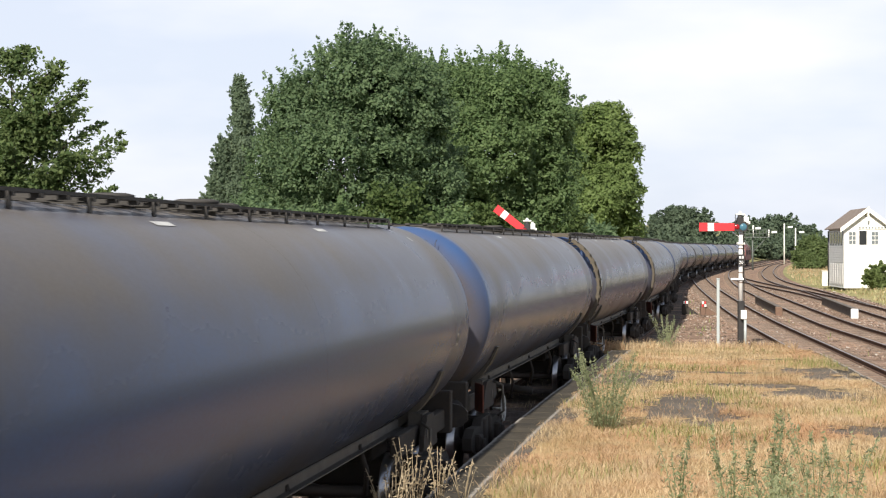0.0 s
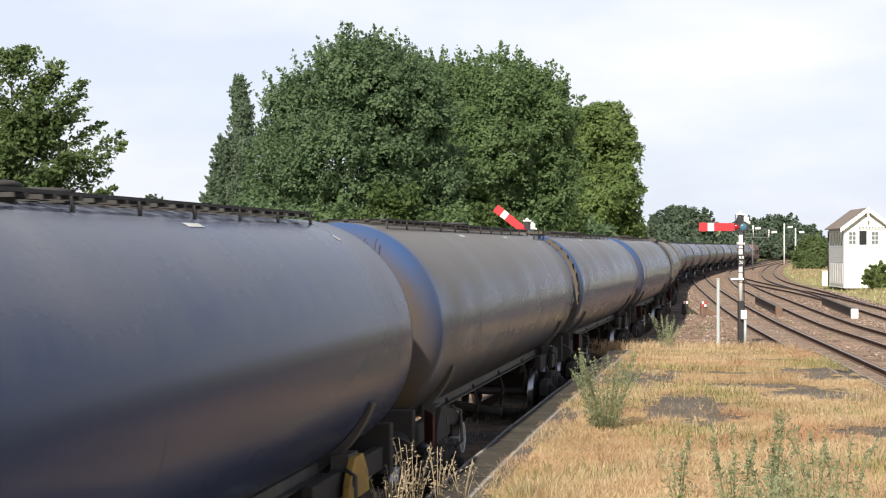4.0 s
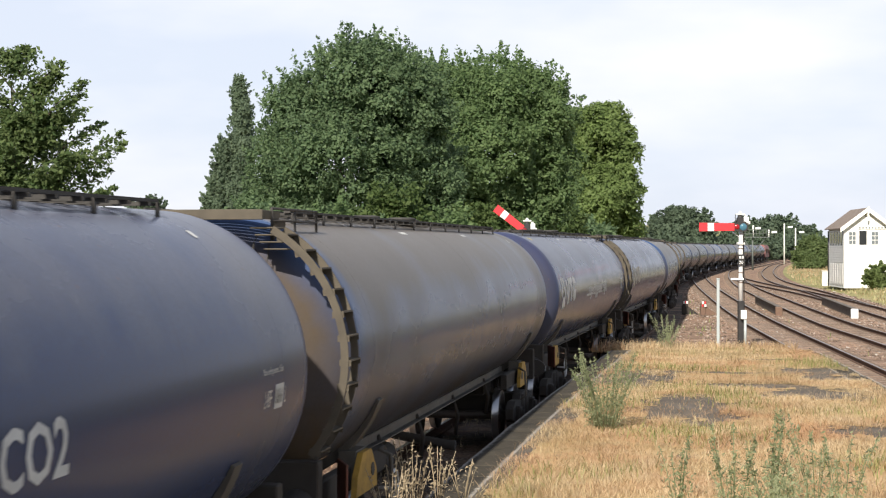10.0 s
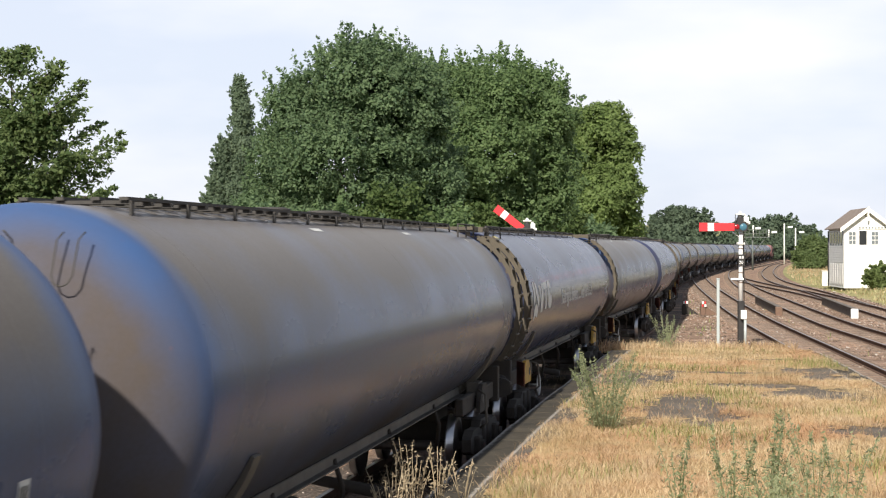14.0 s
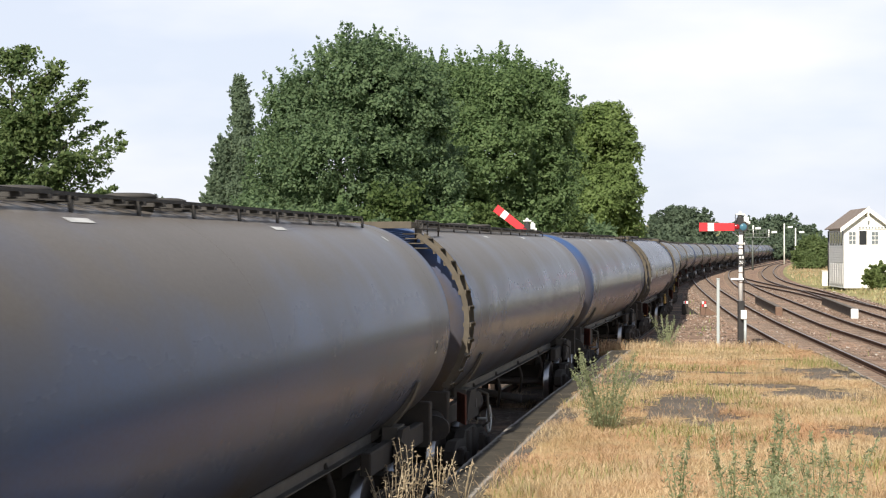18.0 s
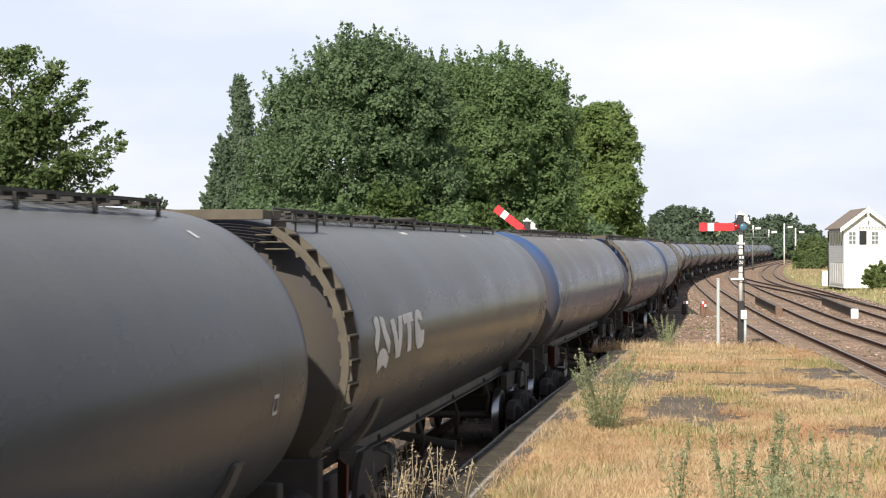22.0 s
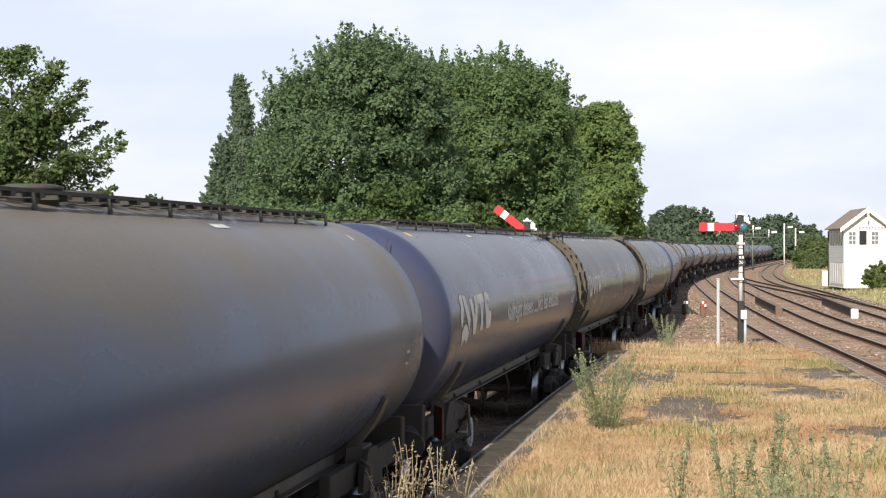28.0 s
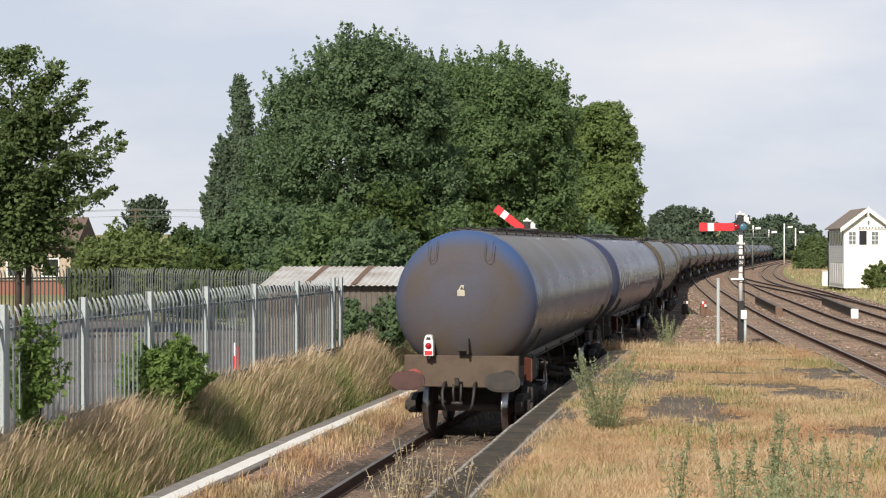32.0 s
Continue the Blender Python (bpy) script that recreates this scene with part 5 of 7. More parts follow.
    s1 /= np.linalg.norm(s1, axis=1, keepdims=True)
    s2 = np.cross(ax, s1)
    rad = fan * rng.uniform(0.6, 1.35, (n, 1, 1))
    th, rr = rng.uniform(0, 6.283, (n, per, 1)), np.sqrt(rng.uniform(0, 1, (n, per, 1)))
    p = q[:, None] + rad * rr * (s1[:, None] * np.cos(th) + s2[:, None] * np.sin(th)) + ax[:, None] * rad * (0.32 - 0.5 * rr ** 2 + 0.13 * rng.normal(size=(n, per, 1)))
    m = ax[:, None] * 0.9 + 0.7 * rr * (s1[:, None] * np.cos(th) + s2[:, None] * np.sin(th)) + 0.25 * rng.normal(size=(n, per, 3))
    ps, ns = [p.reshape(-1, 3)], [m.reshape(-1, 3)]
    # shoots: upright leafy twigs on the upper side
    q, nr = shell(sprays * 6)
    ok = nr[:, 2] > -0.1
    q, nr = q[ok][:sprays], nr[ok][:sprays]
    n, k = len(q), 44
    way = nr * 0.6 + np.array([0, 0, 0.75]) + 0.28 * rng.normal(size=(n, 3))
    way /= np.linalg.norm(way, axis=1, keepdims=True)
    ln = reach * rng.uniform(0.5, 1.35, (n, 1, 1))
    h = rng.uniform(-0.2, 1, (n, k, 1))
    ps.append((q[:, None] + way[:, None] * h * ln + rng.normal(size=(n, k, 3)) * (0.15 * (1.1 - h)) * ln).reshape(-1, 3))
    ns.append((way[:, None] * 0.2 + np.array([0, -0.3, 0.5]) + 0.55 * rng.normal(size=(n, k, 3))).reshape(-1, 3))
    nn = np.concatenate(ns)
    nn /= np.linalg.norm(nn, axis=1, keepdims=True)
    v, f = leaf_cards(rng, np.concatenate(ps), nn, leaf, 1.5, 0.18, 0.32)
    quick_mesh("crown", v, f, mat, t)
    return t


def bough_tree(name, px, d, stems, tips, mat, label, seed, leaf=0.12, per=240, extra=60, crown=(0, 0, 1, 1)):
    """A slight tree: thin stems and long feathered boughs, with sky between them."""
    rng = np.random.default_rng(seed)
    x, y = polar(px, d)
    gz = ground_z(x, y) - 0.05
    t = thing(name, pose(x, y, gz), label, "tree", "trees by the line")
    u = d / 2760.0
    ca, sa = math.cos(AZ), math.sin(AZ)

    def at(qx, qy, b=0.0):
        a = (qx - px) * u
        return np.array([a * ca - b * sa, a * sa + b * ca, height_at(qy, d) - gz])
    bm = bmesh.new()
    for sx, ex in stems:
        a = at(sx, 500, 0)
        tube(bm, [(a[0], a[1], 0), tuple(at(sx + 1, 420)), tuple(at((sx + ex) / 2, 300)), tuple(at(ex, 150))], 0.1, 8, 0.02)
    ends = [at(qx, qy, rng.uniform(-0.7, 0.7)) for qx, qy in tips]
    cx0, cy0, hw, hh = crown
    for i in range(extra):
        e = rng.normal(size=3)
        e = e / np.linalg.norm(e) * rng.uniform(0.6, 1.0)
        ends.append(at(cx0 + e[0] * hw, cy0 + e[2] * hh, e[1] * hw * u))
    mid = at(px, cy0)
    ps, ns = [], []
    for e in ends:
        r = math.hypot(e[0] - mid[0], e[1] - mid[1])
        z0 = max(at(0, 430)[2], e[2] - 0.35 - 0.75 * r)
        s = np.array([mid[0] * 0.7, mid[1] * 0.7, z0])
        c = s * 0.45 + e * 0.55 + np.array([0, 0, 0.12 * r])
        tube(bm, [tuple(s), tuple(c), tuple(e)], 0.028, 5, 0.006, cap=False)
        h = rng.uniform(0.15, 1.03, (per, 1))
        line = s * (1 - h) ** 2 + 2 * c * h * (1 - h) + e * h * h
        # leaves gather in small tiers along the bough
        tier = np.round(h * 9) / 9
        w = 0.34 * (1.16 - h) ** 0.8
        off = rng.normal(size=(per, 3)) * np.array([1, 1, 0.38]) * w
        p = line * 0.4 + 0.6 * (s * (1 - tier) ** 2 + 2 * c * tier * (1 - tier) + e * tier ** 2) + off
        ps.append(p)
        ns.append(np.array([0, -0.15, 0.8]) + off * 0.8 + 0.4 * rng.normal(size=(per, 3)))
    part("trunk", bm, "bark", t)
    nn = np.concatenate(ns)
    nn /= np.linalg.norm(nn, axis=1, keepdims=True)
    v, f = leaf_cards(rng, np.concatenate(ps), nn, leaf)
    quick_mesh("crown", v, f, mat, t)
    return t


def trees():
    def put(name, px, d, top, half, rz, mat, label, seed, **kw):
        x, y = polar(px, d)
        return tree(name, x, y, height_at(top, d) - ground_z(x, y), half * d / 2760.0, rz, mat, label, seed, **kw)
    S, A = "large dark green sycamore tree behind the shed", "large green leafy tree beside the railway"
    lobe_tree("sycamore", 600, 84, ((640, 178, 92, 92), (715, 195, 76, 96), (560, 215, 74, 100), (508, 300, 54, 84), (610, 300, 120, 110), (720, 320, 90, 110), (488, 385, 56, 56), (560, 390, 90, 70), (664, 128, 46, 54)),
              "leaf_sycamore", S, 11, leaf=0.145, clumps=3300, per=72, fan=0.62, sprays=560, reach=1.15, lift=0.9)
    lobe_tree("ash_tree", 850, 98, ((880, 190, 84, 86), (800, 195, 72, 86), (954, 225, 60, 88), (850, 300, 110, 110), (965, 320, 52, 100), (765, 300, 60, 120), (880, 390, 100, 70)),
              "leaf_ash", A, 12, leaf=0.165, clumps=3100, per=72, fan=0.70, sprays=520, reach=1.3, lift=0.9)
    lobe_tree("chestnut_tree", 1064, 178, ((1062, 228, 54, 44), (1096, 262, 32, 50), (1030, 290, 46, 60), (1096, 340, 36, 56), (1054, 360, 58, 60), (1104, 392, 32, 34)),
              "leaf_chestnut", "light green chestnut tree beside the railway", 13, leaf=0.30, clumps=1700, per=44, fan=1.0, sprays=40, reach=1.0)
    lobe_tree("poplar", 424, 160, ((424, 170, 10, 34), (428, 215, 16, 46), (430, 270, 20, 54), (417, 345, 30, 56)),
              "leaf_poplar", "slender dark green poplar tree", 14, leaf=0.20, clumps=900, per=44, fan=0.5, sprays=300, reach=0.9, lift=0.5, edge=0.06, subs=5)
    lobe_tree("poplar", 394, 160, ((396, 288, 9, 38), (390, 332, 15, 40), (386, 380, 20, 40)),
              "leaf_poplar", "short green poplar tree beside a taller one", 15, leaf=0.26, clumps=420, per=30, fan=0.45, sprays=280, reach=1.1, lift=0.5, edge=0.06, subs=5)
    bough_tree("maple_tree", 40, 43, ((32, 20), (50, 60)), ((42, 84), (4, 92), (-30, 100), (112, 112), (100, 130), (158, 150), (140, 190), (172, 216), (220, 238), (206, 262), (206, 334), (190, 300), (150, 170), (80, 140), (210, 250), (176, 340), (140, 400), (100, 420), (20, 100), (64, 462), (112, 452), (14, 446), (88, 484), (132, 430), (40, 476), (-10, 470)),
               "leaf_maple", "small maple tree with yellowing leaves behind the fence", 16, leaf=0.105, per=310, extra=78, crown=(35, 285, 118, 128))
    put("hill_tree", 260, 420, 348, 30, 5.6, "leaf_far", "distant round tree on the skyline", 17, leaf=0.7, count=3000, lumps=0.4, lump_size=1.5, gap=0.5, sprays=110, reach=2.0)
    put("round_tree", 1204, 330, 364, 56, 6.4, "leaf_far", "dark round tree beyond the curve of the line", 18, leaf=0.5, count=14000, lump_size=1.5, lumps=0.25, sprays=300, reach=1.2)
    for px, d, top, half, seed in ((1372, 560, 384, 46, 20), (1325, 540, 392, 34, 23), (1428, 520, 402, 34, 24)):
        put("far_tree", px, d, top, half, 7.0, "leaf_far", "dark green tree beyond the junction", seed, leaf=0.8, count=6000, lump_size=2.0, lumps=0.3, sprays=120, reach=1.8)
    lobe_tree("hedge_tree", 1436, 235, ((1440, 440, 20, 20), (1424, 456, 20, 18), (1456, 452, 22, 22), (1440, 462, 24, 16)), "leaf_hedge", "rounded green bush beside the signal box", 21, leaf=0.26, clumps=700, per=34, fan=0.7, trunk=0.12, sprays=120, reach=0.9, subs=8)
    lobe_tree("hedge_tree", 1474, 260, ((1470, 446, 22, 18), (1488, 452, 18, 18)), "leaf_hedge", "rounded green bush behind the signal box", 25, leaf=0.28, clumps=400, per=34, fan=0.7, trunk=0.12, sprays=70, reach=0.9, subs=8)

    def shrub(px, d, half, top, mat, label, seed, **kw):
        x, y = polar(px, d)
        return bush("shrub", x, y, half * d / 2760.0, height_at(top, d) - ground_z(x, y), mat, label, seed, **kw)
    for px, d, half, top, mat, seed in ((215, 75, 70, 414, "leaf_pale", 31), (330, 82, 60, 424, "leaf_bush", 32), (445, 70, 70, 385, "leaf_sycamore", 33), (560, 66, 85, 395, "leaf_sycamore", 34),
                                        (700, 62, 64, 345, "leaf_bush", 35), (790, 74, 70, 385, "leaf_ash", 36), (890, 92, 70, 395, "leaf_ash", 37), (975, 120, 50, 384, "leaf_bush", 38), (1040, 140, 60, 402, "leaf_sycamore", 39),
                                        (1105, 190, 36, 408, "leaf_sycamore", 40), (660, 58, 60, 420, "leaf_sycamore", 41), (500, 72, 60, 366, "leaf_sycamore", 45), (395, 78, 48, 404, "leaf_sycamore", 46), (270, 66, 80, 432, "leaf_pale", 47),
                                        (178, 62, 44, 448, "leaf_pale", 48), (600, 64, 80, 390, "leaf_ash", 49), (860, 80, 60, 376, "leaf_bush", 50), (370, 60, 60, 452, "leaf_bush", 42)):
        shrub(px, d, half, top, mat, "dense green shrub at the foot of the trees", seed, leaf=0.17 if d < 100 else 0.3, count=15000, lump_size=0.8)
    for px, d, half, top, seed in ((1160, 300, 45, 418, 51), (1240, 330, 60, 418, 52), (1300, 420, 60, 420, 53), (1350, 480, 60, 424, 54), (1410, 470, 50, 420, 55), (1180, 340, 50, 410, 56), (1140, 280, 40, 424, 111),
                                   (1270, 360, 50, 416, 112), (1330, 400, 50, 422, 113), (1220, 310, 50, 424, 114), (1380, 420, 40, 424, 115), (1250, 420, 70, 408, 116)):
        shrub(px, d, half, top, "leaf_far", "distant dark green hedge", seed, leaf=0.6, count=5000, lump_size=1.6)


# ---- grass ----
def blades(name, pts, heights, lean, width, mat, label, seed, fine=False, wind=None):
    """Grass blades as thin bent triangles strips."""
    rng = np.random.default_rng(seed)
    n = len(pts)
    a = rng.uniform(0, 6.283, n)
    d = np.stack([np.cos(a), np.sin(a), np.zeros(n)], 1)
    if wind:
        d = d * 0.45 + np.array([wind[0], wind[1], 0.0])
        d /= np.linalg.norm(d, axis=1, keepdims=True)
    side = np.stack([-np.sin(a), np.cos(a), np.zeros(n)], 1) * (width * rng.uniform(0.6, 1.4, n))[:, None]
    h = heights[:, None]
    up = np.array([0, 0, 1.0])
    l = lean * rng.uniform(0.3, 1.3, (n, 1))
    mid = pts + up * h * 0.55 + d * h * l * 0.35
    tip = pts + up * h * (1 - 0.25 * l) + d * h * l
    if fine:
        ob = quick_mesh(name, np.stack([pts - side, pts + side, tip], 1).reshape(-1, 3), np.arange(n * 3).reshape(-1, 3), mat)
        return tagged(ob, label, "grass", kind="stuff")
    v = np.stack([pts - side, pts + side, mid + side * 0.7, mid - side * 0.7, tip], 1).reshape(-1, 3)
    k = np.arange(n) * 5
    f = np.stack([np.stack([k, k + 1, k + 2], 1), np.stack([k, k + 2, k + 3], 1), np.stack([k + 3, k + 2, k + 4], 1)], 1).reshape(-1, 3)
    ob = quick_mesh(name, v, f, mat)
    return tagged(ob, label, "grass", kind="stuff")


BARE = [(3.1, 32.9, 0.8, 2.3), (7.2, 33.4, 0.9, 0.9), (4.15, 26.8, 0.95, 2.5), (6.55, 29.8, 1.0, 1.3), (6.9, 35.1, 0.9, 1.1), (6.9, 23.9, 0.6, 0.9), (1.9, 24.0, 0.14, 14.0), (4.9, 34.5, 2.7, 0.30), (5.2, 38.6, 2.2, 0.25), (5.6, 31.3, 1.2, 0.5)]


def bare(x, y):
    b = 0.0
    for cx0, cy0, rx, ry in BARE:
        q = ((x - cx0) / rx) ** 2 + ((y - cy0) / ry) ** 2 + 1.1 * noise.noise((x * 1.7, y * 0.9, 3)) + 0.9 * noise.noise((x * 4.7, y * 3.2, 8)) + 0.5 * noise.noise((x * 11.0, y * 9.0, 5))
        b = max(b, 1.25 - q)
    return b


def turf():
    """Thatch of dead grass over most of the platform, with bare tarmac left open."""
    v, f, at = [], [], {}
    st = 0.12
    for i in range(66):
        for j in range(275):
            x, y = 1.75 + i * st, 12.5 + j * st
            e = x - cx(y) + 0.3 * noise.noise((y * 0.9, x, 7))
            if e < 2.2 or x > plat_right(y) - 0.5 or bare(x, y) > 0.25 + 0.3 * noise.noise((x * 5, y * 5, 1)) or y > 45.2:
                continue
            q = []
            for a, b in ((0, 0), (1, 0), (1, 1), (0, 1)):
                k = (i + a, j + b)
                if k not in at:
                    at[k] = len(v)
                    X, Y = x + a * st, y + b * st
                    v.append((X + 0.05 * noise.noise((X * 5, Y * 5, 5)), Y + 0.05 * noise.noise((X * 5, Y * 5, 8)), platform_z(Y) + 0.018 + 0.012 * noise.noise((X * 2, Y * 2, 2))))
                q.append(at[k])
            f.append(q)
    tagged(pydata("turf", v, f, "thatch", smooth=True), "flattened dead grass covering the platform", "grass", kind="stuff")


def thatch_mat():
    k = Nodes("thatch", 0.95, 0, 0.15).place()
    c = k.ramp(k.noise(38, 5, 0.7), (0.3, (0.30, 0.20, 0.095)), (0.55, (0.52, 0.38, 0.20)), (0.8, (0.70, 0.55, 0.32)))
    c = k.mix(k.ramp(k.noise(0.8, 5), (0.4, 0.0), (0.65, 0.7)), c, (0.42, 0.27, 0.15))
    c = k.mix(k.ramp(k.noise(0.9, 5, 0.7), (0.50, 0.0), (0.66, 0.75)), c, (0.25, 0.22, 0.10))
    c = k.mix(k.ramp(k.noise(2.6, 5, 0.7), (0.54, 0.0), (0.70, 0.7)), c, (0.16, 0.125, 0.085))
    k.color(c).bump(k.noise(50, 5), 0.7, 0.03)
    return k.mat


M["thatch"] = thatch_mat()


def grasses():
    rng = np.random.default_rng(5)
    turf()

    def scatter(n, x0, x1, y0, y1, keep, zf):
        out = []
        xs, ys, k = rng.uniform(x0, x1, n), rng.uniform(y0, y1, n), rng.uniform(0, 1, n)
        for x, y, q in zip(xs, ys, k):
            if q < keep(x, y):
                out.append((x, y, zf(x, y)))
        return np.array(out)

    def on_plat(x, y):
        if x > plat_right(y) - 0.2:
            return 0
        edge = smooth01(1.85, 2.45, x - cx(y) + 0.3 * noise.noise((y * 0.8, 1, 7)))
        c = 0.35 + 0.9 * noise.noise((x * 0.6, y * 0.5, 0)) + 0.5
        return max(0.0, min(1.0, c)) * edge * (1 - smooth01(0.05, 0.7, bare(x, y)) * 0.96)
    p = scatter(430000, 1.6, 9.3, 14.5, 45.5, on_plat, lambda x, y: platform_z(y) + 0.012)
    h = np.array([0.04 + 0.08 * max(0, 0.5 + noise.noise((q[0] * 0.9, q[1] * 0.7, 4))) for q in p]) * rng.uniform(0.5, 1.5, len(p))
    blades("dry_grass", p, h, 1.3, 0.0042, "grass_gold", "short golden dry grass on the platform", 1, True)
    tl = scatter(16000, 1.6, 9.3, 14.5, 45.5, lambda x, y: on_plat(x, y) * max(0, 0.15 + noise.noise((x * 0.8, y * 0.5, 21))), lambda x, y: platform_z(y) + 0.005)
    blades("dry_stalks", tl, rng.uniform(0.12, 0.34, len(tl)), 0.7, 0.0035, "tall_gold", "thin pale stalks standing above the dry grass", 11)
    g = scatter(80000, 1.6, 9.3, 14.5, 45.5, lambda x, y: on_plat(x, y) * max(0, 0.02 + 1.5 * noise.noise((x * 0.35 + 5, y * 0.35, 9))), lambda x, y: platform_z(y) + 0.005)
    blades("green_grass", g, rng.uniform(0.06, 0.2, len(g)), 0.7, 0.006, "grass_green", "patches of greener grass on the platform", 2)
    # far end of the platform, down to the junction
    e = scatter(34000, 1.2, 9.0, 43.5, 56, lambda x, y: 0.8 * (x < t1(y) - 1.8) * (1 - smooth01(47, 55, y)), lambda x, y: max(-0.2, platform_z(y) if y < 49 else -0.2))
    blades("dry_grass", e, rng.uniform(0.1, 0.5, len(e)), 0.6, 0.008, "grass_gold", "dry grass at the platform's end", 3)
    lw = scatter(5000, 1.0, 12.0, 47, 110, lambda x, y: (cx(y) + 1.7 < x < t1(y) - 1.4 or t1(y) + 1.5 < x < t2(y) - 1.4) * max(0, 0.05 + noise.noise((x * 0.6, y * 0.25, 31))), lambda x, y: -0.2)
    blades("low_weeds", lw, rng.uniform(0.08, 0.3, len(lw)), 0.7, 0.012, "tall_green", "low green weeds on the trackbed", 13)
    # bank under the fence
    b = scatter(80000, -4.6, -2.95, 12, 60, lambda x, y: 0.9 * smooth01(-2.92, -3.2, x) + 0.05, ground_z)
    tall = np.array([0.24 + 0.22 * smooth01(-3.0, -3.5, q[0]) - 0.12 * smooth01(-3.7, -4.2, q[0]) + 0.15 * noise.noise((q[0], q[1] * 0.6, 2)) for q in b]) * rng.uniform(0.6, 1.3, len(b))
    isg = np.array([0.8 * noise.noise((q[0] * 0.9, q[1] * 0.35, 6)) + 0.9 * (q[0] + 3.42) for q in b]) + 0.45 * rng.normal(size=len(b)) > -0.14
    blades("tall_grass", b[~isg], tall[~isg], 0.7, 0.005, "tall_gold", "tall straw-coloured grass on the bank below the fence", 4, wind=(0.6, 0.2))
    blades("tall_grass", b[isg], tall[isg] * 0.85, 0.7, 0.006, "tall_green", "tall green grass on the bank below the fence", 6, wind=(0.5, 0.2))
    # flowering stalks that stand above the bank's grass, blown one way
    wind = (0.85, 0.25)
    st = scatter(30000, -4.5, -2.98, 12, 46, lambda x, y: max(0.0, 0.5 + 1.2 * noise.noise((x * 0.8, y * 0.4, 41))) * smooth01(-2.95, -3.35, x), ground_z)
    hs = rng.uniform(0.34, 0.72, len(st)) * np.array([0.7 + 0.4 * smooth01(-3.1, -3.6, q[0]) - 0.35 * smooth01(-3.9, -4.3, q[0]) for q in st])
    blades("seed_stalks", st, hs, 0.62, 0.0028, "tall_gold", "pale flowering grass stalks bent by the wind on the bank", 46, wind=wind)
    pick = rng.uniform(0, 1, len(st)) < 0.5
    hd = st[pick] + np.stack([0.24 * hs[pick], 0.07 * hs[pick], 0.62 * hs[pick]], 1)
    blades("seed_heads", hd, hs[pick] * 0.42, 0.8, 0.0062, "seed_head", "feathery buff seed heads above the bank", 47, wind=wind)
    # dry tufts between the edging and the rails
    c = scatter(60000, -2.32, -1.35, 12, 60, lambda x, y: max(0, 0.6 + 1.2 * noise.noise((x * 1.1, y * 0.5, 12))) * smooth01(-1.35, -1.9, x), lambda x, y: 0.01 if x < -2.05 else 0.01 - 0.24 * (x + 2.05))
    blades("dry_tufts", c, rng.uniform(0.08, 0.26, len(c)), 0.7, 0.006, "grass_gold", "dry golden grass tufts beside the rails", 7)
    m = scatter(7000, -0.6, 0.65, 12, 45, lambda x, y: max(0, 0.1 + 0.8 * noise.noise((x * 1.4, y * 0.7, 15))), lambda x, y: -0.165)
    blades("track_weeds", m, rng.uniform(0.05, 0.16, len(m)), 0.8, 0.006, "stalk_dry", "withered weeds between the rails", 8)
    # verge by the signal box and beyond the fence
    r = scatter(30000, 14, 34, 70, 175, lambda x, y: 0.8 * (x > t3(y) + 2.6), ground_z)
    blades("verge_grass", r, rng.uniform(0.12, 0.38, len(r)), 0.9, 0.02, "verge", "rough green and straw grass round the signal box", 9)
    q = scatter(16000, 13, 40, 90, 300, lambda x, y: 0.8 * (x > t3(y) + 2.6), ground_z)
    blades("verge_grass", q, rng.uniform(0.12, 0.4, len(q)), 0.9, 0.03, "grass_gold", "straw-coloured grass beside the far tracks", 10)


def stones():
    """Loose ballast stones and clods over the trackbed."""
    rng = np.random.default_rng(77)
    base = np.array([(1, 0, 0), (-1, 0, 0), (0, 1, 0), (0, -1, 0), (0, 0, 1), (0, 0, -1)], float)
    tri = np.array([(0, 2, 4), (2, 1, 4), (1, 3, 4), (3, 0, 4), (2, 0, 5), (1, 2, 5), (3, 1, 5), (0, 3, 5)])
    for nm, n, x0, x1, y0, y1, s0, s1, keep, mat, label in (
            ("ballast_stones", 9000, -2.2, 1.4, 14, 46, 0.015, 0.045, lambda x, y: x < -0.85 or (abs(x) < 0.66 and rng.uniform() < 0.35), "stone_loose", "loose crushed stones beside the rails"),
            ("trackbed_stones", 15000, 1.0, 18.0, 47, 140, 0.03, 0.10, lambda x, y: cx(y) + 1.6 < x < t3(y) + 2.2, "stone_loose", "loose stones and clods on the trackbed")):
        P = [(x, y) for x, y in zip(rng.uniform(x0, x1, n), rng.uniform(y0, y1, n)) if keep(x, y)]
        m = len(P)
        pos = np.array([(x, y, -0.185 if (nm == "trackbed_stones" or x > -1.5) else -0.18 + 0.24 * min(0.6, -x - 1.4)) for x, y in P])
        shp = base[None] * rng.uniform(0.5, 1.2, (m, 6, 1)) * rng.uniform(s0, s1, (m, 1, 1)) * np.array([1, 1, 0.7])
        a = rng.uniform(0, 6.28, m)
        ca, sa = np.cos(a)[:, None], np.sin(a)[:, None]
        v = np.stack([shp[..., 0] * ca - shp[..., 1] * sa, shp[..., 0] * sa + shp[..., 1] * ca, shp[..., 2]], 2) + pos[:, None]
        f = (tri[None] + (np.arange(m) * 6)[:, None, None]).reshape(-1, 3)
        tagged(quick_mesh(nm, v.reshape(-1, 3), f, mat), label, "stones", kind="stuff")


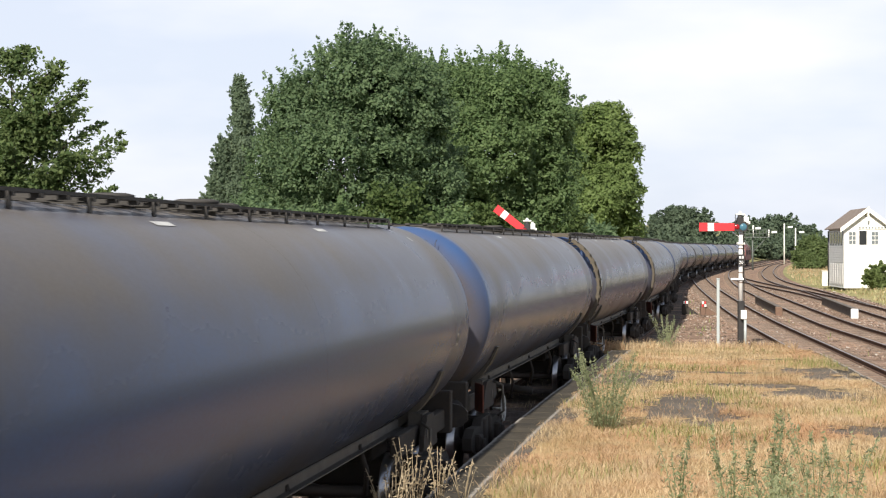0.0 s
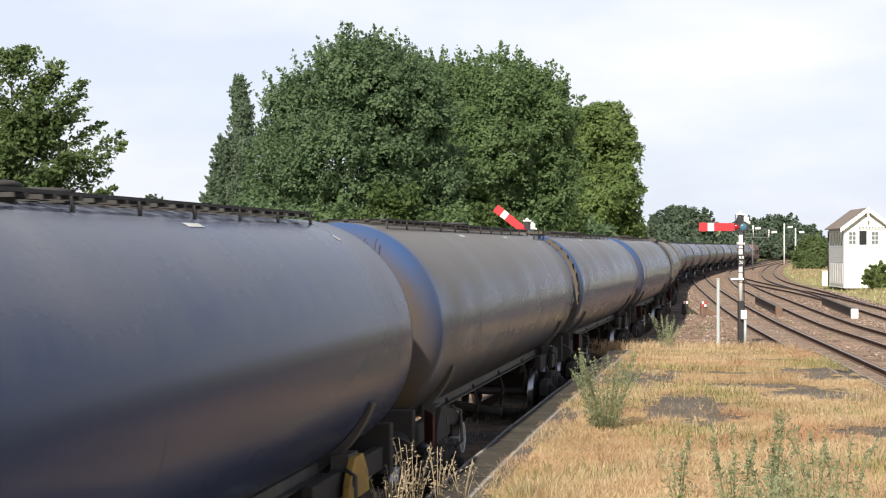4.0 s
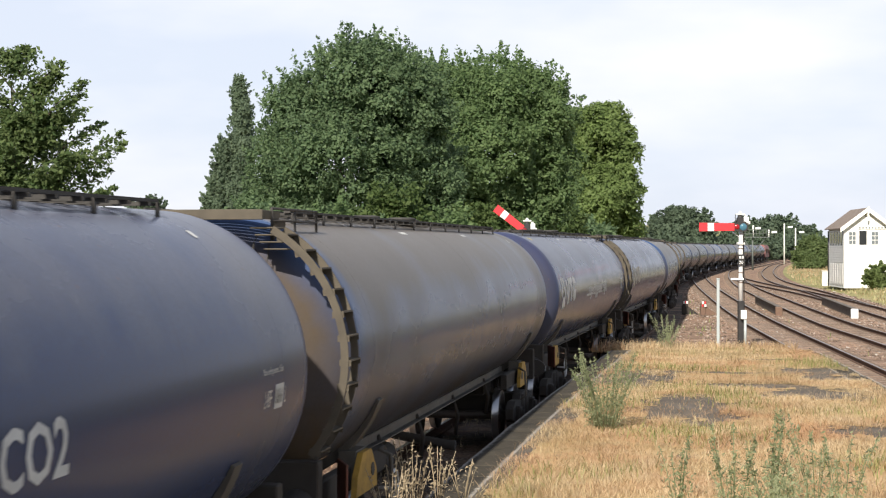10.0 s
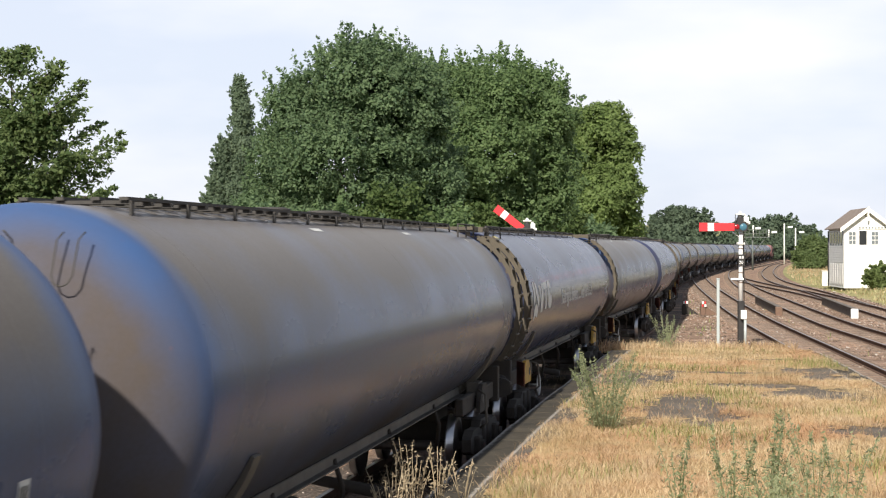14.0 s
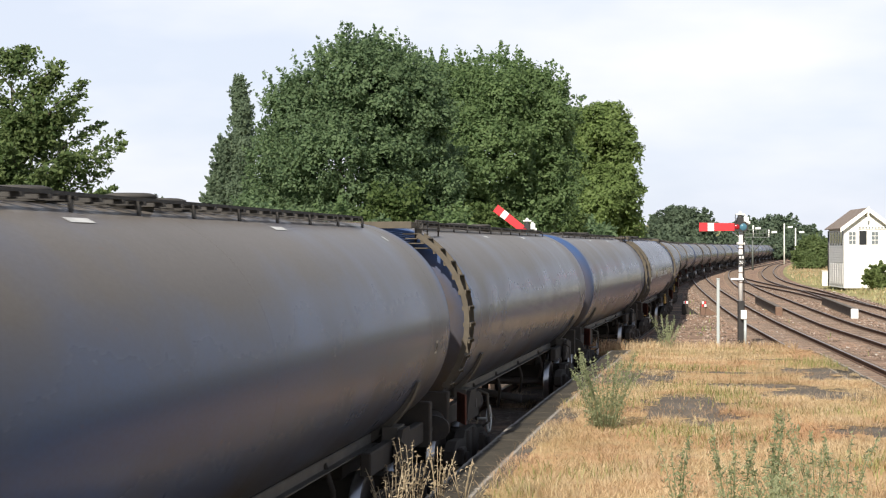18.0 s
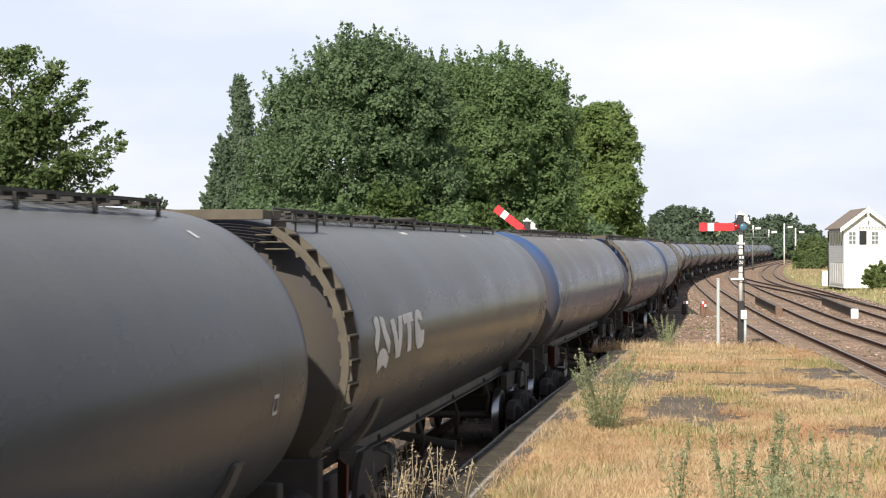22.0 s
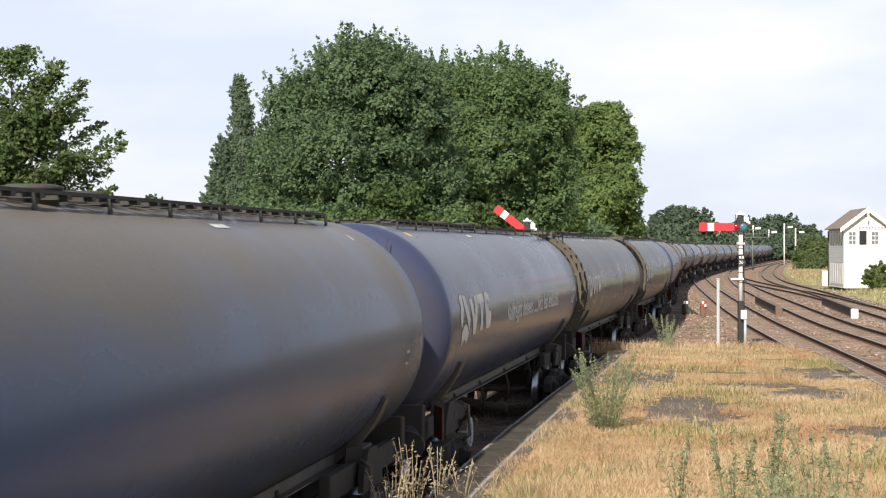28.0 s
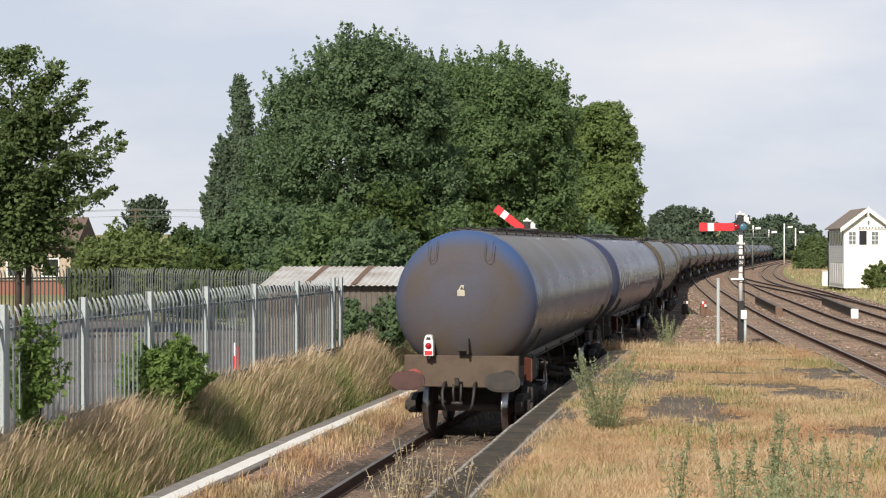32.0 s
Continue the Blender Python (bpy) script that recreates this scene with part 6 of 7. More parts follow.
def stone_mat():
    k = Nodes("stone_loose", 0.9, 0, 0.2)
    r = k.island()
    k.place()
    c = k.ramp(r, (0.0, (0.10, 0.075, 0.06)), (0.5, (0.30, 0.215, 0.16)), (0.85, (0.42, 0.33, 0.265)), (1.0, (0.55, 0.50, 0.45)))
    k.color(k.mix(k.ramp(k.noise(0.4, 4), (0.4, 0.0), (0.65, 0.7)), c, (0.09, 0.065, 0.05)))
    return k.mat


M["stone_loose"] = stone_mat()


def weed(x, y, h, n, mat, label, seed, spread=0.25, leafy=1.0, z=None):
    """A clump of upright weed stems with small leaves."""
    rng = np.random.default_rng(seed)
    t = thing("weed", pose(x, y, platform_z(y) if z is None else z), label, "weed", "weeds on the platform")
    cs, ns = [], []
    for i in range(n):
        a, r = rng.uniform(0, 6.28), spread * math.sqrt(rng.uniform(0, 1))
        hh = h * rng.uniform(0.6, 1.0)
        lean = rng.uniform(0.02, 0.22)
        pts = [(math.cos(a) * r * (0.3 + 0.7 * k) + math.cos(a) * lean * hh * k * k, math.sin(a) * r * (0.3 + 0.7 * k) + math.sin(a) * lean * hh * k * k, hh * k) for k in (0, 0.35, 0.7, 1.0)]
        part("stem", Tube(pts, 0.007, 5, 0.003), "stalk_dry" if leafy < 0.5 else mat, t)
        m = int(hh * 95 * leafy)
        tt = rng.uniform(0.08, 1.0, m)
        P = np.array(pts)
        for q in tt:
            j = min(2, int(q * 3))
            base = P[j] + (P[j + 1] - P[j]) * (q * 3 - j)
            w = 0.075 * (1.12 - q)
            cs.append(base + rng.normal(size=3) * np.array([w, w, 0.02]))
            ns.append(rng.normal(size=3) + np.array([0, 0, 0.6]))
    if cs:
        ns = np.array(ns)
        v, f = leaf_cards(rng, np.array(cs), ns / np.linalg.norm(ns, axis=1, keepdims=True), 0.019 if leafy >= 0.5 else 0.018, 2.8)
        quick_mesh("leaves", v, f, mat, t)
    return t


def weeds():
    def at(px, py, z=PLAT_Z):
        d = 2760.0 * (3.457 - z) / (py - 436.5)
        return polar(px, d)
    G = "grey-green weed clump growing through the platform"
    x, y = at(1072, 762)
    weed(x, y, 1.25, 32, "leaf_weed", "tall bushy grey-green weed on the platform", 61, 0.48)
    x, y = at(1180, 612)
    weed(x, y, 1.1, 16, "leaf_weed", "tall weed near the platform's end", 62, 0.4)
    for i, (px, d, h, n, sp) in enumerate(((1200, 15.2, 1.1, 5, 0.1), (1300, 14.6, 1.2, 8, 0.2), (1362, 14.8, 1.25, 9, 0.22), (1425, 14.2, 1.0, 9, 0.3), (1490, 14.9, 1.0, 6, 0.25), (1400, 13.6, 0.85, 12, 0.35), (1340, 13.8, 0.85, 10, 0.3), (1445, 15.6, 1.1, 5, 0.15))):
        x, y = polar(px, d)
        weed(x, y, h, n, "leaf_weed", "tall thin green weed with small pale buds", 70 + i, sp)
    for i, (px, d, h, n) in enumerate(((690, 15.3, 0.75, 10), (730, 15.6, 0.85, 14), (775, 16.2, 0.75, 9), (820, 16.8, 0.5, 6), (665, 15.0, 0.65, 8))):
        x, y = polar(px, d)
        weed(max(x, 1.56), y, h, n, "stalk_dry", "dead straw-coloured stalks at the platform edge", 90 + i, 0.14, 0.35)


# ---- fence, yard, shed, house ----
def fence_post_mesh():
    bm = bmesh.new()
    box(bm, -0.055, 0.055, -0.05, -0.042, 0, 2.02)
    box(bm, -0.055, 0.055, 0.042, 0.05, 0, 2.02)
    box(bm, -0.004, 0.004, -0.042, 0.042, 0, 2.02)
    return bm


def pale_mesh(h):
    """A W-section pale with a splayed triple-pointed head leaning outwards."""
    bm = bmesh.new()
    prof = [(-0.034, 0.004), (-0.020, -0.006), (-0.008, 0.004), (0.008, 0.004), (0.020, -0.006), (0.034, 0.004)]
    lev = [(0.12, 0.0, 1.0), (h - 0.18, 0.0, 1.0), (h - 0.07, 0.035, 1.0), (h, 0.075, 0.45)]
    for dz in (0.0, 0.003):
        rows = [[bm.verts.new((x * k, y + o + dz, z)) for x, y in prof] for z, o, k in lev]
        for a, b in zip(rows, rows[1:]):
            for i in range(5):
                bm.faces.new((a[i], a[i + 1], b[i + 1], b[i]))
    return bm


def palisade(name, pts, mat, label, h=1.94, every=0.178, z=None):
    f = thing(name, pose(0, 0, 0), label, "fence")
    zz = lambda x, y: (ground_z(x, y) if z is None else z)
    post = mesh_of("post", fence_post_mesh(), "galv_pale" if mat == "galv" else mat)
    pale = mesh_of("pale", pale_mesh(h), mat)
    for i, (x, y) in enumerate(pts):
        q = pts[min(i + 1, len(pts) - 1)]
        p0 = pts[max(i - 1, 0)]
        yaw = math.degrees(math.atan2(q[1] - p0[1], q[0] - p0[0]))
        obj("post", post, f).matrix_basis = pose(x, y, zz(x, y) - 0.05, 0, 0, yaw)
    for (xa, ya), (xb, yb) in zip(pts, pts[1:]):
        ln = math.hypot(xb - xa, yb - ya)
        yaw = math.atan2(yb - ya, xb - xa)
        za, zb = zz(xa, ya), zz(xb, yb)
        for hz in (0.32, h - 0.30):
            bm = bmesh.new()
            box(bm, 0.0, ln, 0.035, 0.041, -0.025, 0.025)
            box(bm, 0.0, ln, 0.0, 0.035, 0.019, 0.025)
            r = part("rail", bm, mat, f)
            r.matrix_basis = pose(xa, ya, za + hz, 0, math.degrees(-math.atan2(zb - za, ln)), math.degrees(yaw))
        n = int(ln / every)
        for k in range(1, n):
            t = k / n
            p = obj("pale", pale, f)
            p.matrix_basis = pose(xa + (xb - xa) * t, ya + (yb - ya) * t, za + (zb - za) * t + random.uniform(-0.01, 0.01), random.uniform(-0.4, 0.4), random.uniform(-0.5, 0.5), math.degrees(yaw))
    return f


def fences():
    palisade("palisade_fence", [(-4.12, 12.95), (-4.15, 15.7), (-4.22, 18.45), (-4.30, 21.2), (-4.33, 23.95), (-4.30, 26.7), (-4.24, 29.45), (-4.13, 32.2), (-4.02, 34.95), (-4.0, 35.6)], "galv", "galvanised steel palisade fence on the railway boundary")
    pts = [polar(px, d) for px, d in ((-60, 50), (30, 52), (120, 54), (205, 56))]
    palisade("palisade_fence", pts, "galv_old", "weathered dark palisade fence across the yard", every=0.17)
    pts = [polar(px, d) for px, d in ((205, 56), (290, 53), (370, 50), (440, 48), (500, 46))]
    palisade("palisade_fence", pts, "galv_old", "weathered palisade fence at the back of the yard", every=0.17)
    # low plinth under the near fence
    bm = bmesh.new()
    for y0, y1, x in ((13, 19, -4.20), (19, 27, -4.33), (27, 35.5, -4.20)):
        box(bm, x - 0.10, x + 0.06, y0, y1 - 0.01, 0.3, 0.80, 0.01)
    p = part("fence_plinth", bm, "concrete")
    tagged(p, "low concrete plinth under the palisade fence", "kerb", kind="structure")
    v = [(-30, 8, 0.80), (-4.45, 8, 0.80), (-4.45, 36, 0.80), (-5, 48, 0.80), (-30, 60, 0.80)]
    y = pydata("yard", v, [(0, 1, 2, 3, 4)], "yard")
    tagged(y, "pale worn concrete yard behind the fence", "yard", kind="structure")
    x0, y0 = polar(330, 33)
    m = thing("marker_post", pose(x0, y0, 0.95), "red and white marker post in the yard", "post")
    x0, y0 = polar(418, 33)
    m.matrix_basis = pose(x0, y0, 0.80)
    part("post", Box(-0.05, 0.05, -0.02, 0.02, 0, 0.55, 0.008), "red", m)
    part("panel", Box(-0.045, 0.02, -0.026, -0.021, 0.34, 0.62), "white", m)
    x0, y0 = polar(245, 36)
    b = thing("low_barrier", pose(x0, y0, 0.80, 0, 0, 14), "low dark slatted barrier in the yard", "barrier")
    part("top_rail", Box(-1.1, 1.1, -0.03, 0.03, 0.62, 0.68), "timber", b)
    part("bottom_rail", Box(-1.1, 1.1, -0.03, 0.03, 0.20, 0.26), "timber", b)
    sl = mesh_of("slat", Box(-0.03, 0.03, -0.025, 0.025, 0.0, 0.66), "timber")
    for i in range(18):
        obj("slat", sl, b).matrix_basis = pose(-1.05 + i * 0.123, 0, 0)
    # shed
    sx, sy = polar(590, 41)
    s = thing("shed", pose(sx, sy, 0.9, 0, 0, 4), "low timber shed with a pale corrugated tin roof", "shed")
    for k in range(24):
        part("wall_board", Box(-1.75 + k * 0.146, -1.75 + k * 0.146 + 0.138, -0.02, 0.02, -0.2, 1.52), "timber", s)
    for x in (-1.75, 1.75):
        part("side_wall", Box(x - 0.03, x + 0.03, 0.02, 2.4, 0, 1.55), "timber", s)
    part("back_wall", Box(-1.75, 1.75, 2.4, 2.45, 0, 1.9), "timber", s)
    for k in range(3):
        v, f = [], []
        n = 33
        for i in range(n):
            x = -1.9 + k * 1.27 + i * 1.25 / (n - 1)
            z = 0.018 * math.sin(i * 2 * math.pi / 4)
            v += [(x, -0.25, 1.55 + z), (x, 2.6, 2.0 + z), (x, 2.6, 1.985 + z), (x, -0.25, 1.535 + z)]
        for i in range(n - 1):
            for q in range(4):
                f.append((i * 4 + q, i * 4 + (q + 1) % 4, i * 4 + 4 + (q + 1) % 4, i * 4 + 4 + q))
        sheet = pydata("roof_sheet", v, f, "tin_roof", s)
        if k < 2:
            e = -1.9 + k * 1.27 + 1.12
            pydata("rust_streak", [(e, -0.26, 1.575), (e + 0.16, -0.26, 1.575), (e + 0.22, 2.6, 2.026), (e + 0.05, 2.6, 2.026)], [(0, 1, 2, 3)], "rust_stain", sheet)
    # house
    hx, hy = polar(20, 95)
    h = thing("house", pose(hx, hy, 0.4, 0, 0, 12), "brick house with white rendered gable and tiled roof", "house")
    part("brick_wall", Box(-6.0, -1.2, 0, 7, 0, 3.0), "brick", h)
    part("brick_base", Box(-1.2, 3.6, -0.02, 7, 0, 1.0), "brick", h)
    part("rendered_wall", Box(-1.2, 3.6, -0.15, 7, 1.0, 3.0), "render_cream", h)
    part("roof", Prism([(-0.6, 2.95), (7.6, 2.95), (3.5, 4.9)], 0, -6.4, 4.0), "roof_tile", h)
    for x in (-4.8, -2.6, 0.3, 2.4):
        for z in (1.2,):
            w = part("window", Box(x - 0.55, x + 0.55, -0.22 if x > -1.2 else -0.06, 0.02, z, z + 1.15, 0.01), "white", h)
            part("pane", Box(x - 0.47, x + 0.47, -0.235 if x > -1.2 else -0.075, -0.05, z + 0.08, z + 1.07), "glass_dark", w)
    part("chimney", Box(-3.6, -2.9, 3.1, 3.9, 4.5, 5.6, 0.03), "brick", h)
    x, y = polar(290, 26.2)
    bush("bramble", polar(296, 25.2)[0], polar(296, 25.2)[1], 0.72, 1.12, "leaf_bramble", "green bramble bush growing against the fence", 81, leaf=0.07, count=8200, z=0.86, lump_size=0.3)
    bush("sapling", polar(58, 20.4)[0], polar(58, 20.4)[1], 0.27, 1.5, "leaf_bramble", "young leafy sapling growing against the fence", 82, leaf=0.065, count=2300, z=0.86, lump_size=0.3)
    bush("ivy", polar(625, 38.5)[0], polar(625, 38.5)[1], 0.40, 1.3, "leaf_sycamore", "dark ivy growing over the shed wall", 83, leaf=0.085, count=2600, z=0.85)
    bush("ivy", polar(690, 39)[0], polar(690, 39)[1], 0.45, 1.5, "leaf_sycamore", "dark ivy growing over the shed wall", 84, leaf=0.085, count=2600, z=0.85)


# ---- signals and lineside ----
def semaphore(name, px, d, base_z, top_py, on, label, lamp_right=True):
    x, y = polar(px, d)
    s = thing(name, pose(x, y, base_z, 0, 0, math.degrees(AZ)), label, "railway signal", "semaphore signals")
    h = height_at(top_py, d) - base_z
    part("base", Box(-0.10, 0.10, -0.09, 0.09, -0.4, 1.42, 0.01), "black", s)
    part("post", Tube([(0, 0, 1.4), (0, 0, h - 0.5)], 0.08, 12, 0.07), "white", s)
    za = h - 0.46
    pivot = part("arm_pivot", Tube([(0, -0.2, za), (0, 0.05, za)], 0.05, 10), "black", s)
    arm = part("arm", Prism([(-1.50, -0.15), (-0.10, -0.13), (-0.10, 0.13), (-1.50, 0.15)], 1, -0.025, 0.0), "red", s)
    arm.matrix_basis = pose(0, -0.18, za, 0, 0 if on else 38, 0)
    band = part("band", Prism([(-1.20, -0.144), (-0.98, -0.141), (-0.98, 0.141), (-1.20, 0.144)], 1, -0.030, -0.0255), "white", arm)
    part("spectacle", Prism([(-0.26, -0.13), (-0.05, -0.17), (0.14, -0.17), (0.22, -0.06), (0.22, 0.08), (0.12, 0.2), (-0.1, 0.17), (-0.26, 0.13)], 1, -0.03, 0.02), "black", arm)
    part("lens", shift(lathe([(-0.06, 0.0), (-0.055, 0.10), (-0.03, 0.125)], 20), 0.05, 0, 0.0), "lens_blue", arm)
    part("lens", shift(lathe([(-0.06, 0.0), (-0.055, 0.07), (-0.03, 0.09)], 20), -0.17, 0, 0.0), "lens_red", arm)
    bm = bmesh.new()
    box(bm, 0.10, 0.27, -0.10, 0.10, za + 0.14, za + 0.36, 0.015)
    tube(bm, [(0.17, 0, za + 0.36), (0.17, 0, za + 0.42)], 0.05, 10)
    box(bm, 0.20, 0.33, -0.06, 0.06, za + 0.1, za + 0.2, 0.015)
    part("lamp", bm, "white", s)
    bm = bmesh.new()
    box(bm, -0.18, 0.14, -0.08, 0.08, h - 0.04, h + 0.02, 0.02)
    tube(bm, [(-0.02, 0, h + 0.01), (-0.02, 0, h + 0.10)], 0.09, 10, 0.03)
    part("cap", bm, "white", s)
    bm = bmesh.new()
    tube(bm, [(-0.03, 0, h - 0.52), (-0.03, 0, h - 0.03)], 0.085, 10)
    box(bm, -0.14, 0.08, -0.1, 0.1, za - 0.02, za + 0.34, 0.02)
    tube(bm, [(-0.19, 0, za), (-0.19, 0, h - 0.02)], 0.012, 6)
    part("head", bm, "black", s)
    part("arm_bracket", Tube([(-0.3, 0, za - 0.16), (-0.04, 0, za - 0.36)], 0.02, 6), "white", s)
    part("collar", Box(-0.13, 0.13, -0.13, 0.13, za - 0.62, za - 0.54, 0.01), "white_board", s)
    part("arm_rod", Tube([(0.08, -0.14, za - 0.1), (0.10, -0.15, 1.0)], 0.012, 6), "frame_dirt", s)
    part("ladder_stay", Tube([(0.15, 0.5, 0), (0.12, 0.1, h - 0.6)], 0.02, 6), "frame_dirt", s)
    return s, h


def lineside():
    s, h = semaphore("semaphore_signal", 1311, 55.0, 0.12, 379, True, "semaphore signal on a white post with its red arm level")
    for z in (2.05, 2.40, 3.25):
        part("rust_band", Tube([(0, 0, z), (0, 0, z + 0.03)], 0.084, 12), "rust_stain", s)
    part("telephone_box", Box(-0.03, 0.17, -0.26, -0.11, 0.78, 1.1, 0.015), "white", s)
    part("number_plate", Box(-0.115, 0.115, -0.145, -0.1, 2.68, 3.06), "black", s)
    bm = lettering("20", 0.17, 0.9)
    for v in bm.verts:
        v.co = Vector((v.co.x - 0.09, -0.148, v.co.y + 2.72))
    part("lettering", bm, "white", s)
    part("plate_bars", box(Box(-0.085, -0.01, -0.150, -0.146, 2.91, 3.0), 0.015, 0.085, -0.150, -0.146, 2.91, 3.0), "white_mark", s)
    part("step", Box(-0.36, 0.08, -0.14, 0.12, 2.16, 2.22), "white", s)
    part("cable_pipe", Tube([(0.12, -0.2, -0.3), (0.12, -0.2, 0.76)], 0.05, 8), "galv_pale", s)
    rg = random.Random(8)
    x, y = polar(1314, 54)
    bm = bmesh.new()
    for i in range(26):
        px0, py0, r = x + rg.gauss(0, 0.45), y + rg.gauss(0, 1.2), rg.uniform(0.03, 0.08)
        box(bm, px0 - r, px0 + r, py0 - r, py0 + r, -0.2, -0.2 + rg.uniform(0.03, 0.09), 0.008)
    tagged(part("broken_concrete", bm, "concrete"), "pale broken concrete at the foot of the signal", "rubble", kind="stuff")
    semaphore("semaphore_signal", 934, 57.0, -0.2, 391, False, "semaphore signal with its red arm lowered beside the trees")
    x, y = polar(1271, 47.4)
    p = thing("marker_post", pose(x, y, 0.25), "slim pale grey post on the platform ramp", "post")
    part("shaft", box(Box(-0.045, 0.045, -0.04, 0.04, 0, 2.22, 0.01), -0.055, 0.055, -0.05, 0.05, 2.20, 2.24, 0.01), "galv_pale", p)
    # ground signals beside the line
    for px, py, c in ((1212, 557, "white"), (1245, 558, "red")):
        d = 2760.0 * 3.65 / (py - 436.5)
        x, y = polar(px, d)
        g = thing("ground_signal", pose(x, y, -0.2, 0, 0, 8) @ Matrix.Scale(0.78, 4), "small ground signal with white targets", "railway signal", "ground signals")
        part("body", Box(-0.20, 0.14, -0.15, 0.2, 0, 0.66, 0.03), "frame_dirt" if c == "white" else "rust_stain", g)
        part("backplate", Box(-0.17, 0.2, -0.17, -0.15, 0.58, 0.98, 0.01), "frame_dirt" if c == "white" else "rust_stain", g)
        for X, Z, m in (((-0.13, 0.76, "white"), (0.06, 0.76, "white"), (-0.02, 0.78, "red")) if c == "white" else ((-0.13, 0.58, "red"), (0.04, 0.58, "white"), (-0.13, 0.78, "white"), (0.04, 0.78, "red"))):
            part("target", Box(X, X + (0.14 if m == "white" else 0.11), -0.19, -0.172, Z, Z + 0.17, 0.01), m, g)
        part("lever_cover", Prism([(0.16, 0.0), (1.0, 0.0), (0.16, 0.62)], 1, -0.05, 0.15), "frame_dirt" if c == "white" else "rust_stain", g)
    # point-rodding covers between the tracks
    for (ax, ay), (bx, by), label in (((1338, 538), (1378, 560), "dark timber trough cover with a brown end post"), ((1456, 540), (1512, 564), "dark timber trough cover with a white end post")):
        da, db = 2760.0 * 3.65 / (ay - 436.5), 2760.0 * 3.65 / (by - 436.5)
        xa, ya = polar(ax, da)
        xb, yb = polar(bx, db)
        ln, yaw = math.hypot(xb - xa, yb - ya), math.degrees(math.atan2(yb - ya, xb - xa))
        q = thing("rodding_cover", pose(xa, ya, -0.2, 0, 0, yaw), label, "cover", "rodding covers")
        part("board", Box(0, ln, -0.05, 0.05, 0.02, 0.48, 0.02), "timber", q)
        part("lid", Box(0, ln, -0.12, 0.12, 0.48, 0.53, 0.01), "timber", q)
        part("end_post", Box(ln - 0.05, ln + 0.3, -0.18, 0.18, 0, 0.5, 0.03), "white" if "white" in label else "rust_stain", q)

    # far signals
    def bracket(px, d, base_py, top_py, arms, label, deck=None):
        x, y = polar(px, d)
        zb = height_at(base_py, d)
        g = thing("signal_post", pose(x, y, zb, 0, 0, math.degrees(AZ) * 0), label, "railway signal", "far signals")
        h = height_at(top_py, d) - zb
        part("post", Tube([(0, 0, 0), (0, 0, h)], 0.14, 8, 0.10), "white_board" if not deck else "galv_old", g)
        k = d / 2760.0
        for dx, dz in arms:
            part("arm", Box(dx * k, (dx + 9) * k, -0.04, 0.0, height_at(dz, d) - zb - 0.14, height_at(dz, d) - zb + 0.14), "white", g)
        if deck:
            zd = height_at(421, d) - zb
            part("deck", Box(-18 * k, 30 * k, -0.5, 0.5, zd, zd + 0.12), "galv_old", g)
            bm = bmesh.new()
            for q in range(9):
                X = (-18 + 6 * q) * k
                tube(bm, [(X, -0.5, zd), (X, -0.5, zd + 1.1)], 0.035, 5)
            for dz in (0.55, 1.1):
                tube(bm, [(-18 * k, -0.5, zd + dz), (30 * k, -0.5, zd + dz)], 0.035, 5)
            part("railing", bm, "galv_old", g)
            for X in (-16, 24):
                part("strut", Tube([(X * k, 0, zd), (0, 0, zd - 2.0)], 0.07, 6), "galv_old", g)
            part("doll", Tube([(28 * k, 0, zd), (28 * k, 0, height_at(407, d) - zb)], 0.1, 8), "white_board", g)
            part("doll", Tube([(1 * k, 0, zd), (1 * k, 0, height_at(399, d) - zb)], 0.1, 8), "white_board", g)
    bracket(1332, 210, 478, 422, ((5, 404), (33, 411)), "bracket signal with a railed deck and white arms", deck=True)
    bracket(1388, 280, 468, 396, ((6, 402),), "tall white signal post with a short white arm")
    bracket(1408, 260, 468, 404, ((6, 411),), "white signal post with a short white arm")
    # overhead wires far off to the left and a pole
    x, y = polar(240, 300)
    u = thing("utility_pole", pose(x, y, ground_z(x, y)), "brown wooden utility pole with cross arms", "pole")
    hz = height_at(368, 300) - ground_z(x, y)
    part("pole", Tube([(0, 0, 0), (0, 0, hz)], 0.3, 8, 0.2), "bark", u)
    for k, (za, zb) in enumerate(((hz - 0.3, 6.0), (hz - 0.5, 2.0), (hz - 1.6, -1.0))):
        part("wire", Tube([(-60, -4, za + 1.0), (-30, -2, za - 0.6), (0, 0, za), (25, 2, za - 0.4 + 0.02 * zb), (60, 4, za + 0.1 * zb)], 0.05, 4), "galv_old", u)
    for z in (hz - 0.6, hz - 1.8):
        part("cross_arm", Box(-2.0, 2.0, -0.12, 0.12, z, z + 0.25), "bark", u)


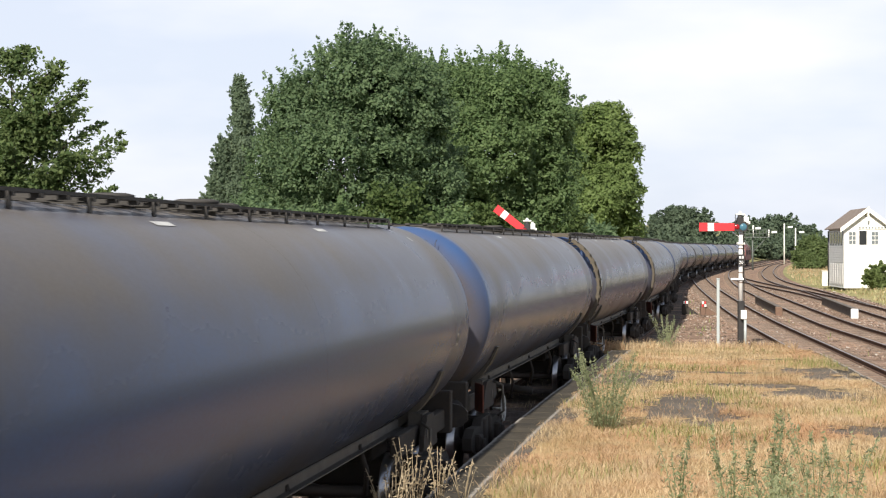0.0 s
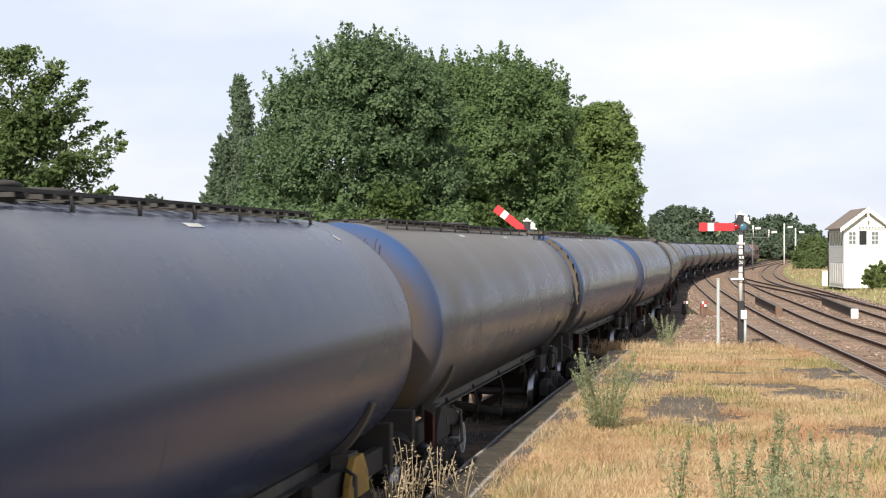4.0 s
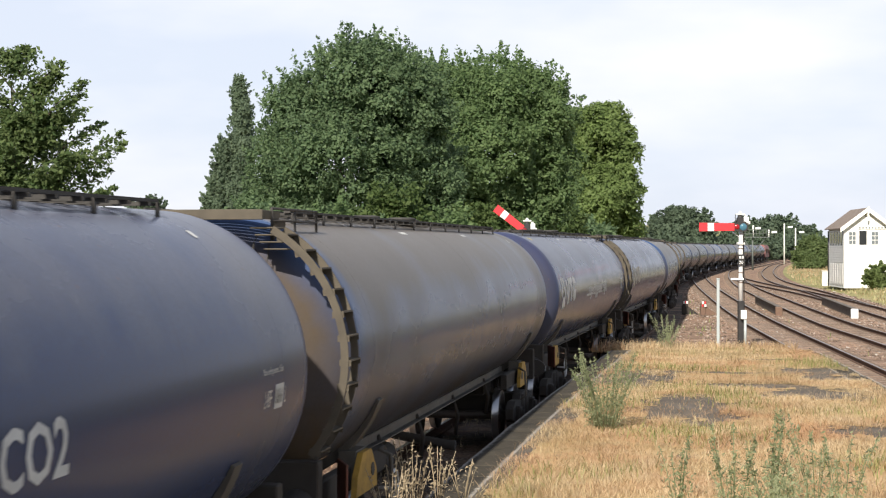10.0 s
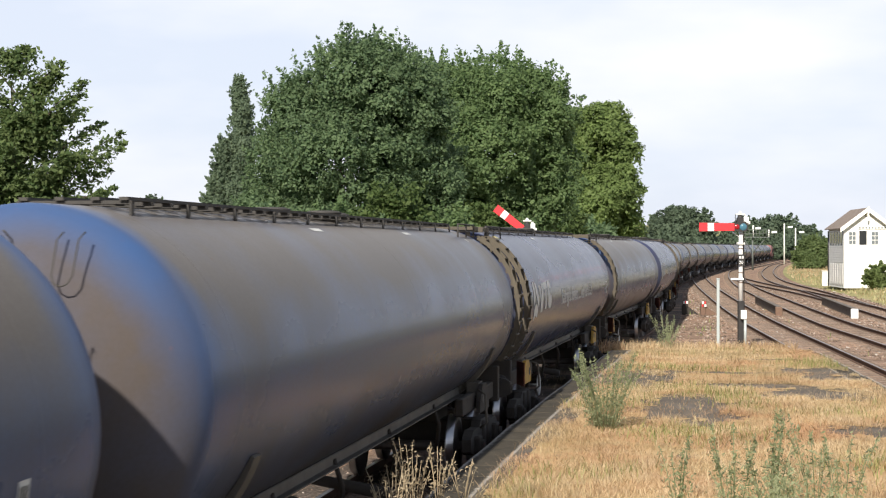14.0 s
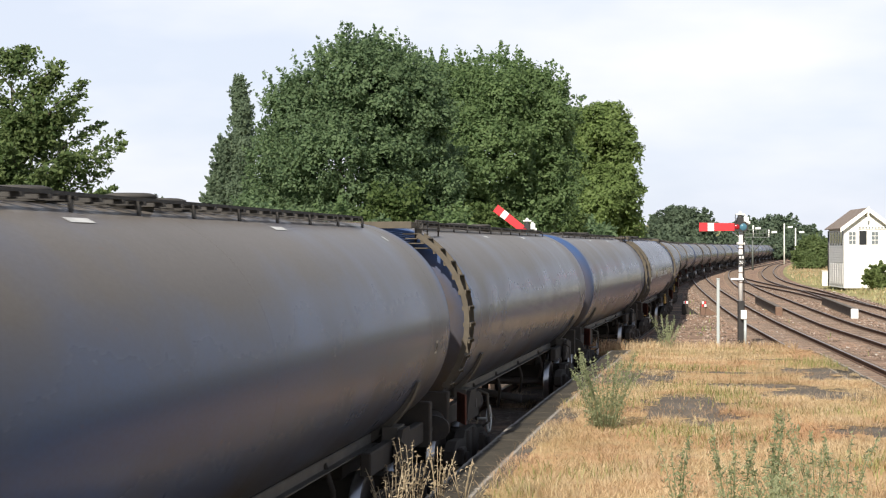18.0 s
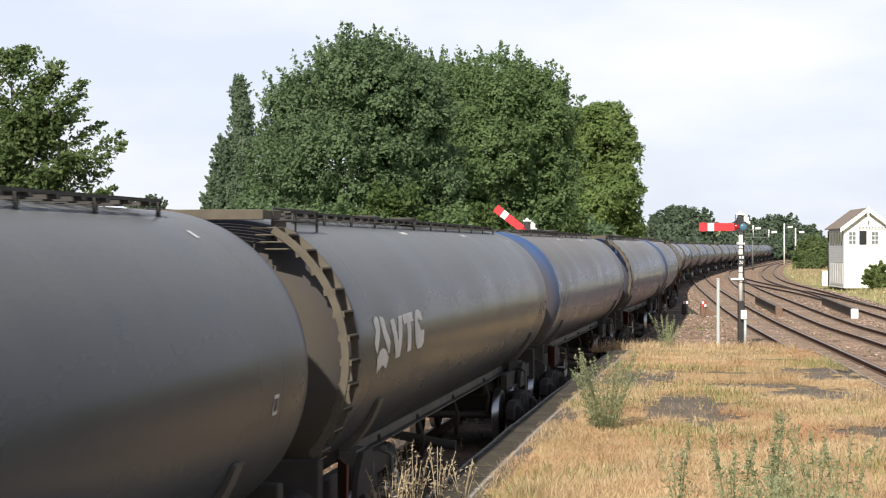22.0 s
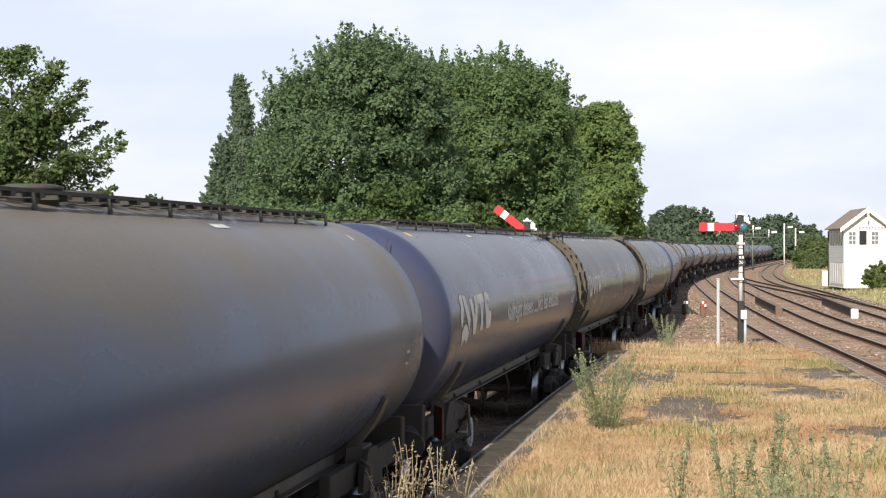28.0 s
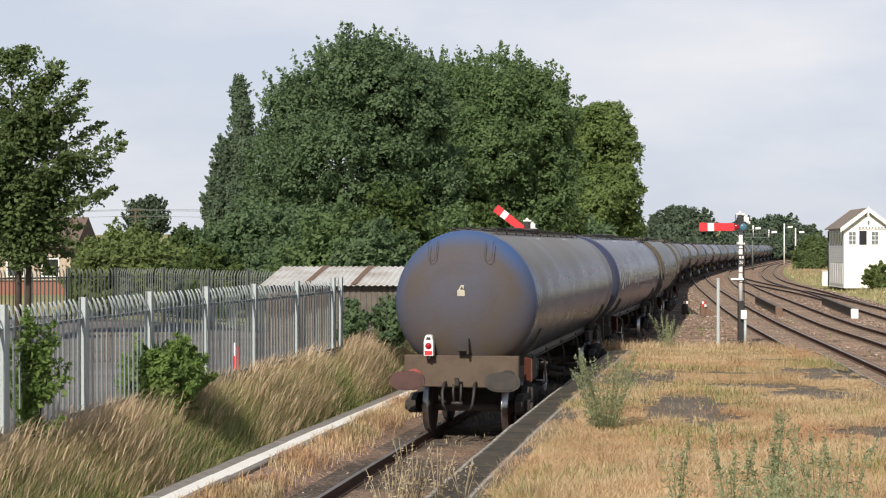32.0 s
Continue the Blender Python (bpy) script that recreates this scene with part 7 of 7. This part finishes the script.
def signal_box():
    b = thing("signal_box", pose(15.05, 131.0, 0.05, 0, 0, 4.5), "white weatherboarded signal box with a brown slate roof", "signal box")
    W, L, E, R = 3.75, 8.0, 5.05, 6.5
    part("front_wall", Prism([(0, 0), (W, 0), (W, E), (W / 2, R - 0.15), (0, E)], 1, 0, 0.12), "white_board", b)
    part("back_wall", Prism([(0, 0), (W, 0), (W, E), (W / 2, R - 0.15), (0, E)], 1, L - 0.12, L), "white_board", b)
    part("side_wall", Box(W - 0.12, W, 0.12, L - 0.12, 0, E), "white_board", b)
    n = 0
    z = 0.0
    part("side_wall", Box(0.0, 0.10, 0.12, L - 0.12, 0, E), "grey_board", b)
    while z < E - 0.2:
        part("weatherboard", Prism([(-0.045, z), (0.0, z), (0.0, z + 0.21), (-0.012, z + 0.21)], 1, 0.0, L), "grey_board", b)
        z += 0.21
    for s in (-1, 1):
        e = -0.35 if s < 0 else W + 0.35
        m = W / 2
        t = 0.08
        zz = E - 0.22
        part("roof_slope", Prism([(e, zz), (m, R), (m, R + t), (e, zz + t)] if s < 0 else [(e, zz), (e, zz + t), (m, R + t), (m, R)], 1, -0.35, L + 0.3), "slate", b)
        part("bargeboard", Prism([(e, zz - 0.28), (m, R - 0.26), (m, R + 0.10), (e, zz + 0.10)], 1, -0.43, -0.36), "white_board", b)
    part("finial", Box(W / 2 - 0.07, W / 2 + 0.07, -0.45, -0.36, R - 1.0, R + 0.16, 0.01), "white_board", b)
    for x in (0.35, 2.15):
        w = part("window", Box(x, x + 0.62, -0.05, 0.0, 3.55, 4.65), "white_board", b)
        for i in range(2):
            for k in range(3):
                part("pane", Box(x + 0.05 + i * 0.28, x + 0.29 + i * 0.28, -0.062, -0.04, 3.60 + k * 0.35, 3.90 + k * 0.35), "glass_grey", w)
    part("doorway", Box(1.22, 1.80, -0.03, 0.0, 3.55, 4.68), "glass_dark", b)
    nb = part("name_board", Box(1.1, 3.55, -0.06, -0.01, 4.80, 5.04), "white_board", b)
    bm = bmesh.new()
    for i in range(9):
        box(bm, 1.2 + i * 0.25, 1.2 + i * 0.25 + 0.13, -0.066, -0.0605, 4.86, 4.98)
    part("writing_bars", bm, "galv_old", nb)
    for k in range(5):
        part("side_window", Box(-0.055, -0.02, 0.6 + k * 1.4, 1.55 + k * 1.4, 3.5, 4.6), "glass_grey", b)
    for k in range(6):
        part("side_panel", Box(-0.06, -0.035, 0.5 + k * 1.2, 1.2 + k * 1.2, 0.3, 2.0), "white_board", b)
    part("downpipe", Tube([(-0.08, L - 0.1, 0), (-0.08, L - 0.1, E - 0.3)], 0.05, 8), "black", b)
    part("red_panel", Box(W - 0.02, W + 0.03, -0.06, 2.2, 2.4, 4.6), "brick", b)
    c = thing("relay_cabinet", pose(14.15, 139.5, 0.0), "white lineside relay cabinet", "cabinet")
    part("body", Box(-0.28, 0.28, -0.25, 0.25, 0, 1.3, 0.03), "white_board", c)
    part("lid", Box(-0.33, 0.33, -0.3, 0.3, 1.3, 1.36, 0.02), "grey_board", c)
    bush("shrub", 17.5, 127.5, 1.1, 1.9, "leaf_pale", "green shrub in front of the signal box", 101, leaf=0.2, count=5000)
    bush("shrub", 19.3, 126.0, 1.2, 1.7, "leaf_pale", "green shrub in front of the signal box", 102, leaf=0.2, count=5000)
    f = thing("board_fence", pose(17.8, 125.0, 0.1), "grey board fence beside the signal box", "fence")
    for i in range(16):
        part("board", Box(i * 0.15, i * 0.15 + 0.13, -0.015, 0.015, 0, 1.5 + 0.03 * (i % 3)), "grey_board", f)


M["glass_grey"] = plain("glass_grey", (0.16, 0.18, 0.19), 0.1, 0, 0.2, 2)

ground()
railway()
verge()
old_edge()
platform()
train()
LAMP, LOCO = tail_lamp(), loco()
fences()
signal_box()
lineside()
trees()
weeds()
stones()
grasses()


def motions():
    times = [float(i) for i in range(33)]
    for i, w in enumerate(TRAIN):
        walk(w, [(t, on_track(tail_at(t) + i * PITCH, PITCH)) for t in times])
    n = len(TRAIN)
    walk(LOCO, [(t, on_track(tail_at(t) + n * PITCH, 21.4)) for t in times])
    walk(LAMP, [(t, on_track(tail_at(t), PITCH) @ pose(-0.56, 0.48, 1.475)) for t in times])
    # wheels of the wagons that pass close by
    step = 32.0 / 400
    for w in TRAIN[:16]:
        for ws, dy in WHEELS[w.name]:
            walk(ws, [(k * step, pose(0, dy, 0.455, -math.degrees((tail_at(k * step) - tail_at(0)) / 0.455), 0, 0)) for k in range(401)])


motions()
